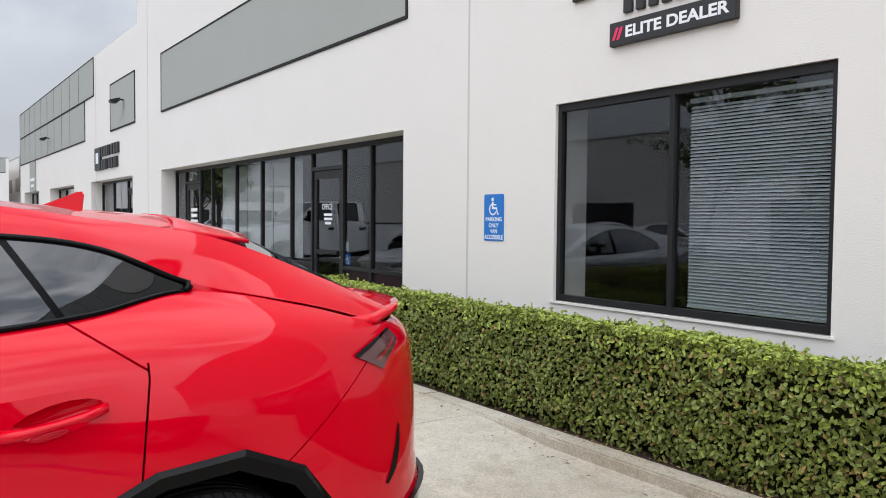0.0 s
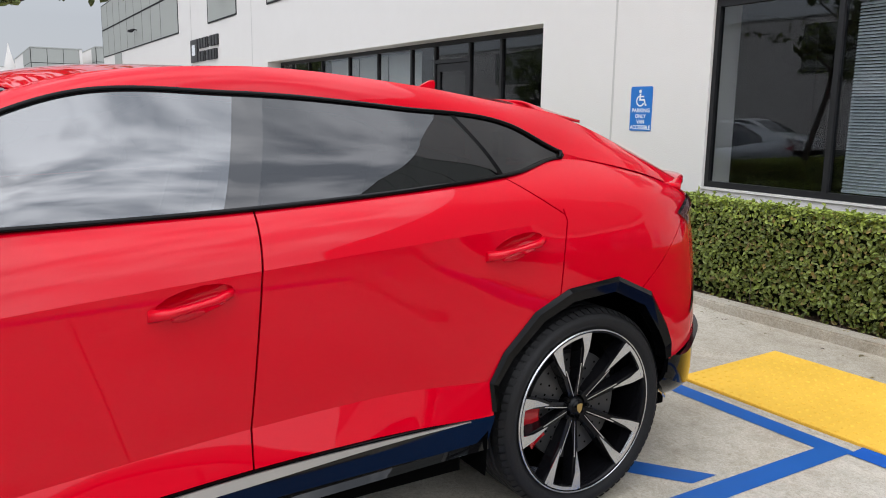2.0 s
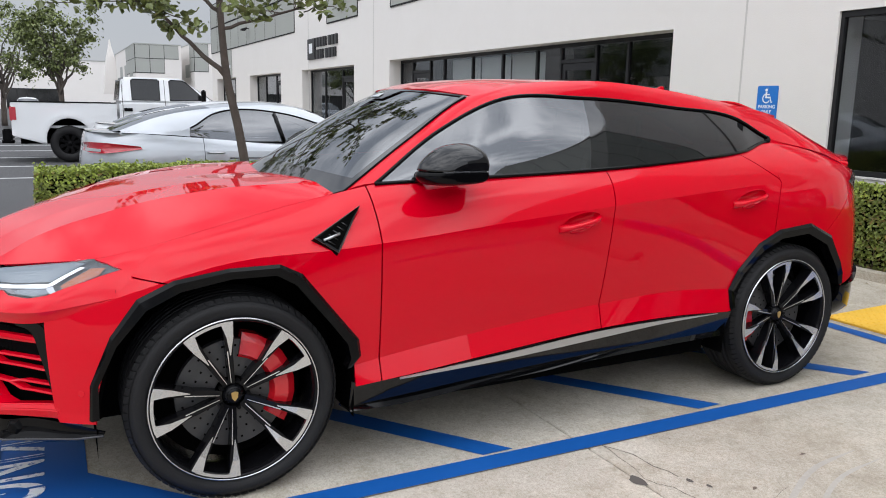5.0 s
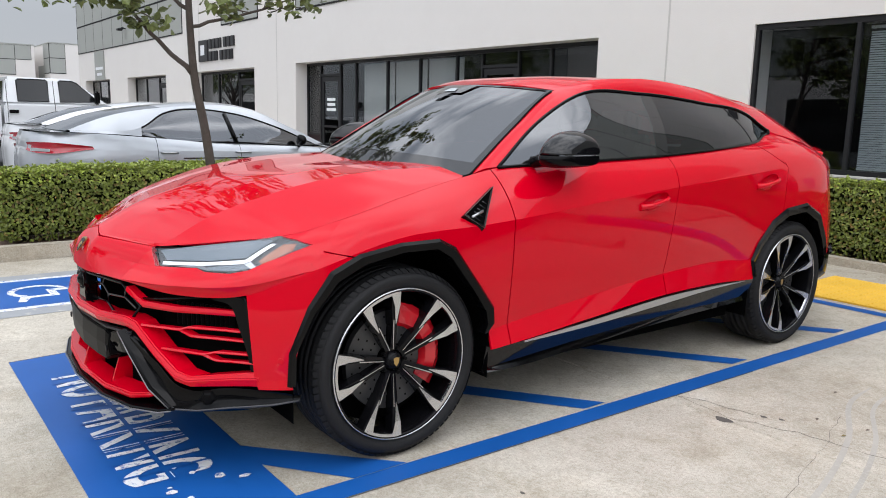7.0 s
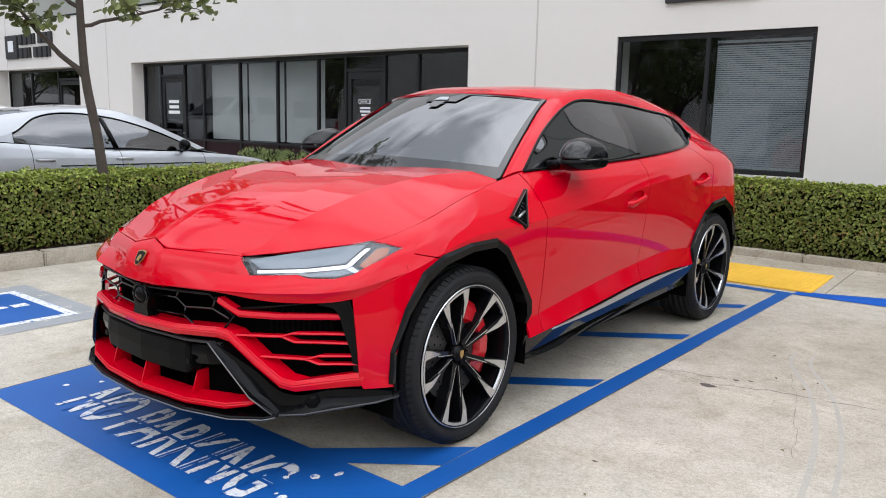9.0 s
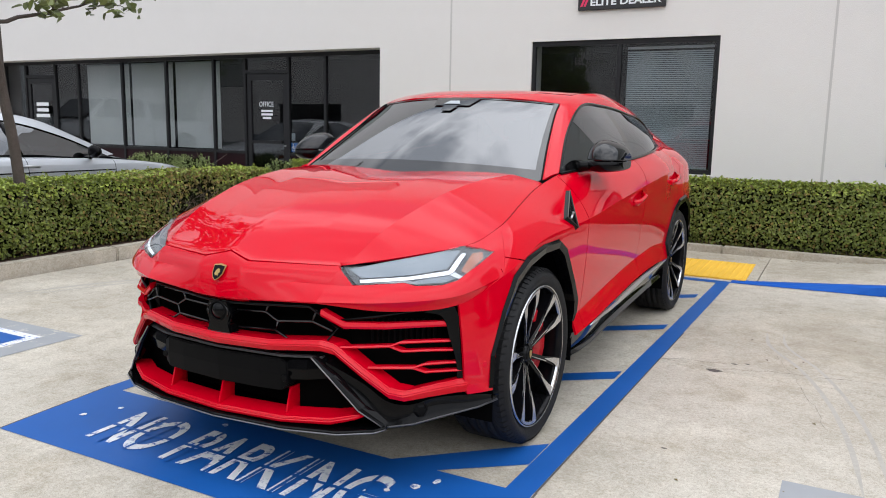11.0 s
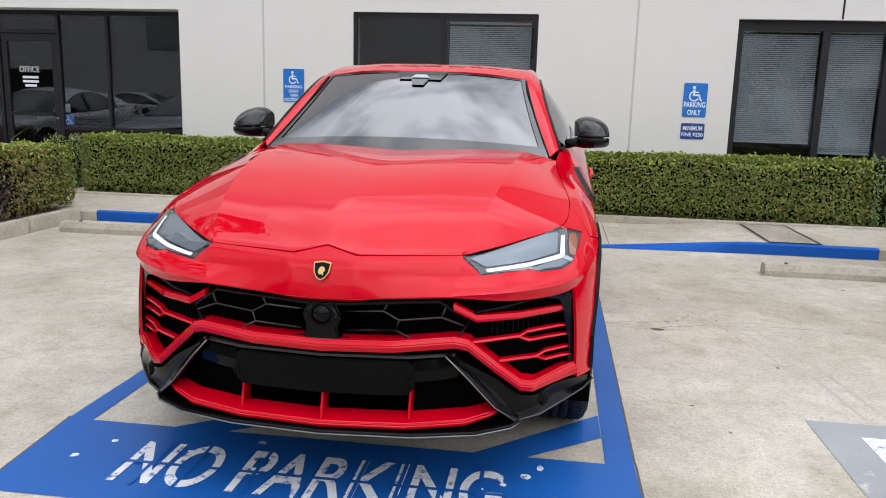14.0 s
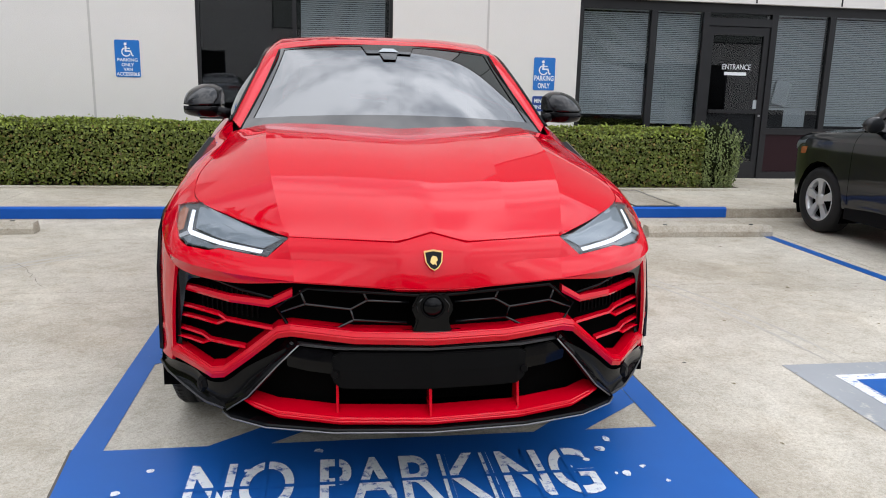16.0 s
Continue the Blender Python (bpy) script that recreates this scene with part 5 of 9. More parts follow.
def bonnet_sheet(nu, lift=0.0, calm=1):
    """Columns follow the two creases on each side, so that each facet keeps its own flow."""
    f0, f1 = EDGE_V[0], EDGE_V[2]
    r0, r1 = BON_R[0], BON_R[-1]
    n_in, n_mid, n_out = 7, 6, 8
    nt = n_in + n_mid + n_out
    grid = []
    for iu in range(nu + 1):
        u = iu / nu
        c = curve_at(BON_C, 4 * u)
        s = r1 if iu == nu else curve_at(EDGE_V[2:], 5.25 * u)
        ridge = min(.985 - .02 * min(1, u * 4), (RIDGE[0] + (RIDGE[1] - RIDGE[0]) * u ** .8) / s.x)
        inner = (INNER[0] + (INNER[1] - INNER[0]) * u) / s.x
        inner = min(inner, ridge * .62)
        ts = [inner * k / n_in for k in range(n_in)] + [inner + (ridge - inner) * k / n_mid for k in range(n_mid)] + [ridge + (1 - ridge) * k / n_out for k in range(n_out + 1)]
        blend = min(1, u * 4.0)
        blend = blend * blend * (3 - 2 * blend)
        tail = min(1, (1 - u) * 6)
        drop = c.z - s.z
        row = []
        for t in ts:
            f, r = front_edge(t), curve_at(BON_R, 3 * t)
            p = c.lerp(s, t) + (f - f0.lerp(f1, t)) * (1 - u) ** 4 + (r - r0.lerp(r1, t)) * u ** 2
            # height over the straight line from the middle to the wing
            if t < inner:
                k = t / inner
                h = drop * t - .1 * drop * t * t / inner + .003 * k * k
            elif t < ridge:
                k = (t - inner) / (ridge - inner)
                h = drop * t * .8 + .1 * drop * inner + .003 + .003 * k - .006 * k * (1 - k) * 1.6
            else:
                k = (t - ridge) / (1 - ridge)
                h = (drop * ridge * .8 + .1 * drop * inner + .006) * (1 - k) + .006 * k * (1 - k) * tail
            p.z += h * blend * (.7 + .3 * tail if u > .8 else 1)
            row.append(p)
        grid.append(row)
    creases = (n_in, n_in + n_mid)
    # the pressing is drawn smooth along its length between its fixed edges
    for _ in range(calm):
        old = [[p.copy() for p in row] for row in grid]
        for i in range(1, nu):
            for k in range(nt):
                grid[i][k] = old[i][k] * .5 + (old[i - 1][k] + old[i + 1][k]) * .25
    bm = bmesh.new()
    rows = []
    for iu, row in enumerate(grid):
        vs = []
        for it, p in enumerate(row):
            q = p.copy()
            q.z += lift + (.003 if iu == 0 else 0)
            q.x = 0.0 if it == 0 else q.x - (.004 if it == nt else 0)
            vs.append(bm.verts.new(q))
        rows.append(vs)
    for i, (a, b) in enumerate(zip(rows, rows[1:])):
        for k in range(nt):
            bm.faces.new((a[k], b[k], b[k + 1], a[k + 1])).smooth = True
        for k in creases:
            e = bm.edges.get((a[k], b[k]))
            if e and i > nu * (.12 if k == n_in else .05):
                e.smooth = False
    bmesh.ops.recalc_face_normals(bm, faces=bm.faces[:])
    if sum(f.normal.z for f in bm.faces) < 0:
        bmesh.ops.reverse_faces(bm, faces=bm.faces[:])
    return bm


bonnet = bonnet_sheet(40, 0.0, 4)
rim_in(bonnet, 0.012)
part("bonnet", mirrored(bonnet), M["red"], SUV)
# dark copy added under the bonnet, for shaded gaps round its edges
part("bonnet_liner", mirrored(bonnet_sheet(12, -.03, 2)), M["void"], SUV)

# greenhouse: belt, window top, roof edge, roof middle, roof centre; stations from the windscreen's foot to the tail
G0 = [(.803, .62, 1.189), (.86, 1.05, 1.208), (.878, 1.38, 1.219), (.888, 1.75, 1.234), (.872, 2.35, 1.272), (.80, 2.75, 1.303), (.70, 3.03, 1.346), (.745, 3.40, 1.292), (.72, 3.68, 1.215)]
G1 = [(.800, .624, 1.192), (.716, .96, 1.410), (.672, 1.30, 1.552), (.664, 1.76, 1.566), (.668, 2.33, 1.530), (.668, 2.81, 1.474), (.689, 3.04, 1.374), (.738, 3.40, 1.297), (.715, 3.68, 1.219)]
G2 = [(.745, .505, 1.152), (.652, .845, 1.366), (.588, 1.170, 1.558), (.606, 1.76, 1.646), (.592, 2.33, 1.620), (.565, 2.78, 1.566), (.550, 3.18, 1.500), (.575, 3.55, 1.358), (.600, 3.82, 1.235)]
G3 = [(.47, .405, 1.176), (.41, .745, 1.405), (.37, 1.085, 1.584), (.37, 1.76, 1.656), (.35, 2.33, 1.634), (.34, 2.78, 1.592), (.32, 3.26, 1.530), (.33, 3.62, 1.372), (.35, 3.88, 1.235)]
G4 = [(0, .345, 1.180), (0, .70, 1.416), (0, 1.05, 1.590), (0, 1.76, 1.660), (0, 2.33, 1.642), (0, 2.78, 1.602), (0, 3.29, 1.540), (0, 3.65, 1.376), (0, 3.92, 1.235)]

rail = loft([G1, G2], 0, 8, 8, 4, (0.012,))
rim_in(rail, 0.012)
mirrored(rail)
part("pillar_frame", rail, M["red"], SUV, "", True)
rear_low = loft([G0, G1], 6, 8, 8, 2)
on_both("rear_pillar", rear_low, M["red"], SUV, "", True, 0)
roof = loft([G2, G3, G4], 2.02, 6, 8, 5, smooth_across=True)
rim_in(roof, 0.012)
mirrored(roof)
part("roof_panel", roof, M["red"], SUV, "", True)
def quad(g, s):
    a, b, c = Vector(g[0]), Vector(g[1]), Vector(g[2])
    return a * (s - 1) * (s - 2) / 2 - b * s * (s - 2) + c * s * (s - 1) / 2


def screen_point(s, t):
    """A point of the windscreen: s up the glass in 0 .. 2, t from its edge (0) to its middle (2)."""
    e, c = quad(G2, s), quad(G4, s)
    k = 1 - t / 2
    return Vector((e.x * k, c.y + (e.y - c.y) * k * k, c.z + (e.z - c.z) * k * k))


def screen_patch(s0, s1, t0, t1, lift, narrow=0.0, n=14):
    bm = bmesh.new()
    rows = []
    for i in range(n + 1):
        a = t0 + (t1 - t0) * narrow * (1 - i / n)
        rows.append([bm.verts.new(screen_point(s0 + (s1 - s0) * i / n, a + (t1 - a) * j / n) + Vector((0, -lift, lift))) for j in range(n + 1)])
    for a, b in zip(rows, rows[1:]):
        for j in range(n):
            bm.faces.new((a[j], b[j], b[j + 1], a[j + 1])).smooth = True
    bmesh.ops.recalc_face_normals(bm, faces=bm.faces[:])
    if sum(f.normal.z for f in bm.faces) < 0:
        bmesh.ops.reverse_faces(bm, faces=bm.faces[:])
    return bm


screen = screen_patch(-.08, 2.0, 0.0, 2.0, 0.0)
mirrored(screen)
ws = part("windscreen", screen, M["screen_glass"], SUV, "", True)
ws.visible_shadow = False
# black ceramic border round the windscreen
border = screen_patch(0.02, 2.0, 0.0, .085, .003)
on_both("screen_border", border, M["frit"], SUV, "", True, 0)

part("screen_border", mirrored(screen_patch(-.08, 0.21, 0.0, 2.0, .004)), M["frit"], SUV)
part("screen_border", mirrored(screen_patch(1.965, 2.0, 0.0, 2.0, .003)), M["black_gloss"], SUV)
cover = part("sensor_cover", mirrored(screen_patch(1.67, 1.985, 1.50, 2.0, .005, .22)), M["frit"], SUV, "black sensor housing behind the mirror")
part("sensor_foot", mirrored(screen_patch(1.47, 1.672, 1.84, 2.0, .006, .35)), M["frit"], cover)
part("camera_eye", mirrored(screen_patch(1.71, 1.83, 1.90, 2.0, .008, -.8)), M["paper"], cover)
rear_glass = loft([G2, G3, G4], 6.05, 7.75, 6, 5, smooth_across=True)
mirrored(rear_glass)
part("rear_window", rear_glass, M["car_glass"], SUV, "", True)
deck = loft([G2, G3, G4], 7.75, 8, 3, 5, smooth_across=True)
mirrored(deck)
part("tailgate_deck", deck, M["red"], SUV, "", True)

# side windows
glass = loft([G0, G1], 0.03, 5.97, 10, 8, (0.010,), lean=2.0)


def post_y(z):
    return 1.665 + (z - 1.23) * .30


def bar_y(z):
    return 2.55 + (1.49 - z) * .60


def cut_posts(g):
    for dy in (0.0, .095):
        cut(g, (0, 1.665 + dy, 1.23), (0, 1, -.30))
    for dy in (0.0, .022):
        cut(g, (0, 2.55 + dy, 1.49), (0, 1, .60))


panes = {"front_side_window": lambda c: c.y < post_y(c.z), "rear_side_window": lambda c: c.y > post_y(c.z) + .095 and c.y < bar_y(c.z), "quarter_window": lambda c: c.y > bar_y(c.z) + .022}
for nm, test in panes.items():
    g = glass.copy()
    cut_posts(g)
    keep_faces(g, test)
    for o in on_both(nm, g, M["car_glass"] if nm == "front_side_window" else M["dark_glass"], SUV, "", True, 0):
        o.visible_shadow = False
b_post = glass.copy()
cut_posts(b_post)
keep_faces(b_post, lambda c: post_y(c.z) < c.y < post_y(c.z) + .095)
on_both("centre_pillar", b_post, M["pillar_black"], SUV, "gloss black centre pillar", True, 0.006)
q_post = glass.copy()
cut_posts(q_post)
keep_faces(q_post, lambda c: bar_y(c.z) < c.y < bar_y(c.z) + .022)
on_both("quarter_bar", q_post, M["black_matt"], SUV, "", True, 0.006)
glass.free()


def edge_line(g, s0, s1, n, lift):
    return [curve_at([Vector(p) for p in g], s0 + (s1 - s0) * i / n) + Vector(lift) for i in range(n + 1)]


for sx in (1, -1):
    for g, lift in ((G0, (.006, 0, .002)), (G1, (.005, 0, -.002))):
        pts = [Vector((p.x * sx, p.y, p.z)) for p in edge_line(g, 0.0, 6.0, 60, lift)]
        part("window_seal", tube(pts, .0085, 6), M["black_gloss"], SUV, "gloss black window trim")
    ends = [Vector(G0[6]) + Vector((.006, 0, 0)), Vector((.699, 3.046, 1.360)), Vector(G1[6]) + Vector((.005, 0, 0))]
    part("window_seal", tube([Vector((p.x * sx, p.y, p.z)) for p in ends], .012, 6), M["black_gloss"], SUV)
    pts = [Vector((p.x * sx, p.y, p.z)) for p in edge_line(G2, 0.0, 1.96, 30, (.004, -.004, .002))]
    part("screen_seal", tube(pts, .005, 6), M["black_matt"], SUV)

# roof spoiler, tail lip, aerial
sp = loft([[(.555, 3.04, 1.530), (.44, 3.07, 1.562), (.22, 3.09, 1.577), (0, 3.09, 1.581)], [(.50, 3.31, 1.492), (.38, 3.34, 1.508), (.2, 3.37, 1.516), (0, 3.38, 1.518)]], 0, 3, 5, 4)
got = bmesh.ops.extrude_face_region(sp, geom=sp.faces[:])
for v in [g for g in got["geom"] if isinstance(g, bmesh.types.BMVert)]:
    v.co.z -= .012
bmesh.ops.recalc_face_normals(sp, faces=sp.faces[:])
part("roof_spoiler", mirrored(sp), M["red"], SUV)
lip = loft([[(.745, 3.56, 1.235), (.60, 3.72, 1.242), (.3, 3.84, 1.242), (0, 3.87, 1.242)], [(.765, 3.66, 1.225), (.60, 3.85, 1.255), (.3, 3.97, 1.258), (0, 4.0, 1.258)]], 0, 3, 5, 3)
got = bmesh.ops.extrude_face_region(lip, geom=lip.faces[:])
for v in [g for g in got["geom"] if isinstance(g, bmesh.types.BMVert)]:
    v.co.z -= .018
bmesh.ops.recalc_face_normals(lip, faces=lip.faces[:])
part("tail_spoiler", mirrored(lip), M["red"], SUV)
part("aerial_fin", prism([(2.73, 1.600), (2.875, 1.585), (2.882, 1.655), (2.865, 1.659), (2.82, 1.638)], .034, lambda a, b, c: (c - .017, a, b), .006), M["red"], SUV)

# tail lamps and rear bumper
def on_side(rows, off):
    """A sheet that lies on the car's side over rows of (y, z)."""
    return loft([[(side_x(y, z, .8) + off, y, z) for y, z in r] for r in rows], 0, len(rows[0]) - 1, 4, 4)


LENS = [Vector(p) for p in ((.886, 3.512, 1.127), (.750, 3.715, 1.190), (.735, 3.755, 1.150), (.832, 3.644, 1.068))]


def lens_sheet(u0, u1, v0, v1, off, n=8):
    """A patch of the four-cornered tail lamp, laid on the body."""
    bm = bmesh.new()
    rows = []
    for i in range(n + 1):
        row = []
        for j in range(n + 1):
            u, v = u0 + (u1 - u0) * i / n, v0 + (v1 - v0) * j / n
            p = LENS[0].lerp(LENS[1], u).lerp(LENS[3].lerp(LENS[2], u), v)
            at, nrm, _, _ = PROBE.find_nearest(p)
            nrm = nrm if nrm.x > 0 else -nrm
            row.append(bm.verts.new(at + nrm * off))
        rows.append(row)
    for a, b in zip(rows, rows[1:]):
        for j in range(n):
            bm.faces.new((a[j], b[j], b[j + 1], a[j + 1])).smooth = True
    bmesh.ops.recalc_face_normals(bm, faces=bm.faces[:])
    if sum(f.normal.x for f in bm.faces) < 0:
        bmesh.ops.reverse_faces(bm, faces=bm.faces[:])
    return bm


on_both("tail_lamp", lens_sheet(0, 1, 0, 1, .006), M["tail_smoke"], SUV, "smoked dark red tail lamp", True, .004)
on_both("lamp_brow", lens_sheet(0, 1, -.10, .06, .009), M["black_gloss"], SUV, "", True, 0)
on_both("lamp_band", lens_sheet(.15, .95, .55, .72, .008), M["tail_red"], SUV, "", True, 0)
on_both("rear_inlet", on_side([[(3.63, .70), (3.655, .735), (3.69, .80), (3.715, .87)], [(3.64, .69), (3.69, .73), (3.72, .80), (3.725, .87)]], .004), M["black_matt"], SUV, "narrow black rear inlet", True, 0)
VAL0 = [(.944, 3.43, .56), (.944, 3.50, .548), (.858, 3.683, .578), (.55, 3.978, .602), (0, 4.052, .602)]
VAL1 = [(.938, 3.42, .47), (.935, 3.50, .43), (.856, 3.675, .37), (.55, 3.965, .37), (0, 4.04, .37)]
VAL2 = [(.90, 3.42, .44), (.88, 3.48, .39), (.78, 3.62, .30), (.5, 3.88, .24), (0, 3.95, .24)]
valance = loft([VAL0, VAL1, VAL2], 0, 4, 6, 4, (-.006, -.006), (1,))
rim_in(valance, .02)
part("rear_valance", mirrored(valance), M["black_gloss"], SUV, "gloss black rear valance", True)

# sills with silver inlay
SILL0 = [(.958, .46, .40), (.984, .62, .400), (.992, 1.10, .443), (.992, 1.75, .490), (.990, 2.20, .498), (.978, 2.56, .482)]
SILL1 = [(.930, .46, .285), (.945, .62, .290), (.946, 1.10, .318), (.946, 1.75, .352), (.945, 2.20, .366), (.938, 2.56, .375)]
SILL2 = [(.946, .46, .270), (.966, .62, .276), (.968, 1.10, .302), (.966, 1.75, .334), (.960, 2.20, .345), (.944, 2.56, .345)]
SILL3 = [(.80, .46, .245), (.80, .62, .25), (.80, 1.10, .26), (.80, 1.75, .27), (.80, 2.20, .27), (.80, 2.56, .27)]
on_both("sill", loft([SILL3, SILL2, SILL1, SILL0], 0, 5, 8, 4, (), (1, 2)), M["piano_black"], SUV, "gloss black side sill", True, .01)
IN0 = [(.997, .66, .402), (1.001, 1.10, .436), (1.001, 1.70, .484), (.999, 2.10, .492), (.993, 2.45, .486)]
IN1 = [(.994, .66, .396), (1.0, 1.10, .412), (1.0, 1.70, .450), (.998, 2.10, .476), (.993, 2.45, .484)]
on_both("sill_inlay", loft([IN1, IN0], 0, 4, 8, 2), M["silver_trim"], SUV, "satin silver sill inlay", True, .006)
part("floor_pan", merge(box(-.58, .58, -.78, -.45, .27, .31), box(-.85, .85, .50, 2.50, .24, .30), box(-.8, .8, 3.42, 3.6, .27, .31), box(-.6, .6, -.55, 3.2, .30, .62)), M["void"], SUV)


# wheel arch flares and liners
def flare(outer, inner, x_in):
    """Black arch trim between an outer and an inner line in (y, z)."""
    outer = [(a * .86 + c * .14, b * .86 + d * .14) for (a, b), (c, d) in zip(outer, inner)]
    inner = [(a * .42 + c * .58, b * .42 + d * .58) for (a, b), (c, d) in zip(outer, inner)]
    outs = [Vector((side_x(y, z, .95) + .003, y, z)) for y, z in outer]
    mids = []
    for (ya, za), (yb, zb), o in zip(outer, inner, outs):
        y, z = ya * .72 + yb * .28, za * .72 + zb * .28
        mids.append(Vector((o.x + .014, y, z)))
    ins = [Vector((o.x + .008, y, z)) for (y, z), o in zip(inner, outs)]
    back = [Vector((o.x - .05, y, z)) for (y, z), o in zip(inner, outs)]
    bm = bmesh.new()
    rows = [[bm.verts.new(p) for p in q] for q in (outs, mids, ins, back)]
    for a, b in zip(rows, rows[1:]):
        for i in range(len(a) - 1):
            bm.faces.new((a[i], a[i + 1], b[i + 1], b[i]))
    for k in (0, -1):
        bm.faces.new([r[k] for r in rows])
    bmesh.ops.recalc_face_normals(bm, faces=bm.faces[:])
    return bm


F_OUT = [(-.52, .40), (-.51, .53), (-.435, .71), (-.345, .84), (-.22, .897), (-.02, .925), (.175, .928), (.265, .885), (.415, .695), (.505, .585), (.515, .51), (.465, .47)]
F_IN = [(-.455, .40), (-.455, .52), (-.395, .64), (-.285, .755), (-.17, .812), (.0, .845), (.15, .845), (.215, .80), (.335, .655), (.405, .56), (.425, .50), (.43, .46)]
R_OUT = [(2.535, .50), (2.535, .60), (2.585, .705), (2.715, .84), (2.865, .912), (3.12, .936), (3.31, .855), (3.425, .70), (3.46, .63), (3.455, .56)]
R_IN = [(2.60, .50), (2.60, .575), (2.66, .655), (2.79, .765), (2.91, .815), (3.08, .825), (3.235, .755), (3.345, .63), (3.38, .575), (3.39, .54)]
on_both("arch_trim", flare(F_OUT, F_IN, .9), M["black_gloss"], SUV, "gloss black wheel arch trim", False, 0)
on_both("arch_trim", flare(R_OUT, R_IN, .9), M["black_gloss"], SUV, "gloss black wheel arch trim", False, 0)


def liner(cy, poly):
    bm = bmesh.new()
    a = [bm.verts.new((.955, y, z)) for y, z in poly]
    b = [bm.verts.new((.55, y, z)) for y, z in poly]
    for i in range(len(poly) - 1):
        bm.faces.new((a[i], a[i + 1], b[i + 1], b[i]))
    bm.faces.new(b)
    bmesh.ops.recalc_face_normals(bm, faces=bm.faces[:])
    return bm


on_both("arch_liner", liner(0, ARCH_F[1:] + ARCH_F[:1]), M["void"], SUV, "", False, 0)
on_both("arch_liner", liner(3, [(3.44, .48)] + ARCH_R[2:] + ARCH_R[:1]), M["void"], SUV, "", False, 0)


# ---- wheels ----
def ring_bar(bm, a0, a1, r0, r1, w0, w1, x0, x1, mat=0, thick=.05):
    """A tapering spoke from (radius r0, angle a0, face x0) to (r1, a1, x1)."""
    def corner(r, a, w, x):
        t = Vector((0, -math.sin(a), math.cos(a)))
        c = Vector((x, r * math.cos(a), r * math.sin(a)))
        return c - t * w / 2, c + t * w / 2
    p, q = corner(r0, a0, w0, x0), corner(r1, a1, w1, x1)
    back = Vector((-thick, 0, 0))
    vs = [bm.verts.new(v) for v in (p[0], p[1], q[1], q[0], p[0] + back, p[1] + back, q[1] + back, q[0] + back)]
    for idx in ((0, 1, 2, 3), (7, 6, 5, 4), (0, 4, 5, 1), (1, 5, 6, 2), (2, 6, 7, 3), (3, 7, 4, 0)):
        bm.faces.new([vs[i] for i in idx]).material_index = mat
    return bm


def tyre_mesh(R, rim_r, half):
    prof = [(rim_r - .012, -half * .80), (rim_r + .012, -half * .93), (rim_r + (R - rim_r) * .45, -half), (R - .028, -half * .95), (R - .008, -half * .80), (R, -half * .60)]
    grooves = []
    for g in (-.42, -.15, .15, .42):
        grooves += [(R, half * (g - .035)), (R - .009, half * (g - .028)), (R - .009, half * (g + .028)), (R, half * (g + .035))]
    prof += grooves + [(r, -h) for r, h in prof[::-1]]
    bm = lathe(prof, "x", 72)
    for f in bm.faces:
        f.smooth = True
    # tread blocks at the shoulders
    return bm


def tread_mesh(R, half):
    bm = bmesh.new()
    for k in range(78):
        a = 2 * math.pi * k / 78
        for sg in (-1, 1):
            ring_bar(bm, a, a + .02, R - .016, R - .0015, .024, .024, sg * half * .915 + (.0 if sg > 0 else .05), sg * half * .78 + (.0 if sg > 0 else .05), 0, .05)
    bmesh.ops.recalc_face_normals(bm, faces=bm.faces[:])
    return bm


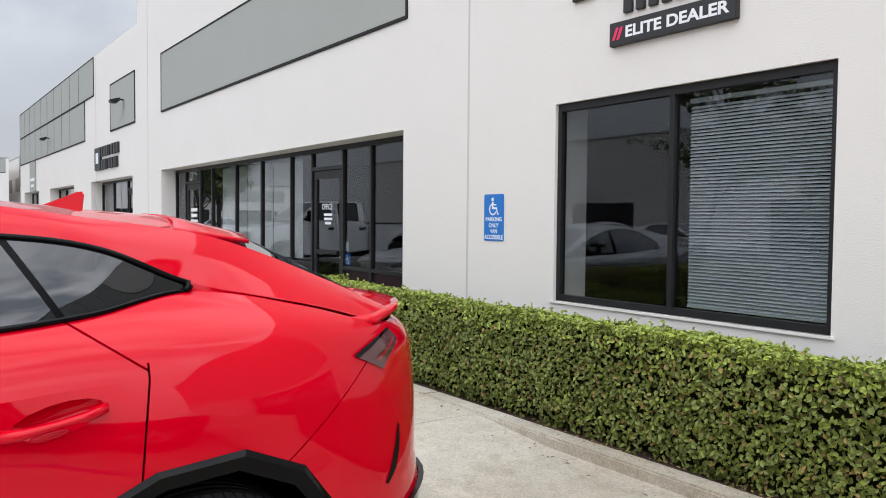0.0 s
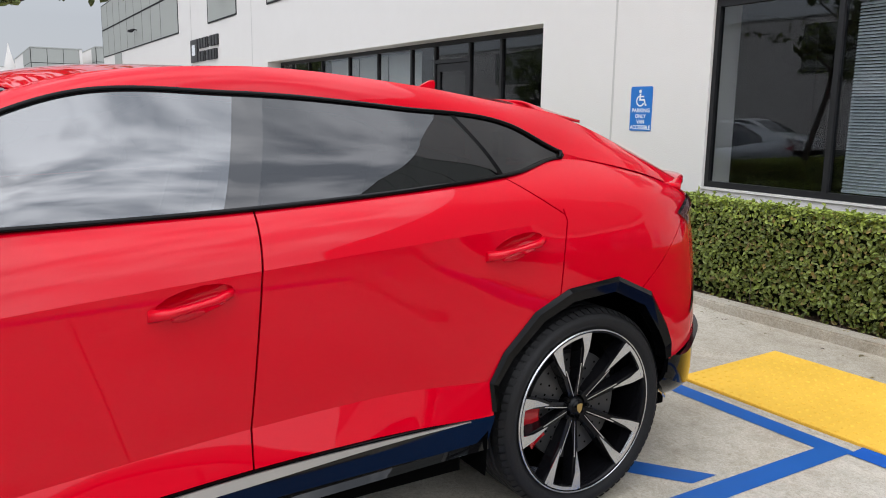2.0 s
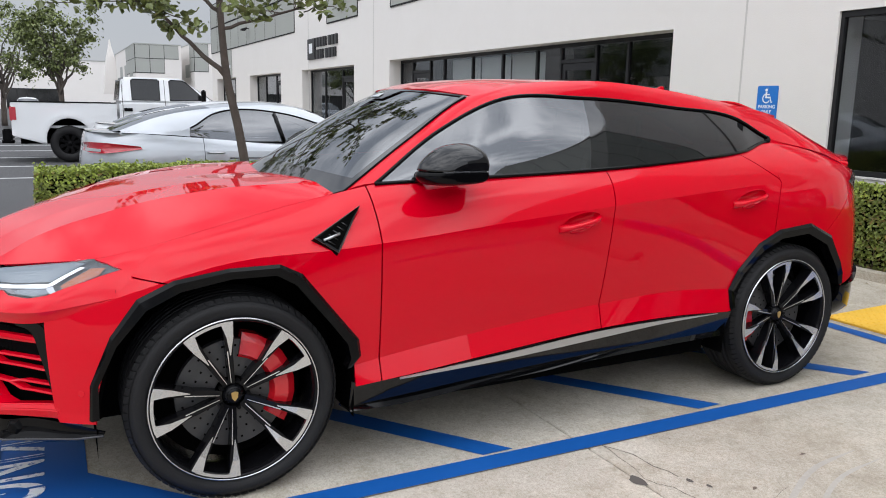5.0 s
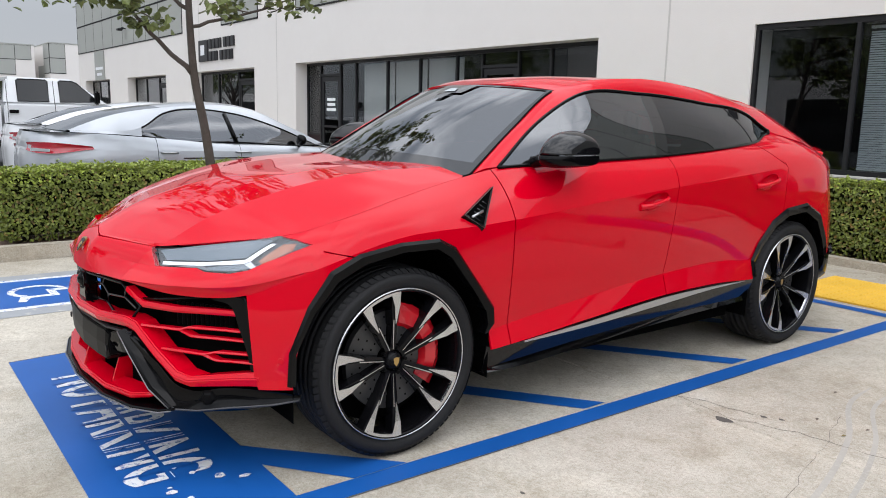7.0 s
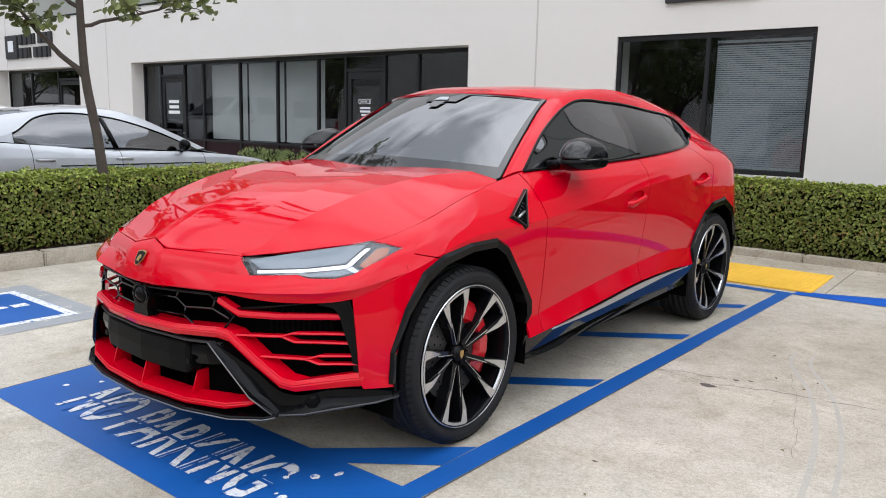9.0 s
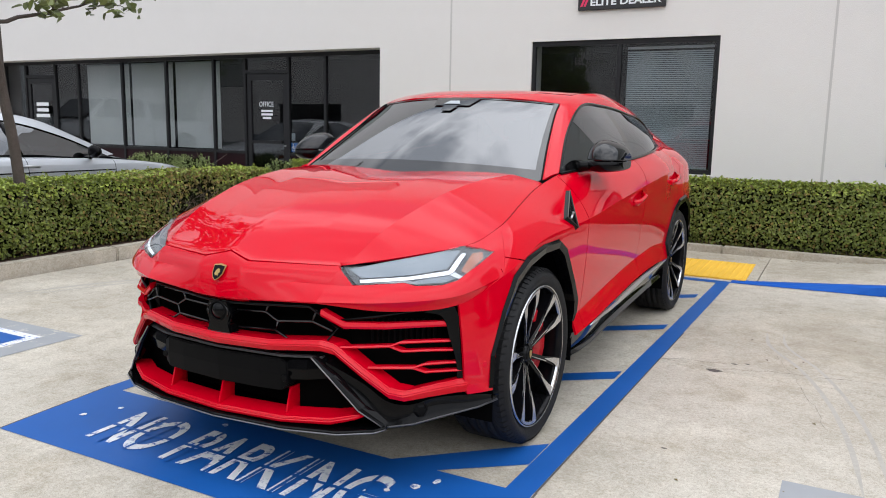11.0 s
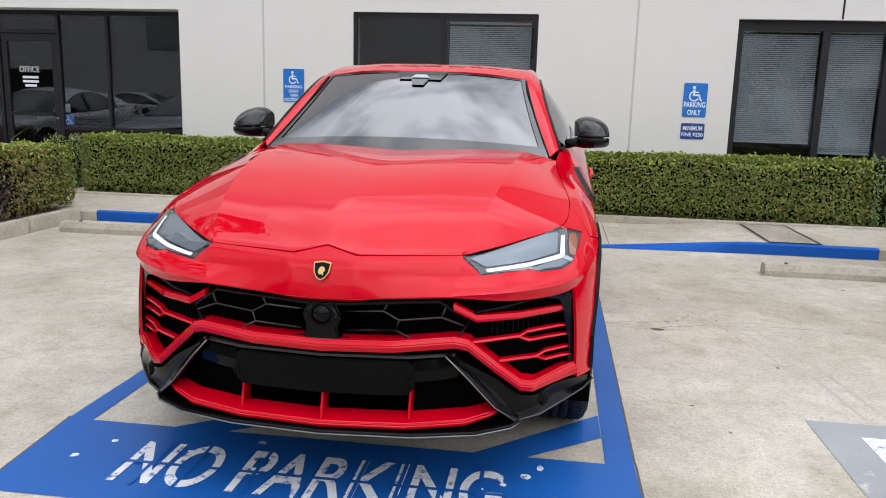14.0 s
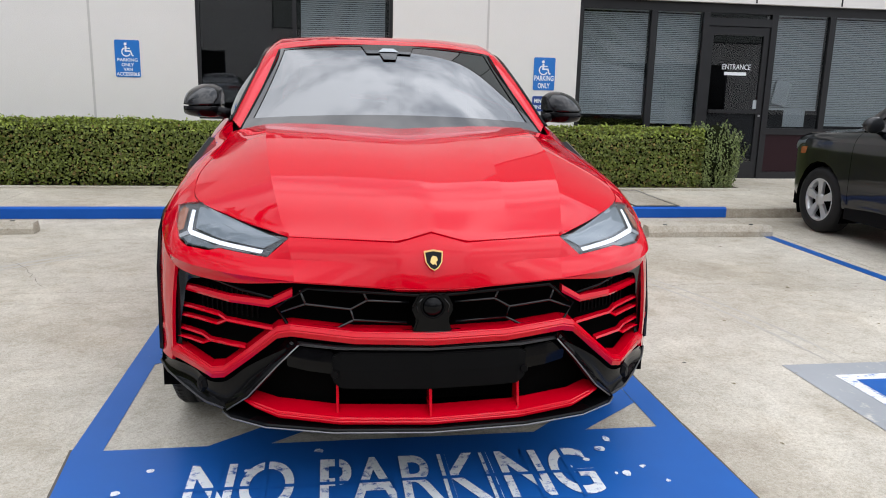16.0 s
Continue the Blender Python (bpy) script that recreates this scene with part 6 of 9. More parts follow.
def sport_wheel(y, sx, front):
    R, RR, H = .402, .327, .146
    w = part("wheel", tyre_mesh(R, RR, H), M["rubber"], SUV, "wide low-profile tyre on a black and machined alloy wheel")
    w.location = (sx * .825, y, .400)
    if sx < 0:
        w.rotation_euler = (0, 0, math.pi)
    tagged(part("tread", tread_mesh(R, H), M["rubber"], w), kind="stuff")
    # barrel and lip
    part("rim", lathe([(RR - .004, .128), (RR - .012, .136), (RR - .020, .128), (RR - .024, .10), (RR - .030, -.10), (RR - .006, -.125)], "x", 72), M["rim_black"], w, "", True)
    part("rim_edge", lathe([(RR - .003, .130), (RR - .0055, .136), (RR - .009, .136), (RR - .0115, .131)], "x", 72), M["machined"], w, "machined rim edge", True)
    spin = radians(19 if front else 16)
    for k in range(5):
        for sg in (-1, 1):
            ac = spin + radians(72 * k + 90)
            a_in, a_out = ac + sg * radians(12), ac + sg * radians(14.5)
            bm = bmesh.new()
            ring_bar(bm, a_in, a_in + sg * radians(2), .045, .16, .026, .024, .072, .100, 0, .045)
            ring_bar(bm, a_in + sg * radians(2), a_out, .158, RR - .010, .020, .050, .099, .128, 0, .055)
            spoke = part("spoke", bm, M["rim_black"], w)
            bm = bmesh.new()
            ring_bar(bm, a_in + sg * radians(2.6), a_out + sg * radians(.5), .170, .250, .0025, .026, .1060, .1242, 0, .004)
            ring_bar(bm, a_out + sg * radians(.5), a_out + sg * radians(-1.0), .250, RR - .013, .026, .048, .1242, .132, 0, .004)
            ring_bar(bm, a_in - sg * radians(3), a_in + sg * radians(-.5), .055, .19, .0022, .0045, .083, .1085, 0, .003)
            part("machined_face", bm, M["machined"], spoke, "machined spoke face")
    for k in range(5):
        ac = spin + radians(72 * k + 90)
        arc = bmesh.new()
        cols = [[arc.verts.new((x, r * math.cos(a), r * math.sin(a))) for r, x in ((RR - .030, .122), (RR - .027, .1312), (RR - .012, .1335))] for a in np.linspace(ac - radians(15), ac + radians(15), 13)]
        for p, q in zip(cols, cols[1:]):
            for i in range(2):
                arc.faces.new((p[i], p[i + 1], q[i + 1], q[i]))
        bmesh.ops.recalc_face_normals(arc, faces=arc.faces[:])
        part("machined_arc", arc, M["machined"], w, "machined arc between paired spokes")
    part("hub", lathe([(0, .086), (.028, .086), (.036, .078), (.044, .060), (.052, .02)], "x", 32), M["rim_black"], w, "", True)
    part("hub_cap", lathe([(0, .094), (.026, .093), (.030, .086)], "x", 24), M["black_gloss"], w, "", True)
    part("cap_badge", prism([(-.014, .016), (0, .020), (.014, .016), (.011, -.006), (0, -.02), (-.011, -.006)], .0015, lambda a, b, c: (.0935 + c, a, b)), M["gold"], w, "small gold badge")
    for k in range(5):
        a = spin + radians(72 * k + 54)
        bolt = part("wheel_bolt", lathe([(0, .080), (.008, .080), (.010, .06)], "x", 10), M["black_matt"], w)
        bolt.location = (0, .056 * math.cos(a), .056 * math.sin(a))
    disc = lathe([(.07, .045), (.215, .045), (.215, .012), (.07, .012)], "x", 60, True)
    disc_ob = part("brake_disc", disc, M["disc"], w, "drilled dark brake disc")
    bm = bmesh.new()
    for k in range(24):
        for j, r in enumerate((.11, .15, .19)):
            a = 2 * math.pi * (k + j * .33) / 24
            ring_bar(bm, a, a, r - .004, r + .004, .008, .008, .0456, .0456, 0, .001)
    tagged(part("disc_hole", bm, M["void"], disc_ob), kind="stuff")
    # caliper over the rearward (front axle) or forward (rear axle) side
    bm = bmesh.new()
    c0, span, r0, r1 = (radians(22), 58, .146, .246) if front else (radians(190), 26, .162, .240)
    n, reach = 9, .080 if front else .062
    ring = []
    for i in range(n):
        a = c0 + radians(-span + 2 * span * i / (n - 1))
        e = 1.0 - .25 * abs(2 * i / (n - 1) - 1) ** 3
        ring.append([bm.verts.new((x, r * math.cos(a), r * math.sin(a))) for r, x in ((r0, .050), (r0 + .015, reach * e), (r1 - .03, reach * e), (r1, .054), (r1, .0), (r0, .0))])
    for p, q in zip(ring, ring[1:]):
        for i in range(6):
            bm.faces.new((p[i], q[i], q[(i + 1) % 6], p[(i + 1) % 6]))
    bm.faces.new(ring[0])
    bm.faces.new(ring[-1][::-1])
    bmesh.ops.recalc_face_normals(bm, faces=bm.faces[:])
    if sx < 0:
        for v in bm.verts:
            v.co.y = -v.co.y
        bmesh.ops.reverse_faces(bm, faces=bm.faces[:])
    part("caliper", bm, M["caliper"], w, "red brake caliper")
    part("wheel_back", lathe([(0, -.05), (RR - .035, -.05), (RR - .035, -.04), (0, -.04)], "x", 40), M["void"], w)
    return w


for y, fr in ((0.0, True), (3.003, False)):
    for sx in (1, -1):
        sport_wheel(y, sx, fr)


# ---- handles, mirrors, fender vents ----
def handle(y0, y1, z0, z1, doors):
    for ob, sx in zip(doors, (1, -1)):
        zc = (z0 + z1) / 2
        n = 10
        bm = bmesh.new()
        rows = []
        for i in range(n + 1):
            t = i / n
            y, z = y0 + (y1 - y0) * t, z0 + (z1 - z0) * t
            x = side_x(y, z)
            out = .042 * min(1, math.sin(math.pi * (0.06 + .88 * t)) * 1.5)
            h = .019 - .009 * math.sin(math.pi * min(1, t * 1.15)) * (.4 + .6 * t) - .004 * t
            rows.append([bm.verts.new((sx * (x + dx), y, z + dz)) for dx, dz in ((out - .016, h), (out, h * .5), (out, -h * .5), (out - .016, -h), (out - .026, 0))])
        for a, b in zip(rows, rows[1:]):
            for i in range(5):
                bm.faces.new((a[i], b[i], b[(i + 1) % 5], a[(i + 1) % 5])).smooth = True
        bm.faces.new(rows[0])
        bm.faces.new(rows[-1][::-1])
        bmesh.ops.recalc_face_normals(bm, faces=bm.faces[:])
        grip = part("handle", bm, M["red"], ob)
        yt, zt = y0 + (y1 - y0) * .46, z0 + (z1 - z0) * .46 - .028
        tab = bmesh.new()
        bmesh.ops.create_uvsphere(tab, u_segments=14, v_segments=8, radius=1)
        for v in tab.verts:
            v.co = Vector((sx * (side_x(yt, zt) + .004 + v.co.x * .012), yt + v.co.y * .046, zt + v.co.z * .011 + v.co.y * .008))
        part("pull_tab", tab, M["red"], grip, "", True)
        yc = y0 + (y1 - y0) * .55
        cup = bmesh.new()
        rr = []
        for k in range(20):
            a = 2 * math.pi * k / 20
            yy = yc + .112 * math.cos(a)
            zz = z0 + (z1 - z0) * .55 + .008 + .043 * math.sin(a) + .176 * .112 * math.cos(a)
            rr.append(cup.verts.new((sx * (side_x(yy, zz) - .002), yy, zz)))
        c = cup.verts.new((sx * (side_x(yc, zc) - .040), yc, zc + .004))
        mid = []
        for k in range(20):
            mid.append(cup.verts.new(rr[k].co.lerp(c.co, .45) + Vector((-sx * .012, 0, 0))))
        for k in range(20):
            j = (k + 1) % 20
            cup.faces.new((rr[k], rr[j], mid[j], mid[k])).smooth = True
            cup.faces.new((mid[k], mid[j], c)).smooth = True
        bmesh.ops.recalc_face_normals(cup, faces=cup.faces[:])
        part("handle_cup", cup, M["red"], ob)


handle(1.43, 1.655, .980, 1.022, front_doors)
handle(2.505, 2.755, 1.045, 1.085, rear_doors)


def wing_mirror(sx):
    ob = part("wing_mirror", tube([(sx * .84, .80, 1.215), (sx * .90, .83, 1.228), (sx * .95, .86, 1.24)], .026, 10, .02), M["black_gloss"], SUV, "gloss black wing mirror")
    # cap above, darker shell below; sections from the inner end to the tip
    secs = [(.880, .83, .985, 1.335), (.915, .775, 1.00, 1.358), (.97, .735, 1.015, 1.362), (1.025, .752, 1.02, 1.345), (1.056, .79, 1.017, 1.322), (1.070, .85, 1.01, 1.292)]
    cap = [(.0, .0), (.06, .28), (.20, .60), (.42, .88), (.62, .98), (.80, 1.0), (.94, .90), (1.0, .66), (1.0, .0)]
    shell = [(.0, 1.0), (-.02, .62), (.04, .25), (.14, .0), (.88, .0), (.98, .25), (1.0, 1.0)]

    secs = [tuple(curve_at([Vector(q) for q in secs], k * 5 / 15)) for k in range(16)]

    def shell_mesh(profile, low, high):
        bm = bmesh.new()
        profile = [tuple(curve_at([Vector(q) for q in profile], k * (len(profile) - 1) / 24)) for k in range(25)]
        rows = [[bm.verts.new((sx * x, ya + (yb - ya) * p, low(zt) + (high(zt) - low(zt)) * q)) for p, q in profile] for x, ya, yb, zt in secs]
        n = len(profile)
        for a, b in zip(rows, rows[1:]):
            for k in range(n):
                bm.faces.new((a[k], a[(k + 1) % n], b[(k + 1) % n], b[k])).smooth = k < n - 1
        bm.faces.new(rows[0])
        bm.faces.new(rows[-1])
        bmesh.ops.recalc_face_normals(bm, faces=bm.faces[:])
        return bm
    part("housing", shell_mesh(cap, lambda z: 1.258, lambda z: z), M["mirror_black"], ob)
    part("lower_shell", shell_mesh(shell, lambda z: 1.198 + (1.364 - z) * .25, lambda z: 1.252), M["black_gloss"], ob)
    part("repeater", box(min(sx * .94, sx * 1.03), max(sx * .94, sx * 1.03), .756, .79, 1.250, 1.258), M["black_matt"], ob)
    part("mirror_glass", box(min(sx * .90, sx * 1.045), max(sx * .90, sx * 1.045), 1.0175, 1.0215, 1.218, 1.290, .001), principled("mirror_silver", (.9, .9, .9), .02, 1.0) if sx > 0 else bpy.data.materials["mirror_silver"], ob)
    return ob


wing_mirror(1)
wing_mirror(-1)


def fender_vent(sx):
    tip, a, b = (.528, 1.112), (.300, .994), (.396, .930)
    k0, k1, k2 = [Vector((side_x(*p, .93), *p)) for p in (tip, a, b)]
    nrm = (k1 - k0).cross(k2 - k0).normalized()
    nrm = nrm if nrm.x > 0 else -nrm

    def P(y, z, off):
        x = k0.x - (nrm.y * (y - k0.y) + nrm.z * (z - k0.z)) / nrm.x
        r = Vector((x, y, z)) + nrm * (off + .013)
        return Vector((r.x * sx, r.y, r.z))
    bm = bmesh.new()
    c = ((tip[0] + a[0] + b[0]) / 3, (tip[1] + a[1] + b[1]) / 3)
    o = [bm.verts.new(P(*p, -.016)) for p in (tip, a, b)]
    m = [bm.verts.new(P(p[0] * .9 + c[0] * .1, p[1] * .9 + c[1] * .1, .010)) for p in (tip, a, b)]
    i = [bm.verts.new(P(p[0] * .78 + c[0] * .22, p[1] * .78 + c[1] * .22, .006)) for p in (tip, a, b)]
    for k in range(3):
        j = (k + 1) % 3
        bm.faces.new((o[k], o[j], m[j], m[k]))
        bm.faces.new((m[k], m[j], i[j], i[k]))
    bmesh.ops.recalc_face_normals(bm, faces=bm.faces[:])
    ob = part("fender_vent", bm, M["black_gloss"], SUV, "black triangular fender vent")
    bm = bmesh.new()
    bm.faces.new([bm.verts.new(P(p[0] * .78 + c[0] * .22, p[1] * .78 + c[1] * .22, .005)) for p in (tip, a, b)])
    part("vent_mesh", bm, M["void"], ob)
    for k in range(5):
        t = .12 + k * .10
        p = Vector(a).lerp(Vector(tip), t)
        q = Vector(b).lerp(Vector(tip), t)
        pp, qq = p.lerp(q, .26), p.lerp(q, .74)
        part("vent_bar", tube([P(pp.x, pp.y, .005), P(qq.x, qq.y, .005)], .003, 5), M["grille_black"], ob)
    part("vent_rim", tube([P(p[0] * .92 + c[0] * .08, p[1] * .92 + c[1] * .08, .010) for p in (tip, a, b)], .0026, 5, closed=True), M["grey_rim"], ob)
    part("vent_blade", tube([P(.345, .985, .010), P(.415, 1.005, .010)], .006, 6), M["silver_trim"], ob, "satin silver blade")


fender_vent(1)
fender_vent(-1)

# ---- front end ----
# black boxes added behind the grille and mouth, for their inner shade
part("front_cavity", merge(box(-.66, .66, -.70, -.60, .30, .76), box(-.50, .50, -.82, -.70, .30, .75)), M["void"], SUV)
# hexagonal grille bars between the bumper beam and the nose


def bar(points, r, material, name, parent=SUV, label="", sides=6):
    return part(name, tube(points, r, sides), material, parent, label)


grille = part("grille_frame", tube([(-.50, -.905, .672), (-.40, -.945, .748), (0, -1.0, .728), (.40, -.945, .748), (.50, -.905, .672), (.46, -.93, .612), (.2, -.985, .604), (-.2, -.985, .604), (-.46, -.93, .612)], .008, 6, closed=True), M["black_gloss"], SUV, "black hexagonal front grille")


def grille_y(x):
    return -.982 + .26 * x * x


def hexline(pts):
    part("grille_bar", tube([(x, grille_y(x), z) for x, z in pts], .0048, 5), M["grille_black"], grille)


for sx in (1, -1):
    hexline([(sx * .075, .703), (sx * .21, .709), (sx * .263, .678), (sx * .407, .691), (sx * .485, .661)])
    hexline([(sx * .263, .678), (sx * .2525, .642), (sx * .08, .635)])
    hexline([(sx * .2525, .642), (sx * .304, .614), (sx * .46, .622)])
    hexline([(sx * .21, .709), (sx * .225, .742)])
    hexline([(sx * .407, .691), (sx * .425, .738)])
part("grille_backing", prism([(-.5, .60), (.5, .60), (.52, .68), (.40, .76), (-.40, .76), (-.52, .68)], .01, lambda a, b, c: (a, -.83 + c + .2 * a * a, b)), M["void"], grille)
cam_pod = part("radar_housing", prism([(-.070, .690), (-.046, .738), (.046, .738), (.070, .690), (.052, .648), (.066, .606), (-.066, .606), (-.052, .648)], .05, lambda a, b, c: (a, -1.008 + c, b), .006), M["black_gloss"], SUV, "black hexagonal radar and camera housing")
part("camera_lens", lathe([(0, -.018), (.012, -.016), (.022, -.010), (.030, -.004), (.034, .0)], "y", 24), M["black_gloss"], cam_pod, "", True).location = (0, -1.008, .695)
part("camera_collar", lathe([(.034, -.003), (.037, -.006), (.041, .0)], "y", 24), M["black_matt"], cam_pod, "", True).location = (0, -1.008, .695)
for sx in (1, -1):
    part("camera_bracket", tube([(sx * .036, -1.010, .722), (sx * .054, -1.010, .700), (sx * .048, -1.010, .676)], .0022, 5), M["grille_black"], cam_pod)
part("camera_foot_edge", tube([(-.062, -1.010, .609), (.062, -1.010, .609)], .002, 5), M["grey_edge"], cam_pod)


def beam(path, sect, name, material, label="", closed_ends=True, parent=SUV):
    """Sweeps a section of (out, up) pairs along a path of (x, y, z) in front of the car; out points forward."""
    bm = bmesh.new()
    rows = []
    for i, p in enumerate(path):
        rows.append([bm.verts.new((p[0], p[1] - o * (p[3] if len(p) > 3 else 1), p[2] + u * (p[4] if len(p) > 4 else 1))) for o, u in sect])
    n = len(sect)
    for a, b in zip(rows, rows[1:]):
        for i in range(n):
            bm.faces.new((a[i], b[i], b[(i + 1) % n], a[(i + 1) % n]))
    bm.faces.new(rows[0])
    bm.faces.new(rows[-1][::-1])
    bmesh.ops.recalc_face_normals(bm, faces=bm.faces[:])
    bmesh.ops.bevel(bm, geom=[e for e in bm.edges if not e.is_boundary and e.calc_face_angle(0) > .5], offset=.004, segments=2, affect="EDGES")
    return part(name, bm, material, parent, label)


# how the side inlets sweep back: x outwards, y
FIN_X, FIN_Y = (.42, .50, .60, .64, .70, .855, .90), (-.945, -.910, -.862, -.838, -.785, -.615, -.568)


def both(path):
    return [(-p[0], *p[1:]) for p in path[::-1] if p[0] > 1e-6] + list(path)


# red beam that runs across, down the corner and out to the side
BEAM = [(0, -1.022, .585), (.25, -1.005, .590), (.455, -.952, .603), (.50, -.930, .590), (.60, -.885, .500), (.685, -.838, .425), (.73, -.802, .410), (.80, -.712, .418, 1, 1.15), (.866, -.628, .424, 1, 1.3), (.899, -.596, .426, 1, 1.35)]
beam(both(BEAM), [(.0, .024), (.014, .008), (.004, -.017), (-.08, -.017), (-.08, .024)], "bumper_beam", M["red"], "red angular bumper beam")
# plate panel and lower mouth
beam(both([(0, -1.012, .478), (.20, -1.002, .480), (.295, -.992, .482), (.322, -.984, .484, 1, .70)]), [(.0, .060), (.004, .0), (.0, -.066), (-.05, -.066), (-.05, .060)], "plate_panel", M["black_matt"], "matt black plate panel")
for sx in (1, -1):
    wing = [(sx * .318, -.978, .492), (sx * .40, -.962, .500), (sx * .47, -.938, .510)]
    beam(wing[::sx], [(.0, .046), (.006, .010), (-.006, -.034), (-.05, -.034), (-.05, .046)], "panel_wing", M["black_gloss"], "gloss black wing beside the plate panel")
beam(both([(0, -1.018, .552), (.3, -.998, .555), (.46, -.95, .560)]), [(.0, .004), (.0, -.004), (-.03, -.004), (-.03, .004)], "panel_edge", M["grey_edge"])
for sx in (1, -1):
    s = part("parking_sensor", lathe([(0, -.004), (.012, -.004), (.014, 0)], "y", 14), M["black_matt"], SUV)
    s.location = (sx * .315, -.995, .468)
    blade = [(sx * .43, -.965, .565), (sx * .50, -.945, .49), (sx * .60, -.905, .37), (sx * .675, -.856, .305)]
    bm = bmesh.new()
    rows = []
    for (x, y, z), w in zip(blade, (.003, .007, .009, .006)):
        rows.append([bm.verts.new(p) for p in ((x - sx * w, y - .006, z - w * .5), (x, y - .016, z + w * .2), (x + sx * w, y - .004, z + w), (x + sx * .02, y + .06, z + .02))])
    for a, b in zip(rows, rows[1:]):
        for i in range(4):
            bm.faces.new((a[i], b[i], b[(i + 1) % 4], a[(i + 1) % 4]))
    bm.faces.new(rows[0])
    bm.faces.new(rows[-1][::-1])
    bmesh.ops.recalc_face_normals(bm, faces=bm.faces[:])
    bl = part("bumper_blade", bm, M["black_gloss"], SUV, "gloss black bumper blade with a bright edge")
    bar([(x, y - .016, z) for x, y, z in blade], .0026, M["blade_grey"], "blade_edge", bl)
    # black corner below the beam
    c0 = [(sx * .47, -.945, .545), (sx * .60, -.88, .462), (sx * .69, -.832, .390), (sx * .74, -.788, .378), (sx * .80, -.702, .390), (sx * .90, -.58, .385), (sx * .972, -.462, .365)]
    c1 = [(sx * .52, -.940, .470), (sx * .61, -.895, .375), (sx * .682, -.852, .300), (sx * .76, -.790, .306), (sx * .83, -.70, .320), (sx * .925, -.555, .332), (sx * .966, -.470, .345)]
    c2 = [(sx * .52, -.86, .470), (sx * .61, -.80, .36), (sx * .682, -.78, .285), (sx * .76, -.70, .285), (sx * .82, -.62, .292), (sx * .89, -.51, .312), (sx * .935, -.465, .330)]
    g = loft([c2, c1, c0] if sx > 0 else [c0, c1, c2], 0, 6, 5, 3, (0, -.008) if sx > 0 else (-.008, 0), (1,))
    bmesh.ops.recalc_face_normals(g, faces=g.faces[:])
    corner = part("corner_trim", g, M["black_gloss"], SUV, "gloss black lower bumper corner")
    fog = part("fog_lamp", lathe([(0, -.012), (.020, -.010), (.028, -.003), (.034, 0.006)], "y", 6), M["black_matt"], corner)
    fog.location, fog.rotation_euler = (sx * .772, -.752, .350), (0, 0, sx * .9)
    bar([c1[0], c1[1], c1[2], c1[3], c1[4], c1[5], c1[6]], .004, M["grey_edge"], "corner_edge", corner)
    # side cover in body colour between inlet and arch is part of the fender; black inlet surround
    inlet = [(sx * .50, -.905, .700), (sx * .62, -.835, .715), (sx * .79, -.690, .742), (sx * .842, -.630, .738), (sx * .868, -.600, .62), (sx * .882, -.585, .50), (sx * .868, -.600, .445)]
    bar(inlet[2:], .010, M["black_gloss"], "inlet_surround", SUV, "gloss black inlet surround", 5)
    rim = [Vector(p) + Vector((sx * .006, -.012, 0)) for p in inlet[2:]]
    wide = [Vector(p) + Vector((sx * d[0], d[1], d[2])) for p, d in zip(inlet[2:], ((-.024, -.034, -.014), (-.028, -.046, -.028), (-.030, -.050, .0), (-.024, -.040, .008), (-.012, -.016, .008)))]
    band = loft([rim, wide] if sx > 0 else [wide, rim], 0, 4, 5, 2)
    part("inlet_cheek", band, M["black_gloss"], SUV, "gloss black inlet surround", True)
    bar(inlet[:3], .006, M["black_gloss"], "inlet_surround", SUV, "", 5)
    # red fins of the side inlet
    def fin(path, h0, h1, nm="inlet_fin"):
        bm = bmesh.new()
        rows = []
        for (x, y, z), h in zip(path, np.linspace(h0, h1, len(path))):
            rows.append([bm.verts.new(p) for p in ((sx * x, y - .008, z + h), (sx * x, y - .014, z - h * .2), (sx * x, y - .008, z - h), (sx * x, y + .022, z - h), (sx * x, y + .022, z + h))])
        for a, b in zip(rows, rows[1:]):
            for i in range(5):
                bm.faces.new((a[i], b[i], b[(i + 1) % 5], a[(i + 1) % 5]))
        bm.faces.new(rows[0])
        bm.faces.new(rows[-1][::-1])
        bmesh.ops.recalc_face_normals(bm, faces=bm.faces[:])
        part(nm, bm, M["red"], SUV, "slim red inlet fin")
    def way(*xz):
        return [(x, float(np.interp(x, FIN_X, FIN_Y)), z) for x, z in xz]
    fin(way((.448, .730), (.526, .684), (.66, .682), (.76, .680), (.858, .676)), .013, .010)
    fin(way((.515, .599), (.674, .604), (.700, .616), (.78, .612), (.868, .606)), .0055, .0045)
    fin(way((.672, .604), (.708, .582), (.78, .577), (.872, .569)), .0050, .0045)
    fin(way((.608, .523), (.738, .513), (.768, .524), (.82, .522), (.880, .519)), .0055, .0045)
    fin(way((.736, .513), (.770, .492), (.82, .490), (.884, .486)), .0050, .0045)
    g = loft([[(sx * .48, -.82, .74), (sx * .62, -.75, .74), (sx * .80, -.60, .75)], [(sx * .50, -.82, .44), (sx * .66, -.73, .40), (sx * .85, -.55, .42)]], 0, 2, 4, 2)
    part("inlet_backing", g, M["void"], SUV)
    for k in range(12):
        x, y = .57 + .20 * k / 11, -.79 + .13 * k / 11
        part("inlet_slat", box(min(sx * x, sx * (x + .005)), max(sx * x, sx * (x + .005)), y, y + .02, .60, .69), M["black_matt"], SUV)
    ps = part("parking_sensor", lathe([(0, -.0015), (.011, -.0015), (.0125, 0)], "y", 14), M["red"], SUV)
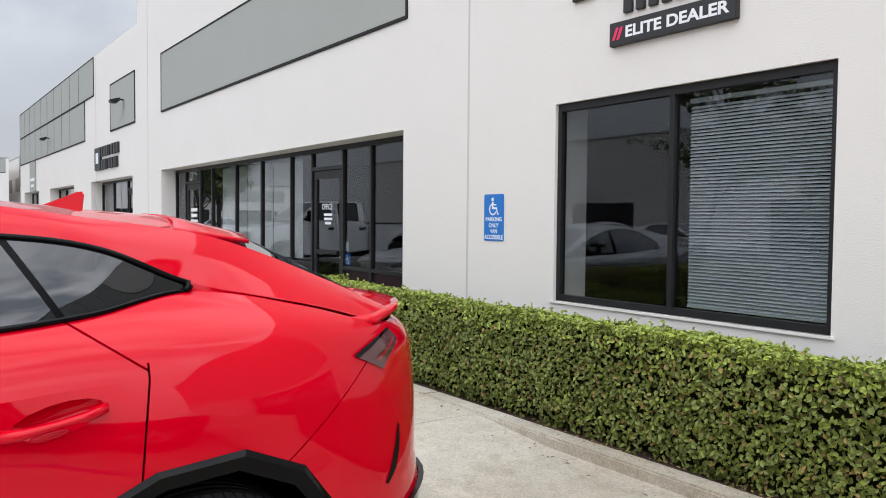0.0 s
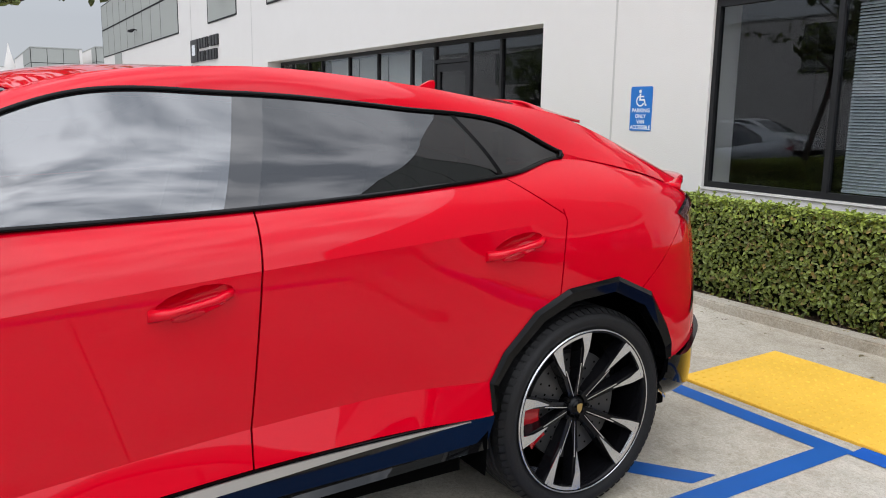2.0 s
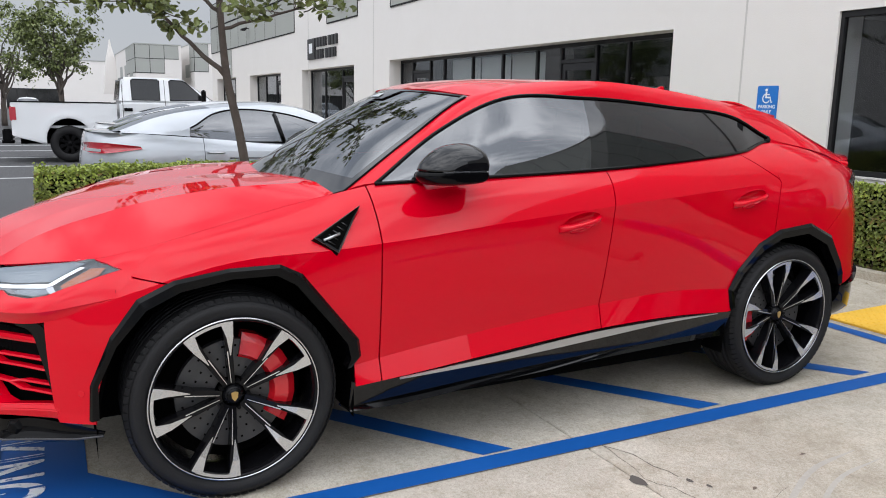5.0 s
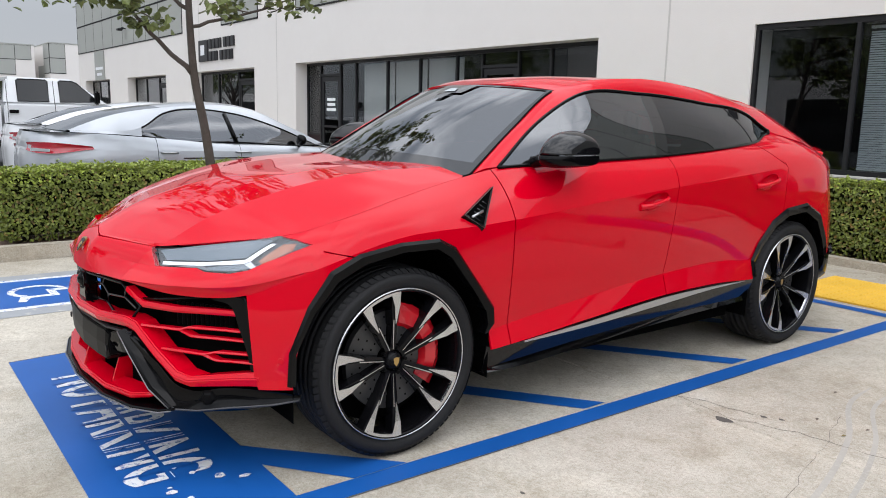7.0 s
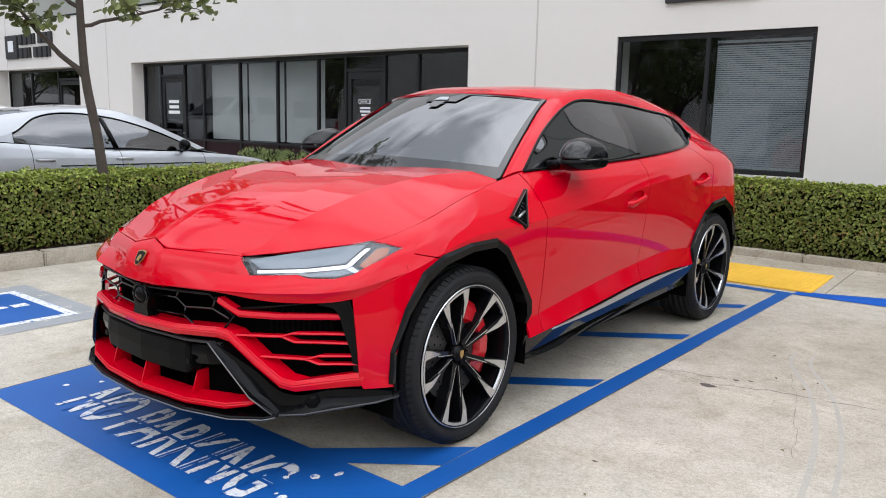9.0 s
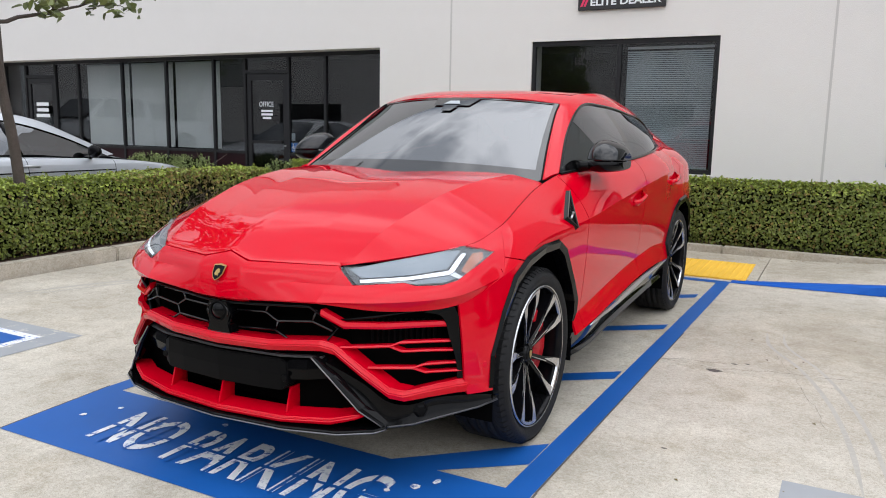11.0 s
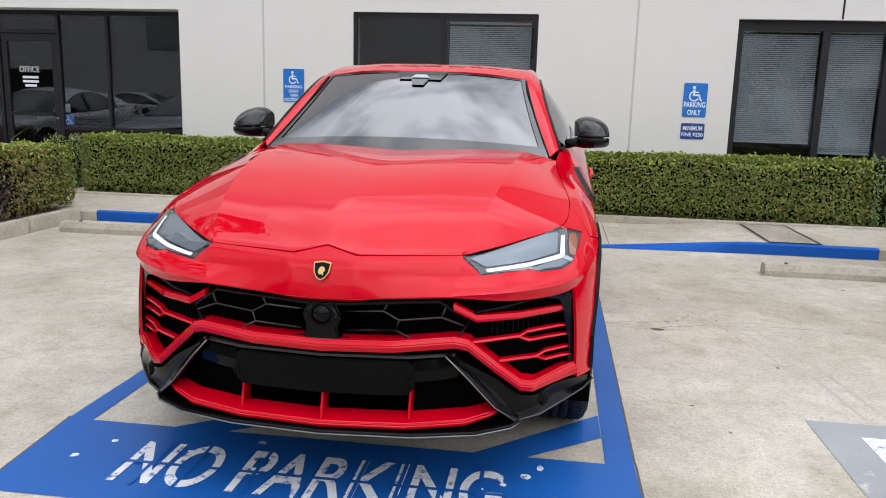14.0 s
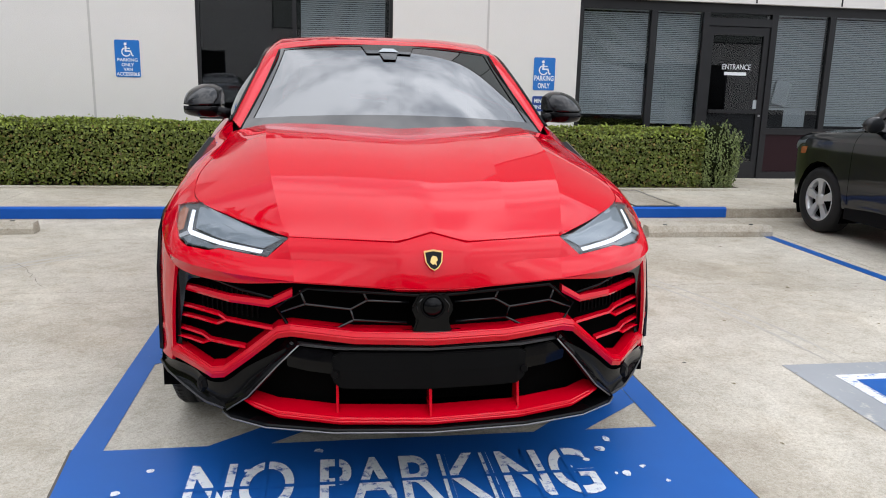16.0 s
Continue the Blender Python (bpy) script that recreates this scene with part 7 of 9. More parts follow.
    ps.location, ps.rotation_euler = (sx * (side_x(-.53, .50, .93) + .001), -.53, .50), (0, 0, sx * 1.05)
    # black sheet added behind plate panel and blade, standing in for shade
    dark_sheet = bmesh.new()
    dark_sheet.faces.new([dark_sheet.verts.new((sx * x, y, z)) for x, y, z in ((.30, -.90, .57), (.50, -.865, .55), (.66, -.80, .42), (.70, -.78, .30), (.30, -.90, .285))])
    part("mouth_duct", dark_sheet, M["void"], SUV)
# lower red lip with upright fins, and the splitter
LIP = [(0, -1.032, .314), (.30, -1.011, .318), (.50, -.966, .331), (.58, -.922, .346, 1, .8), (.622, -.894, .354, .4, .3)]
beam(both(LIP), [(-.085, .020), (-.004, .002), (.002, -.006), (-.004, -.022), (-.085, -.022)], "lower_lip", M["red"], "red lower bumper lip")
for x in (-.306, 0, .306):
    y0 = -1.022 + .42 * x * x
    part("lip_fin", prism([(y0 + .004, .305), (y0 + .004, .322), (y0 + .034, .420), (y0 + .09, .420), (y0 + .09, .305)], .009, lambda a, b, c: (x - .0045 + c, a, b), .0012), M["red"], SUV)
SPL = [(0, -1.048, .284), (.32, -1.026, .286), (.54, -.972, .290), (.66, -.903, .297), (.69, -.862, .303)]
beam(both(SPL), [(.0, .004), (.003, .0), (.0, -.006), (-.25, -.010), (-.25, .006)], "splitter", M["black_gloss"], "gloss black front splitter")
bar(both([(x, y - .004, z - .006) for x, y, z in SPL]), .0026, M["blade_grey"], "splitter_edge")

# badge on the nose
SHIELD = [(-.031, .025), (0, .030), (.031, .025), (.027, -.006), (.015, -.023), (0, -.031), (-.015, -.023), (-.027, -.006)]


def shield(k, d, out):
    return prism([(a * k, b * k) for a, b in SHIELD], d, lambda a, b, c: (a, -.998 - c - out + b * .62, .848 + b), .001 if d > .002 else 0)


badge = part("nose_badge", shield(1.0, .006, 0), M["gold"], SUV, "small gold and black shield badge")
part("badge_field", shield(.86, .001, .0062), M["black_gloss"], badge)
part("badge_figure", prism([(-.012, -.006), (-.009, .006), (-.002, .013), (.009, .010), (.013, .0), (.007, -.004), (.008, -.016), (.002, -.010), (-.004, -.013)], .001, lambda a, b, c: (a, -1.0055 - c + b * .62, .848 + b)), M["gold"], badge)


# headlamps
NOSE_BM = nose_shell()
NOSE = BVHTree.FromBMesh(NOSE_BM)
NOSE_BM.free()


def nose_y(x, z):
    hit = NOSE.ray_cast(Vector((x, -2.0, z)), Vector((0, 1, 0)), 3.0)
    return hit[0].y if hit[0] else NOSE.find_nearest(Vector((x, -.5, z)))[0].y


def on_nose(poly, off, sx, fine=6):
    """A sheet over the nose that fills an outline in (x, z), fanned from its middle."""
    cx, cz = sum(p[0] for p in poly) / len(poly), sum(p[1] for p in poly) / len(poly)
    edge = []
    for (a, b), (c, d) in zip(poly, poly[1:] + poly[:1]):
        edge += [(a + (c - a) * k / fine, b + (d - b) * k / fine) for k in range(fine)]
    bm = bmesh.new()
    rings = []
    for r in (1.0, .75, .5, .25):
        rings.append([bm.verts.new((sx * x, nose_y(x, z) - off, z)) for x, z in [(cx + (x - cx) * r, cz + (z - cz) * r) for x, z in edge]])
    n = len(edge)
    for a, b in zip(rings, rings[1:]):
        for i in range(n):
            bm.faces.new((a[i], a[(i + 1) % n], b[(i + 1) % n], b[i])).smooth = True
    bm.faces.new(rings[-1])
    bmesh.ops.recalc_face_normals(bm, faces=bm.faces[:])
    if sum(f.normal.y for f in bm.faces) > 0:
        bmesh.ops.reverse_faces(bm, faces=bm.faces[:])
    return bm


def shrink(poly, k):
    cx, cz = sum(p[0] for p in poly) / len(poly), sum(p[1] for p in poly) / len(poly)
    return [(cx + (x - cx) * k, cz + (z - cz) * k) for x, z in poly]


for sx in (1, -1):
    lamp = part("headlamp", on_nose(shrink(LAMP, 1.0), -.024, sx), M["lamp_dark"], SUV, "slim angular headlamp with a white light strip")
    part("lamp_reflector", on_nose([(.488, .880), (.545, .850), (.70, .861), (.795, .878), (.796, .933), (.775, .942)], -.016, sx), M["lamp_grey"], lamp)
    part("lamp_step", on_nose([(.715, .840), (.742, .833), (.810, .835), (.842, .848), (.812, .857), (.76, .850)], -.014, sx, 4), M["lamp_grey"], lamp)
    # a bright V: a long foot and a rising outer arm
    part("light_strip", on_nose([(.545, .846), (.552, .836), (.70, .846), (.812, .860), (.806, .873), (.70, .857)], -.006, sx, 4), M["drl"], lamp, "white light strip")
    part("light_strip", on_nose([(.806, .873), (.812, .860), (.824, .870), (.822, .926), (.808, .926)], -.006, sx, 4), M["drl"], lamp, "white light strip")
    part("lamp_chrome", on_nose([(.814, .860), (.850, .846), (.856, .853), (.826, .868)], -.008, sx, 4), M["silver_trim"], lamp)
    part("lamp_chrome", on_nose([(.58, .834), (.692, .841), (.734, .831), (.745, .834), (.70, .845)], -.008, sx, 4), M["blade_grey"], lamp)
    part("amber_reflector", on_nose([(.842, .870), (.864, .860), (.878, .905), (.862, .928), (.838, .925)], -.010, sx, 4), M["amber"], lamp, "amber side reflector")
    cover = part("lamp_cover", on_nose(shrink(LAMP, .997), .002, sx), M["lens"], lamp, "clear lens")
    cover.visible_shadow = False

# cabin, dim behind the tinted glass
part("cabin_trim", merge(box(-.80, .80, .55, 3.1, .60, .66), box(-.78, .78, .50, .90, .90, 1.06, .03)), M["seat"], SUV)
for sx in (1, -1):
    for y in (1.35, 2.35):
        part("car_seat", merge(box(sx * .38 - .25, sx * .38 + .25, y - .1, y + .42, .66, .86, .04), prism([(y + .36, .8), (y + .52, .8), (y + .62, 1.30), (y + .52, 1.32)], .46, lambda a, b, c: (sx * .38 - .23 + c, a, b), .03), box(sx * .38 - .13, sx * .38 + .13, y + .52, y + .62, 1.31, 1.47, .03)), M["seat"], SUV)
wheel_ring = [(.38 + .18 * math.cos(a), .92 + .07 * math.sin(a), 1.03 + .165 * math.sin(a)) for a in np.linspace(0, 2 * math.pi, 24, False)]
part("steering_wheel", tube(wheel_ring, .015, 8, closed=True), M["seat"], SUV)


# ---- other vehicles ----
def plain_wheel(parent, R, half, x, y, spokes, rim_mat, rim_r=None):
    rr = rim_r or R * .66
    sg = 1 if x > 0 else -1
    prof = [(rr - .01, -half * .8), (rr + .01, -half * .95), (rr + (R - rr) * .5, -half), (R - .02, -half * .92), (R, -half * .65), (R, half * .65), (R - .02, half * .92), (rr + (R - rr) * .5, half), (rr + .01, half * .95), (rr - .01, half * .8)]
    w = part("wheel", lathe(prof, "x", 44), M["rubber"], parent, "", True)
    w.location = (x, y, R)
    if sg < 0:
        w.rotation_euler = (0, 0, math.pi)
    part("rim", lathe([(rr, half * .82), (rr - .012, half * .9), (rr - .03, half * .7), (rr - .035, -half * .6)], "x", 40), rim_mat, w, "", True)
    bm = bmesh.new()
    for k in range(spokes):
        a = 2 * math.pi * k / spokes + .3
        ring_bar(bm, a - .05, a - .09, .05, rr - .015, .045, .05, half * .78, half * .86, 0, .03)
        ring_bar(bm, a + .05, a + .09, .05, rr - .015, .045, .05, half * .78, half * .86, 0, .03)
    part("spoke", bm, rim_mat, w)
    part("hub", lathe([(0, half * .86), (.05, half * .84), (.07, half * .7)], "x", 20), rim_mat, w, "", True)
    part("wheel_back", lathe([(0, half * .3), (rr - .03, half * .3)], "x", 30), M["void"], w)
    return w


def road_car(name, label, category, paint, d, group=""):
    """A parked car from its main dimensions: nose at -front, wheels at 0 and base, tail at base + rear."""
    ob = thing(name, label, category, group)
    F, B, R, w = d["front"], d["base"], d["rear"], d["half"]
    T = B + R
    belt, sh, hood0, cowl, roof0, roof1, deck, tail = d["belt"], d["shoulder"], d["hood_nose"], d["cowl"], d["roof_front"], d["roof_rear"], d["deck"], d["tail_z"]
    st = [(0, -F), (.50, -F + .04), (.82, -F + .20), (.965, -F + .52), (1, 0), (1, .35 * B), (1, .68 * B), (1, B), (.965, T - .50), (.84, T - .20), (.52, T - .04), (0, T)]

    def zy(pts, y):
        for (a, za), (b, zb) in zip(pts, pts[1:]):
            if y <= b:
                t = max(0, (y - a) / (b - a))
                return za + (zb - za) * t
        return pts[-1][1]
    hood_line = [(-F, hood0), (-F + .35, hood0 + .10), (cowl[0], belt[0]), (B * .6, (belt[0] + belt[1]) / 2), (roof1[0] - .1, belt[1] - .004), (roof1[0] + d.get("quarter", .55), belt[1] + d.get("kick", .06) - .008), (deck[0], deck[1] - .012), (T, tail)]
    low = [(w * a * (.97 if 0 < i < 11 else 1), y + (.05 if i == 0 else -.05 if i == 11 else 0), .30 if 2 < i < 9 else .36) for i, (a, y) in enumerate(st)]
    hem = [(w * a * .985, y, d["hem"] if 2 < i < 9 else d["hem"] + .08) for i, (a, y) in enumerate(st)]
    mid = [(w * a, y - (.02 if i < 2 else -.02 if i > 9 else 0), sh - .13 + .04 * (y > B)) for i, (a, y) in enumerate(st)]
    top = [(w * a * .985, y + (.01 if i < 2 else -.01 if i > 9 else 0), min(sh + .02 + .05 * max(0, y) / B, zy(hood_line, y) - .03)) for i, (a, y) in enumerate(st)]
    edge = [(w * a * (.90 if 3 < i < 9 else .91), y + (.06 if i < 3 else -.05 if i > 8 else 0), zy(hood_line, y)) for i, (a, y) in enumerate(st)]
    ra = d["tyre"] + .055
    cz = d["tyre"]

    def arch(y):
        return [(y + ra * math.cos(a), cz + ra * math.sin(a)) for a in np.linspace(-.5, math.pi + .5, 14)]

    def shell():
        bm = loft([low, hem, mid, top, edge], 0, 11, 7, 4, (0, .004, .006, .012), (3,))
        for y in (0, B):
            hole(bm, arch(y), also=lambda c: abs(c.x) > .4)
        for y in d["seams"]:
            slit(bm, (y, d["hem"]), (y + .02, 1.5), .007, also=lambda c: c.z < zy(hood_line, c.y) + .01 and c.z > d["hem"])
        return bm
    body = shell()
    mirrored(body)
    part("body", body, paint, ob, "", True)
    dark = loft([low, hem, mid, top, edge], 0, 11, 4, 3)
    for y in (0, B):
        hole(dark, arch(y), also=lambda c: abs(c.x) > .4)
    for v in dark.verts:
        v.co.x *= .97
        v.co.y = (v.co.y - T / 2 + F / 2) * .985 + T / 2 - F / 2
    mirrored(dark)
    part("inner_shell", dark, M["void"], ob)
    part("underbody", box(-w * .8, w * .8, -F + .2, T - .2, .20, .34), M["void"], ob)
    for x0, x1 in ((-w * .985, -w * .9), (w * .9, w * .985)):
        part("side_skirt", box(x0, x1, .42, B - .42, .21, d["hem"]), M["black_matt"] if d.get("dark_skirt") else paint, ob)
    # bonnet and boot
    hg = [[(0, -F + .06, hood0 + .02), (0, -F + .4, hood0 + .13), (0, cowl[0] * .5 - F * .2, (hood0 + cowl[1]) / 2 + .07), (0, cowl[0] - .12, cowl[1] + .01)],
          [(w * .55, -F + .08, hood0 + .015), (w * .55, -F + .4, hood0 + .125), (w * .56, cowl[0] * .5 - F * .2, (hood0 + cowl[1]) / 2 + .06), (w * .56, cowl[0] - .02, cowl[1])],
          [(w * .88, -F + .30, hood0 + .055), (w * .905, -F + .5, zy(hood_line, -F + .5)), (w * .90, cowl[0] * .5 - F * .2, zy(hood_line, cowl[0] * .5 - F * .2)), (w * .885, cowl[0] + .04, belt[0] + .005)]]
    bon = loft(hg, 0, 3, 8, 5, smooth_across=True)
    part("bonnet", mirrored(bon), paint, ob, "", True)
    dk = [[(0, deck[0], deck[1]), (0, T - .06, tail + .02)], [(w * .60, deck[0], deck[1] - .005), (w * .60, T - .09, tail + .015)], [(w * .905, deck[0] - .03, deck[1] - .015), (w * .86, T - .22, tail + .01)]]
    bt = loft(dk, 0, 1, 8, 4, smooth_across=True)
    part("boot_lid", mirrored(bt), M["black_matt"] if d.get("open_bed") else paint, ob, "", True)
    # greenhouse
    yc, zc = cowl
    q = d.get("quarter", .55)
    g0 = [(w * .885, yc + .10, belt[0] + .01), (w * .905, yc + .55, belt[0] + .012), (w * .905, (yc + roof1[0]) / 2, (belt[0] + belt[1]) / 2 + .01), (w * .89, roof1[0] - .1, belt[1]), (w * .885, roof1[0] + q, belt[1] + d.get("kick", .06)), (w * .90, deck[0] - .02, deck[1] - .008)]
    sq = d.get("square")
    g1 = [(w * .875, yc + .11, belt[0] + .02), (w * .78, (yc + roof0[0]) / 2 + .22, (belt[0] + roof0[1]) / 2 + .02), (w * .66, roof0[0] + .32, roof0[1] - .055), (w * .67, roof1[0] - (.02 if d.get("flow") else .18), roof1[1] - (.085 if d.get("flow") else .055)), (w * .68, roof1[0] + q - .02, roof1[1] - .06) if sq else (w * .83, roof1[0] + q - .01, belt[1] + d.get("kick", .06) + (.10 if d.get("flow") else .02)), (w * .83, deck[0] - .04, deck[1] + .005)]
    g2 = [(w * .845, yc - .02, zc), (w * .74, (yc + roof0[0]) / 2, (zc + roof0[1]) / 2), (w * .60, roof0[0], roof0[1] - .02), (w * .59, roof1[0], roof1[1] - .02), (w * .68, (roof1[0] + deck[0]) / 2 + .08, (roof1[1] + deck[1]) / 2 + .02), (w * .76, deck[0], deck[1] + .002)]
    g3 = [(w * .5, yc - .12, zc), (w * .45, (yc + roof0[0]) / 2 - .06, (zc + roof0[1]) / 2 + .02), (w * .36, roof0[0] - .05, roof0[1]), (w * .36, roof1[0] + .03, roof1[1]), (w * .42, (roof1[0] + deck[0]) / 2 + .1, (roof1[1] + deck[1]) / 2 + .035), (w * .46, deck[0] + .04, deck[1] + .004)]
    g4 = [(0, yc - .16, zc), (0, (yc + roof0[0]) / 2 - .08, (zc + roof0[1]) / 2 + .025), (0, roof0[0] - .07, roof0[1] + .01), (0, roof1[0] + .05, roof1[1] + .01), (0, (roof1[0] + deck[0]) / 2 + .11, (roof1[1] + deck[1]) / 2 + .04), (0, deck[0] + .05, deck[1] + .005)]
    part("pillar_frame", mirrored(loft([g1, g2], 0, 5, 8, 3, (.01,))), paint, ob, "", True)
    on_both("rear_pillar", loft([g0, g1], 4, 5, 6, 2), paint, ob, "", True, 0)
    part("roof_panel", mirrored(loft([g2, g3, g4], 2, 3, 10, 4, smooth_across=True)), M["black_gloss"] if d.get("dark_roof") else paint, ob, "", True)
    part("windscreen", mirrored(loft([g2, g3, g4], 0, 2, 8, 4, smooth_across=True)), M["car_glass"], ob, "", True)
    part("rear_window", mirrored(loft([g2, g3, g4], 3, 5, 8, 4, smooth_across=True)), M["car_glass"], ob, "", True)
    gl = loft([g0, g1], .03, 4, 10, 4, (.012,))
    on_both("side_window", gl, M["car_glass"], ob, "", True, 0)
    for sx in (1, -1):
        for g in (g0, g1):
            pts = [Vector((p.x * sx * 1.004, p.y, p.z)) for p in edge_line(g, 0, 4, 40, (0, 0, 0))]
            part("window_seal", tube(pts, .010, 5), M["black_gloss"], ob)
        for y in d["posts"]:
            a = Vector((sx * w * .912, y, zy([(p[1], p[2]) for p in g0], y)))
            b = Vector((sx * w * .668, y + .07, roof0[1] - .06))
            part("window_post", tube([a, a.lerp(b, .5) + Vector((sx * .014, 0, 0)), b], .026, 6), M["black_gloss"], ob)
        # mirror, handles, lamps
        my = yc + .36
        mir = part("wing_mirror", tube([(sx * w * .90, my, belt[0] + .0), (sx * w * 1.0, my + .03, belt[0] + .03)], .022, 8), M["black_matt"], ob)
        bm = bmesh.new()
        bmesh.ops.create_uvsphere(bm, u_segments=14, v_segments=9, radius=1)
        for v in bm.verts:
            v.co = Vector((sx * (w * 1.055 + v.co.x * .10), my + .05 + (v.co.y * .085 if v.co.y < 0 else v.co.y * .03), belt[0] + .085 + v.co.z * .075))
        part("housing", bm, M["black_gloss"] if d.get("black_mirror") else paint, mir, "", True)
        for hy in d["handles"]:
            part("door_handle", tube([(sx * (w * .992), hy, sh + .035), (sx * (w * .992 + .032), hy + .03, sh + .04), (sx * (w * .992 + .032), hy + .17, sh + .045), (sx * (w * .992), hy + .20, sh + .045)], .012, 6), M["silver_trim"] if d.get("chrome") else paint, ob)
        if d.get("chrome"):
            part("side_moulding", tube([(sx * w * 1.003, y, sh - .035 + .012 * y / B) for y in np.linspace(.52, B - .46, 14)], .007, 6), M["black_gloss"], ob)
        lampz = (min(z for _, _, z in top[:3]) + hood0) / 2
        on = loft([[(sx * w * .50, -F + .03, hood0 - .10), (sx * w * .83, -F + .19, hood0 - .07), (sx * w * .955, -F + .50, hood0 + .0)], [(sx * w * .52, -F + .045, hood0 - .005), (sx * w * .83, -F + .235, hood0 + .035), (sx * w * .945, -F + .55, hood0 + .07)]], 0, 2, 5, 3, (.014 * sx,))
        part("headlamp", on, M["lamp_grey"], ob, "clear headlamp", True)
        part("side_marker", loft([[(sx * w * .955, -F + .44, hood0 - .10), (sx * w * .985, -F + .56, hood0 - .09)], [(sx * w * .955, -F + .44, hood0 - .03), (sx * w * .98, -F + .58, hood0 - .02)]], 0, 1, 3, 2), M["amber"], ob)
        tz = d["tail_lamp"]
        tl = loft([[(sx * (w * .42), T - .01, tz[0] + .02), (sx * w * .70, T - .085, tz[0]), (sx * w * .89, T - .20, tz[0]), (sx * w * 1.002, T - tz[2], tz[0] + .05)], [(sx * (w * .42), T - .02, tz[1] - .01), (sx * w * .70, T - .10, tz[1]), (sx * w * .88, T - .215, tz[1]), (sx * w * .99, T - tz[2] + .02, tz[0] + .08)]], 0, 3, 6, 3, (.016 * sx,))
        part("tail_lamp", tl, M["tail_bright"], ob, "red tail lamp", True)
        part("lamp_insert", loft([[(sx * (w * .60), T - .03, tz[0] + .02), (sx * w * .90, T - .18, tz[0] + .02)], [(sx * (w * .60), T - .03, tz[0] + .055), (sx * w * .90, T - .18, tz[0] + .05)]], 0, 1, 4, 2), M["paper"], ob)
    rim = d.get("rim", M["alloy"])
    for y in (0, B):
        for sx in (1, -1):
            plain_wheel(ob, d["tyre"], .11, sx * (w - .12), y, d.get("spokes", 5), rim, d.get("rim_r"))
            pts = arch(y)
            lin = bmesh.new()
            a = [lin.verts.new((sx * (w - .03), p, q)) for p, q in pts]
            b = [lin.verts.new((sx * (w - .36), p, q)) for p, q in pts]
            for i in range(len(pts) - 1):
                lin.faces.new((a[i], a[i + 1], b[i + 1], b[i]))
            lin.faces.new(b)
            part("arch_liner", lin, M["void"], ob)
    part("rear_bumper", mirrored(loft([[(w * .93, T - .38, .42), (w * .84, T - .16, .42), (w * .5, T + .01, .42), (0, T + .04, .42)], [(w * .90, T - .38, .26), (w * .8, T - .2, .26), (w * .5, T - .05, .26), (0, T - .02, .26)]], 0, 3, 5, 3)), M["black_matt"], ob, "", True)
    return ob


M["far_glass"] = varied(principled("far_glazing", (.012, .013, .014), .08), .7, .3)
M["tail_bright"] = principled("tail_lamp_bright", (.42, .015, .03), .2, coat=1.0)
SEDAN = dict(front=.93, base=2.82, rear=1.15, half=.92, hem=.30, shoulder=.86, belt=(.965, 1.04), hood_nose=.72, cowl=(.44, 1.0), roof_front=(1.28, 1.425), roof_rear=(2.50, 1.445), deck=(3.60, 1.145), tail_z=1.125,
             tyre=.335, seams=(.50, 1.62, 2.64), posts=(1.66,), handles=(1.50, 2.42), tail_lamp=(.90, 1.02, .62), chrome=True, quarter=.30, kick=.050, black_mirror=True, flow=True)
sedan = road_car("sedan", "silver-blue four-door saloon car parked beside the hedge", "car", M["silver_paint"], SEDAN)
sedan.matrix_basis = pose(-6.70, 3.74, 0, 0, 0, 180)
W_SEDAN = dict(SEDAN, dark_roof=False)
sedan_2 = road_car("sedan", "white four-door saloon car parked beyond the silver one", "car", M["white_car"], W_SEDAN)
sedan_2.matrix_basis = pose(-10.1, 4.05, 0, 0, 0, 180)
SPLASH = dict(front=.85, base=2.55, rear=.74, half=.89, hem=.34, shoulder=.90, belt=(1.03, 1.12), hood_nose=.86, cowl=(.35, 1.10), roof_front=(1.02, 1.60), roof_rear=(2.75, 1.60), deck=(3.15, 1.12), tail_z=1.06,
              tyre=.33, seams=(.45, 1.50, 2.35), posts=(1.42,), handles=(1.18, 2.1), tail_lamp=(.95, 1.25, .2), quarter=.2, kick=.1, dark_skirt=True, black_mirror=False)
black_car = road_car("hatchback", "glossy black boxy hatchback parked nose to the kerb", "car", M["black_car"], SPLASH)
black_car.matrix_basis = pose(5.42, 3.68, 0, 0, 0, 180)


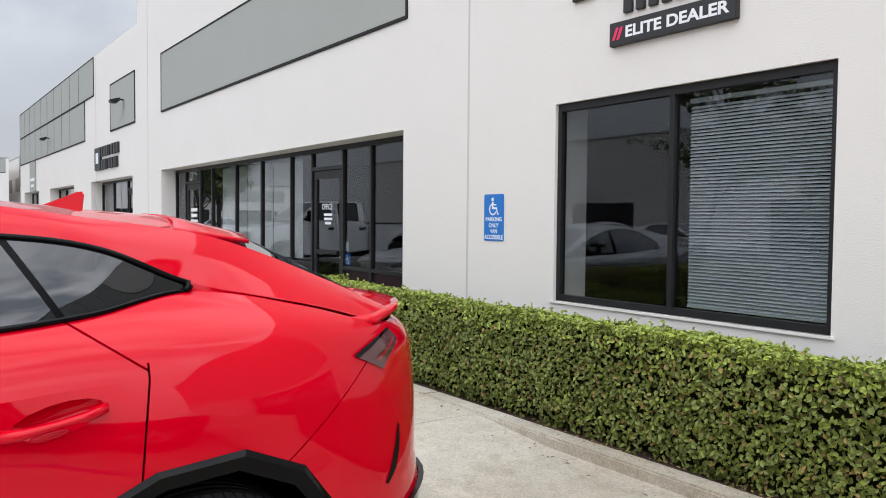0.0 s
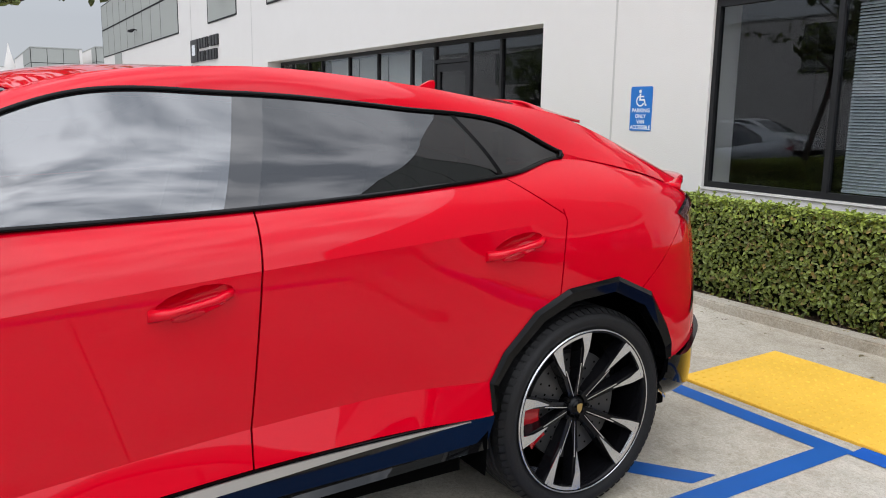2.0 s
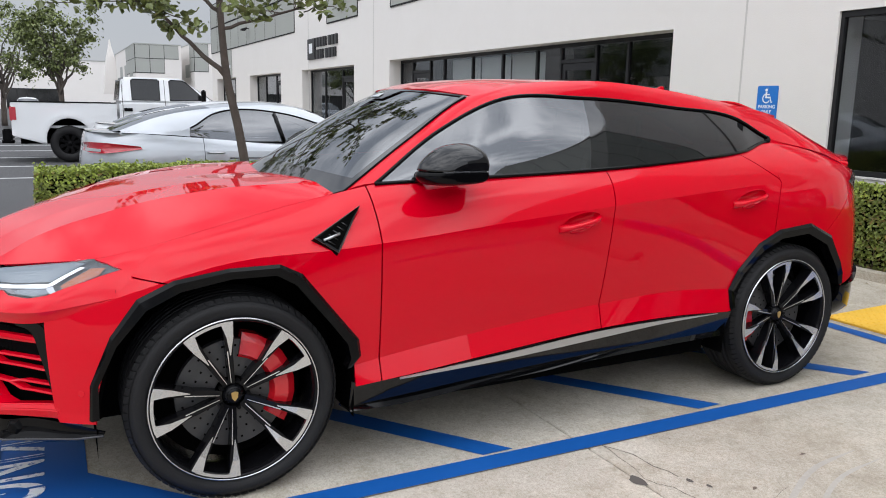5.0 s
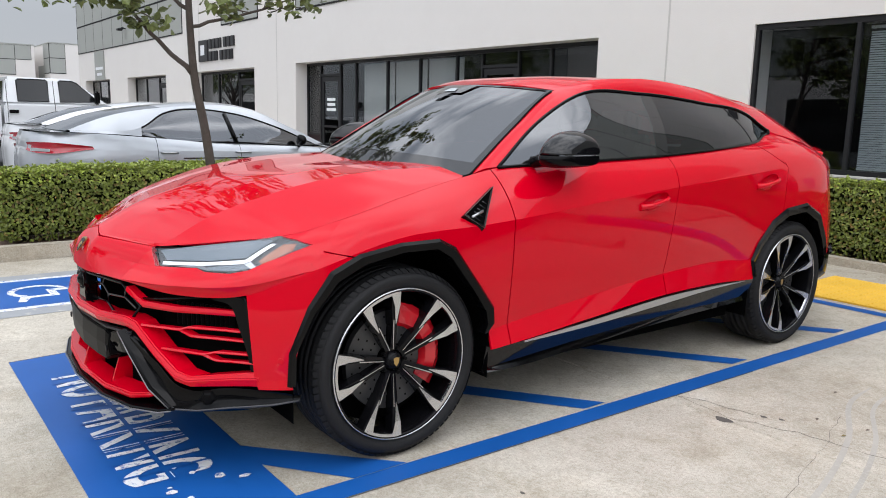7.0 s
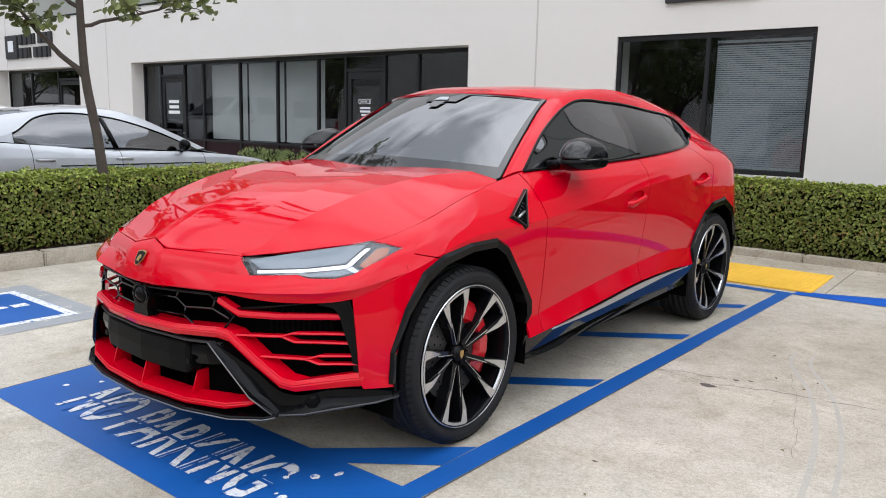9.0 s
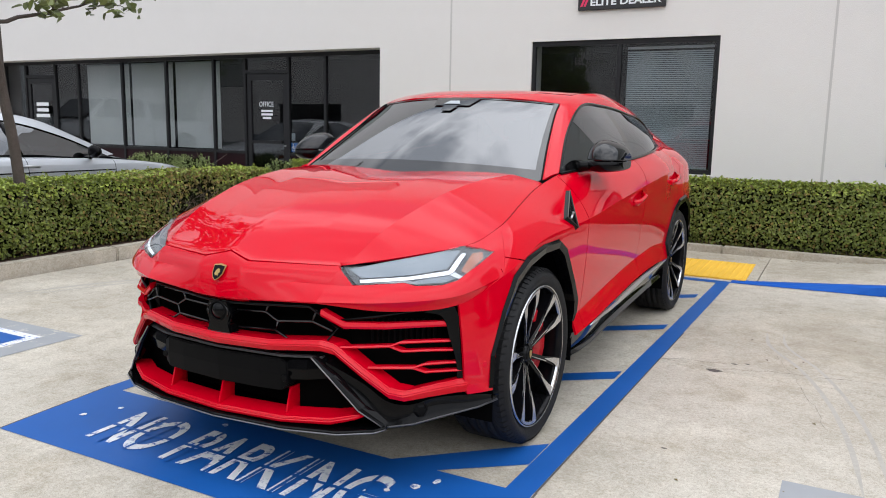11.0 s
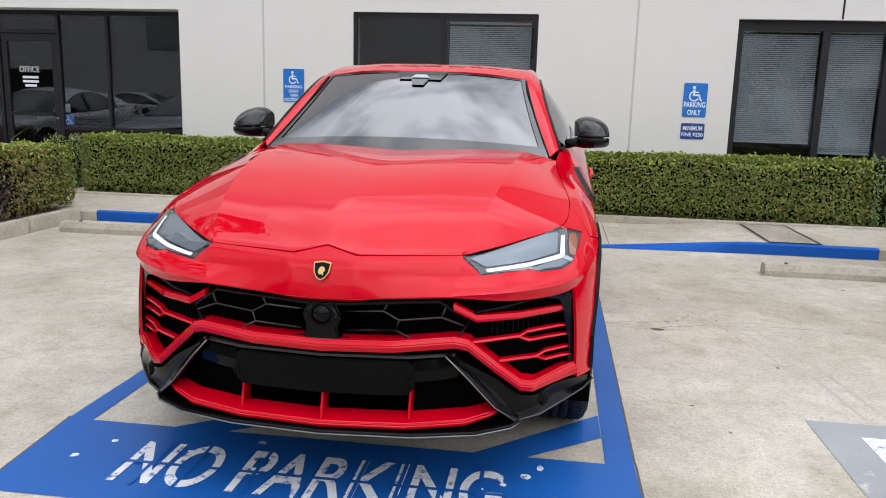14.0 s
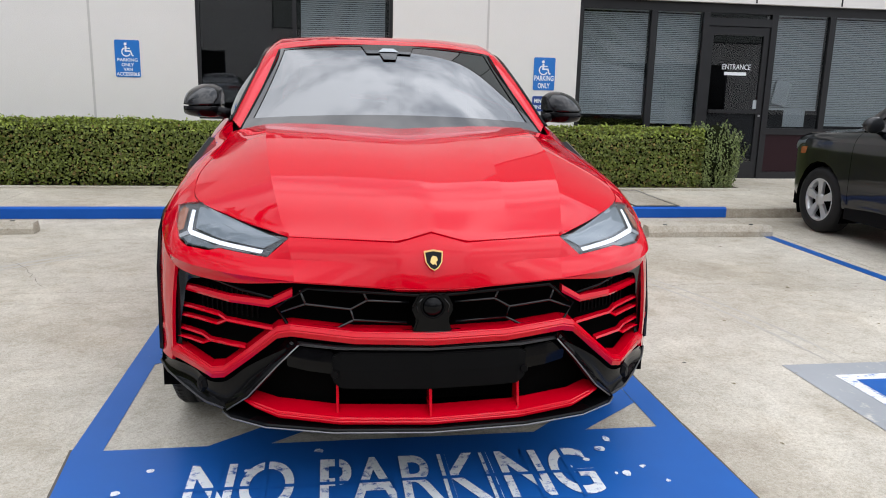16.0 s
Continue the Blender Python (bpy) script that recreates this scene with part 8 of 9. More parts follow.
def pickup(label, paint):
    """A crew-cab pickup: cab, bed, arch flares, windows set in the leaning sides."""
    ob = thing("pickup_truck", label, "truck")
    W = 1.0
    arc_f = [(.48 * math.cos(a), .46 + .50 * math.sin(a)) for a in np.linspace(-.2, math.pi + .2, 13)]
    arc_r = [(3.85 + .50 * math.cos(a), .52 + .52 * math.sin(a)) for a in np.linspace(-.2, math.pi + .2, 13)]
    cab = [(2.70, .62), (2.70, 1.44), (.45, 1.44), (.05, 1.36), (-.85, 1.27), (-.97, 1.15), (-.98, .62)] + arc_f[::-1]
    part("cab", prism(cab, 2 * W, lambda a, b, c: (c - W, a, b), .035), paint, ob)
    # leaning upper cab
    lo = [(.30, 1.42), (2.70, 1.42)]
    hi = [(1.18, 2.06), (2.62, 2.07)]
    bm = bmesh.new()
    v = [bm.verts.new(p) for p in ((-.96, lo[0][0] + .06, 1.42), (.96, lo[0][0] + .06, 1.42), (.96, lo[1][0], 1.42), (-.96, lo[1][0], 1.42), (-.80, hi[0][0], 2.05), (.80, hi[0][0], 2.05), (.80, hi[1][0], 2.06), (-.80, hi[1][0], 2.06))]
    for f in ((0, 3, 2, 1), (4, 5, 6, 7), (0, 1, 5, 4), (1, 2, 6, 5), (2, 3, 7, 6), (3, 0, 4, 7)):
        bm.faces.new([v[k] for k in f])
    bmesh.ops.recalc_face_normals(bm, faces=bm.faces[:])
    bmesh.ops.bevel(bm, geom=bm.edges[:], offset=.06, segments=4, affect="EDGES")
    part("cab_roof", bm, paint, ob, "", False)

    def side(y, z, sx, out):
        return Vector((sx * (.962 - (z - 1.42) * .25 + out), y, z))
    for sx in (1, -1):
        for outline in ([(1.74, 1.50), (2.40, 1.50), (2.40, 1.98), (2.36, 2.01), (1.78, 2.01), (1.74, 1.98)], [(.62, 1.52), (1.50, 1.50), (1.50, 1.98), (1.46, 2.005), (1.20, 2.0), (1.10, 1.96)]):
            bm = bmesh.new()
            bm.faces.new([bm.verts.new(side(y, z, sx, .004)) for y, z in outline])
            part("side_window", bm, M["far_glass"], ob)
            part("window_seal", tube([side(y, z, sx, .004) for y, z in outline], .013, 5, closed=True), M["black_matt"], ob)
        for y in (.52, 1.62, 2.62):
            part("door_seam", tube([(sx * W, y, .70), (sx * W, y, 1.40), side(y, 1.46, sx, .002), side(y if y > 1 else 1.0, 2.0, sx, -.002)][: 3 if y < 1 else 4], .006, 4), M["void"], ob)
        for y in (1.35, 2.40):
            part("door_handle", box(min(sx * W, sx * 1.03), max(sx * W, sx * 1.03), y, y + .20, 1.22, 1.30, .008), M["black_matt"], ob)
        mir = part("wing_mirror", tube([(sx * .95, .70, 1.50), (sx * 1.10, .72, 1.56)], .03, 6), M["black_matt"], ob)
        part("housing", box(min(sx * 1.06, sx * 1.24), max(sx * 1.06, sx * 1.24), .66, .76, 1.46, 1.78, .03), M["black_matt"], mir)
        bed = [(5.06, .62), (5.06, 1.40), (2.76, 1.40), (2.76, .62)] + [(y, z) for y, z in arc_r[::-1]]
        part("bed_side", prism(bed, .14, lambda a, b, c: (min(sx * W, sx * (W - .14)) + c, a, b), .02), paint, ob)
        fl = [(3.85 + k * math.cos(a), .52 + (k + .02) * math.sin(a)) for k, aa in ((.50, np.linspace(-.1, math.pi + .1, 19)), (.63, np.linspace(math.pi + .1, -.1, 19))) for a in aa]
        part("arch_flare", prism(fl, .07, lambda a, b, c: (sx * (W - .01 + (.07 - c if sx < 0 else c)), a, b), .018), paint, ob)
        ff = [(k * math.cos(a), .46 + k * math.sin(a)) for k, aa in ((.49, np.linspace(-.1, math.pi + .1, 19)), (.60, np.linspace(math.pi + .1, -.1, 19))) for a in aa]
        part("arch_flare", prism(ff, .06, lambda a, b, c: (sx * (W - .01 + c), a, b), .015), paint, ob)
        part("tail_lamp", box(min(sx * .80, sx * 1.012), max(sx * .80, sx * 1.012), 4.93, 5.085, .97, 1.31, .02), M["tail_bright"], ob, "red tail lamp")
        part("headlamp", box(min(sx * .62, sx * .985), max(sx * .62, sx * .985), -1.01, -.80, .92, 1.16, .03), M["lamp_grey"], ob)
        part("bed_rail", box(min(sx * .86, sx * 1.0), max(sx * .86, sx * 1.0), 2.76, 5.06, 1.40, 1.425, .008), M["black_matt"], ob)
        for y, arc in ((0, arc_f), (3.85, arc_r)):
            lin = bmesh.new()
            a = [lin.verts.new((sx * (W - .02), p, q)) for p, q in arc]
            b = [lin.verts.new((sx * (W - .42), p, q)) for p, q in arc]
            for i in range(len(arc) - 1):
                lin.faces.new((a[i], a[i + 1], b[i + 1], b[i]))
            lin.faces.new(b)
            part("arch_liner", lin, M["void"], ob)
            plain_wheel(ob, .43, .14, sx * (W - .13), y, 8, M["black_matt"], .25)
    part("bed_floor", merge(box(-.86, .86, 2.76, 5.0, .80, .86), box(-.86, .86, 2.76, 2.82, .86, 1.40), box(-.9, .9, 4.98, 5.06, .70, 1.40)), paint, ob)
    part("underbody", box(-.7, .7, -.7, 4.9, .42, .66), M["void"], ob)
    part("running_board", merge(box(-1.02, -.88, .62, 2.9, .45, .52), box(.88, 1.02, .62, 2.9, .45, .52)), M["black_matt"], ob)
    part("rear_bumper", box(-.98, .98, 5.06, 5.26, .50, .78, .025), M["black_matt"], ob, "black rear step bumper")
    part("tow_hitch", box(-.08, .08, 5.05, 5.32, .40, .48), M["black_matt"], ob)
    part("front_bumper", box(-.98, .98, -1.08, -.92, .48, .76, .03), M["black_matt"], ob)
    part("grille", box(-.60, .60, -1.0, -.95, .84, 1.18, .02), M["black_matt"], ob)
    part("windscreen", prism([(-.78, 0), (.78, 0), (.70, 1), (-.70, 1)], .006, lambda a, b, c: (a, .395 + .76 * b - .02 - c, 1.48 + .53 * b)), M["far_glass"], ob)
    part("rear_window", prism([(-.62, 1.52), (.62, 1.52), (.58, 1.96), (-.58, 1.96)], .006, lambda a, b, c: (a, 2.70 - (b - 1.44) * .13 + .006 + c, b)), M["far_glass"], ob)
    return ob


truck = pickup("white crew-cab pickup truck with black off-road wheels", M["white_car"])
truck.matrix_basis = pose(-18.0, 3.74, 0, 0, 0, 180)
# cars across the drive, behind the camera
for ob, x, y, rz in ((sedan_2, -15.0, -13.5, 90), (sedan, -4.5, -17.0, 0), (truck, 8.0, -17.5, 0), (sedan_2, 2.2, -17.2, 0), (sedan_2, -22.0, -17.0, 0)):
    copy_thing(ob, pose(x, y, 0, 0, 0, rz))


# ---- planting ----
def leaf_cloud(name, spots, parent, seed, size=(.026, .045), mats=None, label=""):
    """Many small folded leaves: spots are (place, facing, material index)."""
    rs = np.random.RandomState(seed)
    P = np.array([s[0] for s in spots])
    N = np.array([s[1] for s in spots])
    mi = np.array([s[2] for s in spots])
    n = len(P)
    N = N + rs.normal(0, .55, (n, 3))
    N /= np.linalg.norm(N, axis=1, keepdims=True)
    D = rs.normal(0, 1, (n, 3))
    D[:, 2] += .5
    D -= N * (D * N).sum(1, keepdims=True)
    D /= np.linalg.norm(D, axis=1, keepdims=True)
    S = np.cross(N, D)
    L = rs.uniform(size[0], size[1], (n, 1))
    Wd = L * rs.uniform(.26, .36, (n, 1))
    fold = L * .10
    base, tip = P - D * L * .5, P + D * L * .5 - N * fold
    lf1, lf2 = P - D * L * .12 + S * Wd + N * fold, P + D * L * .22 + S * Wd * .85 + N * fold * .6
    rt1, rt2 = P - D * L * .12 - S * Wd + N * fold, P + D * L * .22 - S * Wd * .85 + N * fold * .6
    V = np.stack([base, lf1, lf2, tip, rt2, rt1], 1).reshape(-1, 3)
    idx = np.arange(n)[:, None] * 6
    faces = np.concatenate([idx + np.array([[0, 3, 2, 1]]), idx + np.array([[0, 5, 4, 3]])])
    me = bpy.data.meshes.new(name)
    me.from_pydata(V.tolist(), [], faces.tolist())
    for m in mats:
        me.materials.append(m)
    me.polygons.foreach_set("material_index", np.concatenate([mi, mi]).astype(np.int32))
    ob = new(name, me)
    ob.parent = parent
    return tagged(ob, label, kind="stuff")


def hedge(label, x0, x1, y0, y1, z0, z1, density, seed, bare=None, skip=(), fall=0.0):
    """A clipped hedge: a near-black core for the shade inside, stems and a skin of small leaves."""
    ob = thing("hedge", label, "hedge", "clipped hedges")
    rs = random.Random(seed)

    def wob(x, y, z):
        return noise.noise((x * 1.7, y * 1.7, z * 1.7 + seed)) * .035 + noise.noise((x * 6, y * 6, z * 6 + seed)) * .022
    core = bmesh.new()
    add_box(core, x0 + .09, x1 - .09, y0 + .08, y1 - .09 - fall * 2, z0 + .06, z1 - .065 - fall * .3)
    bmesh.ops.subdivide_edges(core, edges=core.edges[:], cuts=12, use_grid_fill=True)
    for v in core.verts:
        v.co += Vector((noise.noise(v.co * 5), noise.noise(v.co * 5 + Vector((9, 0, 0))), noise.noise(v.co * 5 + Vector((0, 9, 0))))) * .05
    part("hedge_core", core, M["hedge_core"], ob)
    spots = []
    sides = [("top", (x1 - x0) * (y1 - y0), (0, 0, 1)), ("f", (x1 - x0) * (z1 - z0), (0, -1, 0)), ("b", (x1 - x0) * (z1 - z0), (0, 1, 0)), ("l", (y1 - y0) * (z1 - z0), (-1, 0, 0)), ("r", (y1 - y0) * (z1 - z0), (1, 0, 0))]
    for nm, area, nrm in sides:
        if nm in skip:
            continue
        n = int(area * density)
        for _ in range(n):
            x, y, z = rs.uniform(x0, x1), rs.uniform(y0, y1), rs.uniform(z0, z1)
            deep = abs(rs.gauss(0, .038)) - .015
            drop = fall * (y - y0) / (y1 - y0)
            if nm == "top":
                z = z1 - deep - drop
            elif nm == "f":
                y = y0 + deep
            elif nm == "b":
                y = y1 - deep
            elif nm == "l":
                x = x0 + deep
            else:
                x = x1 - deep
            p = Vector((x, y, z))
            # rounded shoulders and an uneven skin
            over = max(0, (z - z1 + .12) / .12)
            if nm in "fblr":
                p -= Vector(nrm) * over * over * .05
                low = max(0, (z0 + .16 - z) / .16)
                p -= Vector(nrm) * low * .06
                if rs.random() < low * .55:
                    continue
            p += Vector(nrm) * wob(x, y, z)
            gap = (p - Vector(bare[0])).length if bare else 9.0
            if gap < (bare[1] if bare else 0) * rs.uniform(.45, 1.15):
                continue
            # top and upper-edge leaves mostly take the paler green
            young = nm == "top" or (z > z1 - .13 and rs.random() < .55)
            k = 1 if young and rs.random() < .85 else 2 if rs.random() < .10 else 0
            if rs.random() < .55 * (1.35 - gap):
                k = 2
            spots.append((tuple(p), (nrm[0], nrm[1], nrm[2] + .35), k))
    # stray shoots above the clipped top
    for _ in range(int((x1 - x0) * (y1 - y0) * 55)):
        x, y = rs.uniform(x0, x1), rs.uniform(y0, y1)
        h = rs.uniform(.0, .055)
        for q in range(4):
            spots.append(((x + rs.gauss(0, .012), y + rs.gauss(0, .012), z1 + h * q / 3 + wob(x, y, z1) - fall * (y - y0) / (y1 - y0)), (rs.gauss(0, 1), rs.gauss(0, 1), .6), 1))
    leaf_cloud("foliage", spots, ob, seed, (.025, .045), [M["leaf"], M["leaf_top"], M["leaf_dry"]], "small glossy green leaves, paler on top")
    # twigs near the foot
    tw = []
    for _ in range(int((x1 - x0 + y1 - y0) * 14)):
        x, y = rs.uniform(x0 + .08, x1 - .08), rs.uniform(y0 + .05, min(y1, y0 + .35))
        if x1 - x0 < y1 - y0:
            x, y = rs.uniform(x1 - .35, x1 - .05), rs.uniform(y0 + .08, y1 - .08)
        a, r = rs.uniform(0, 6.28), rs.uniform(.05, .2)
        tw.append(((x, y, z0 - .02), (x + r * math.cos(a), y + r * math.sin(a), z0 + rs.uniform(.2, .45))))
    if bare:
        c = Vector(bare[0])
        for _ in range(420):
            p = c + Vector((rs.gauss(-.03, .07), rs.gauss(0, .26), rs.gauss(-.06, .17)))
            q = p + Vector((rs.gauss(0, .08), rs.gauss(0, .14), rs.uniform(.02, .16)))
            tw.append((p, q))
    verts, faces = [], []
    for a, b in tw:
        a, b = Vector(a), Vector(b)
        k = len(verts)
        verts += [a + Vector((.004, 0, 0)), a + Vector((-.002, .0035, 0)), a + Vector((-.002, -.0035, 0)), b]
        faces += [(k, k + 1, k + 3), (k + 1, k + 2, k + 3), (k + 2, k, k + 3)]
    me = bpy.data.meshes.new("twig_tangle")
    me.from_pydata([tuple(v) for v in verts], [], faces)
    me.materials.append(M["twig"])
    t = new("twig_tangle", me)
    t.parent = ob
    tagged(t, kind="stuff")
    return ob


hedge("clipped green hedge in the planter along the wall", -5.40, 4.50, 6.05, 6.86, .10, .88, 3900, 1, skip=("b",), fall=.11)
hedge("clipped green hedge round the tree with a bare twiggy gap", -5.36, -4.66, -.72, 4.75, .13, .81, 3900, 2, bare=((-4.66, 3.45, .36), .42), skip=("l",))


def rosemary(x, y, z0, w, h, seed):
    """An upright bush of thin needled shoots."""
    ob = thing("rosemary_bush", "upright grey-green bush with thin needled shoots", "bush", "bushes by the doors", at=(x, y, z0))
    rs = random.Random(seed)
    spots = []
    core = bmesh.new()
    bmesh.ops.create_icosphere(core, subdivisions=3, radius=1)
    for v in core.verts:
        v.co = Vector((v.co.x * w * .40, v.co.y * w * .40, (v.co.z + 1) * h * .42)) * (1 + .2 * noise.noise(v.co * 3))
    # same near-black core, for the shade inside the bush
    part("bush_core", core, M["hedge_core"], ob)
    for _ in range(330):
        a, r = rs.uniform(0, 6.28), w * .5 * rs.uniform(.2, 1) ** .5
        hh = h * rs.uniform(.55, 1.05) * (1 - .25 * (r / w * 2) ** 2)
        bx, by = r * .8 * math.cos(a), r * .8 * math.sin(a)
        tx, ty = bx * 1.25 + rs.gauss(0, .03), by * 1.25 + rs.gauss(0, .03)
        n = 26
        z_lo = .02 if r > w * .38 else hh * .45
        for i in range(n):
            t = i / n
            spots.append(((bx + (tx - bx) * t + rs.gauss(0, .012), by + (ty - by) * t + rs.gauss(0, .012), z_lo + (hh - z_lo) * t), (rs.gauss(0, 1), rs.gauss(0, 1), .3), 0))
    leaf_cloud("needles", spots, ob, seed, (.022, .042), [M["needle"]], "narrow grey-green needles")
    return ob


rosemary(4.74, 6.33, .10, .80, .92, 3)
for x, s in ((-5.95, 4), (-7.9, 5), (-8.5, 6), (-9.1, 7)):
    rosemary(x, 6.55, .10, .62, .80, s)

# island kerb and bed round the tree
island = thing("planter_island", "concrete kerbed planter island with soil", "planter", kind="structure")
for ya, yb in ((-.95, .55), (.55, 2.1), (2.1, 3.6), (3.6, 4.49)):
    part("kerb_stone", box(-4.58, -4.43, ya + .004, yb - .004, -.15, .135, .015), M["walk_concrete"], island)
    part("kerb_stone", box(-5.60, -5.45, ya + .004, yb - .004, -.15, .135, .015), M["walk_concrete"], island)
part("kerb_stone", box(-5.60, -4.43, -1.1, -.955, -.15, .135, .015), M["walk_concrete"], island)
part("soil", box(-5.445, -4.585, -.95, 4.49, -.1, .115), M["soil"], island)


def branch_path(a, b, sag, n, rs):
    a, b = Vector(a), Vector(b)
    out = []
    off = Vector((rs.gauss(0, sag), rs.gauss(0, sag), rs.gauss(0, sag * .6)))
    for i in range(n + 1):
        t = i / n
        out.append(a.lerp(b, t) + off * math.sin(math.pi * t) + Vector((rs.gauss(0, 1), rs.gauss(0, 1), rs.gauss(0, 1))) * sag * .12)
    return out


def leafy(spots, path, rs, count, spread):
    for _ in range(count):
        p = path[rs.randrange(len(path) // 3, len(path))]
        spots.append((tuple(p + Vector((rs.gauss(0, spread), rs.gauss(0, spread), rs.gauss(-.02, spread)))), (rs.gauss(0, .6), rs.gauss(0, .6), 1), 0))


def young_tree(label, x, y, seed):
    """A slender street tree with long arching twigs."""
    ob = thing("young_tree", label, "tree", at=(0, 0, 0))
    rs = random.Random(seed)
    trunk = [(x - .25, y + .24, .1), (x - .24, y + .21, .8), (x - .19, y + .14, 1.2), (x - .11, y + .01, 1.78), (x - .06, y - .03, 2.15), (x - .01, y - .06, 2.6), (x + .05, y - .08, 3.2), (x + .03, y + .05, 4.0), (x, y + .1, 4.9)]
    pts = [curve_at([Vector(p) for p in trunk], i * 8 / 40) for i in range(41)]
    part("trunk", tube(pts, .056, 12, .018), M["bark"], ob, "", True)
    spots = []
    limbs = [((x - .11, y + .01, 1.78), (x + .05, y - .75, 2.50), .03), ((x - .05, y - .04, 2.25), (x + .1, y + 1.05, 2.62), .02), ((x - .03, y - .05, 2.4), (x - .5, y - .6, 3.0), .022),
             ((x, y - .1, 2.7), (x + .6, y + .5, 3.3), .02), ((x, y, 3.1), (x - .3, y + .7, 3.8), .018), ((x, y, 3.2), (x + .5, y - .6, 3.9), .018), ((x, y, 3.5), (x - .5, y - .2, 4.4), .015), ((x, y, 3.7), (x + .2, y + .5, 4.6), .015), ((x, y - .1, 2.55), (x + .55, y - .85, 2.95), .018),
             ((x + .04, y - .08, 3.0), (x + .55, y - 1.45, 3.75), .02), ((x + .04, y - .02, 3.4), (x + .6, y - 1.9, 4.45), .02), ((x + .04, y, 3.6), (x + .9, y - .5, 4.5), .018), ((x + .03, y + .03, 3.8), (x + .8, y + .65, 4.7), .018), ((x + .03, y + .05, 4.1), (x + .7, y - .9, 5.3), .016), ((x + .02, y + .06, 4.3), (x + .9, y + .1, 5.4), .016), ((x + .04, y - .06, 3.1), (x + .7, y + .55, 3.75), .018)]
    for a, b, r in limbs:
        path = branch_path(a, b, .05, 12, rs)
        part("limb", tube(path, r, 7, r * .35), M["bark"], ob, "", True)
        end = path[-1]
        for _ in range(6):
            s = path[rs.randrange(5, 13)]
            e = s + Vector((rs.gauss(0, .35), rs.gauss(0, .42), rs.uniform(-.12, .22)))
            tw = branch_path(s, e, .05, 8, rs)
            part("twig", tube(tw, .007, 5, .003), M["bark"], ob, "", True)
            leafy(spots, tw, rs, 30 if end.z > 3.0 else 22, .055)
        leafy(spots, path[-5:], rs, 20, .06)
    # low fronds that hang over the drive
    for ex, ey, ez in ((x + .05, y - 1.35, 2.44), (x + .1, y - 1.7, 2.36), (x + .1, y - .95, 2.6), (x + .15, y + 1.25, 2.52), (x + .2, y - 1.2, 2.72)):
        tw = branch_path((x + .05, y - .62 if ey < y else y + .8, 2.46), (ex, ey, ez), .05, 9, rs)
        part("twig", tube(tw, .008, 5, .003), M["bark"], ob, "", True)
        leafy(spots, tw, rs, 34 if ey < y else 20, .05)
    leaf_cloud("crown", spots, ob, seed, (.07, .125), [M["tree_leaf"]], "long dull green leaves")
    return ob


young_tree("slender young street tree rising out of the hedge", -4.54, 1.13, 5)


def park_tree(x, y, h, w, seed, leaves=5200):
    """A full-crowned tree, farther off."""
    ob = thing("park_tree", "leafy green tree with a dark forked trunk", "tree", "trees of the drive", at=(x, y, 0))
    rs = random.Random(seed)
    part("trunk", tube(branch_path((0, 0, 0), (.1, .1, h * .45), .06, 8, rs), h * .026, 9, h * .016), M["bark"], ob, "", True)
    spots = []
    for i in range(13):
        a = i * 2.4
        r, z = w * .5 * rs.uniform(.35, .9), h * rs.uniform(.5, .92)
        path = branch_path((.1, .1, h * rs.uniform(.22, .45)), (r * math.cos(a), r * math.sin(a), z), w * .04, 8, rs)
        part("limb", tube(path, h * .010, 6, h * .003), M["bark"], ob, "", True)
        for c in range(5):
            cx, cy, cz = path[-1] + Vector((rs.gauss(0, w * .11), rs.gauss(0, w * .11), rs.gauss(0, h * .07)))
            for _ in range(leaves // 65):
                d = Vector((rs.gauss(0, 1), rs.gauss(0, 1), rs.gauss(0, .8)))
                p = Vector((cx, cy, cz)) + d.normalized() * abs(rs.gauss(0, 1)) * w * .075
                spots.append((tuple(p), tuple(d + Vector((0, 0, .5))), 0))
    leaf_cloud("crown", spots, ob, seed, (.10, .20), [M["tree_leaf"]], "dense green leaves")
    return ob


park_tree(-33.0, -.1, 5.5, 3.3, 21, 6000)
park_tree(-44.0, -2.6, 6.0, 4.6, 22)
park_tree(9.5, -12.5, 5.5, 3.6, 24)
park_tree(-9.0, -12.0, 5.2, 3.4, 25)
park_tree(-30.0, -13.0, 5.6, 3.8, 26)


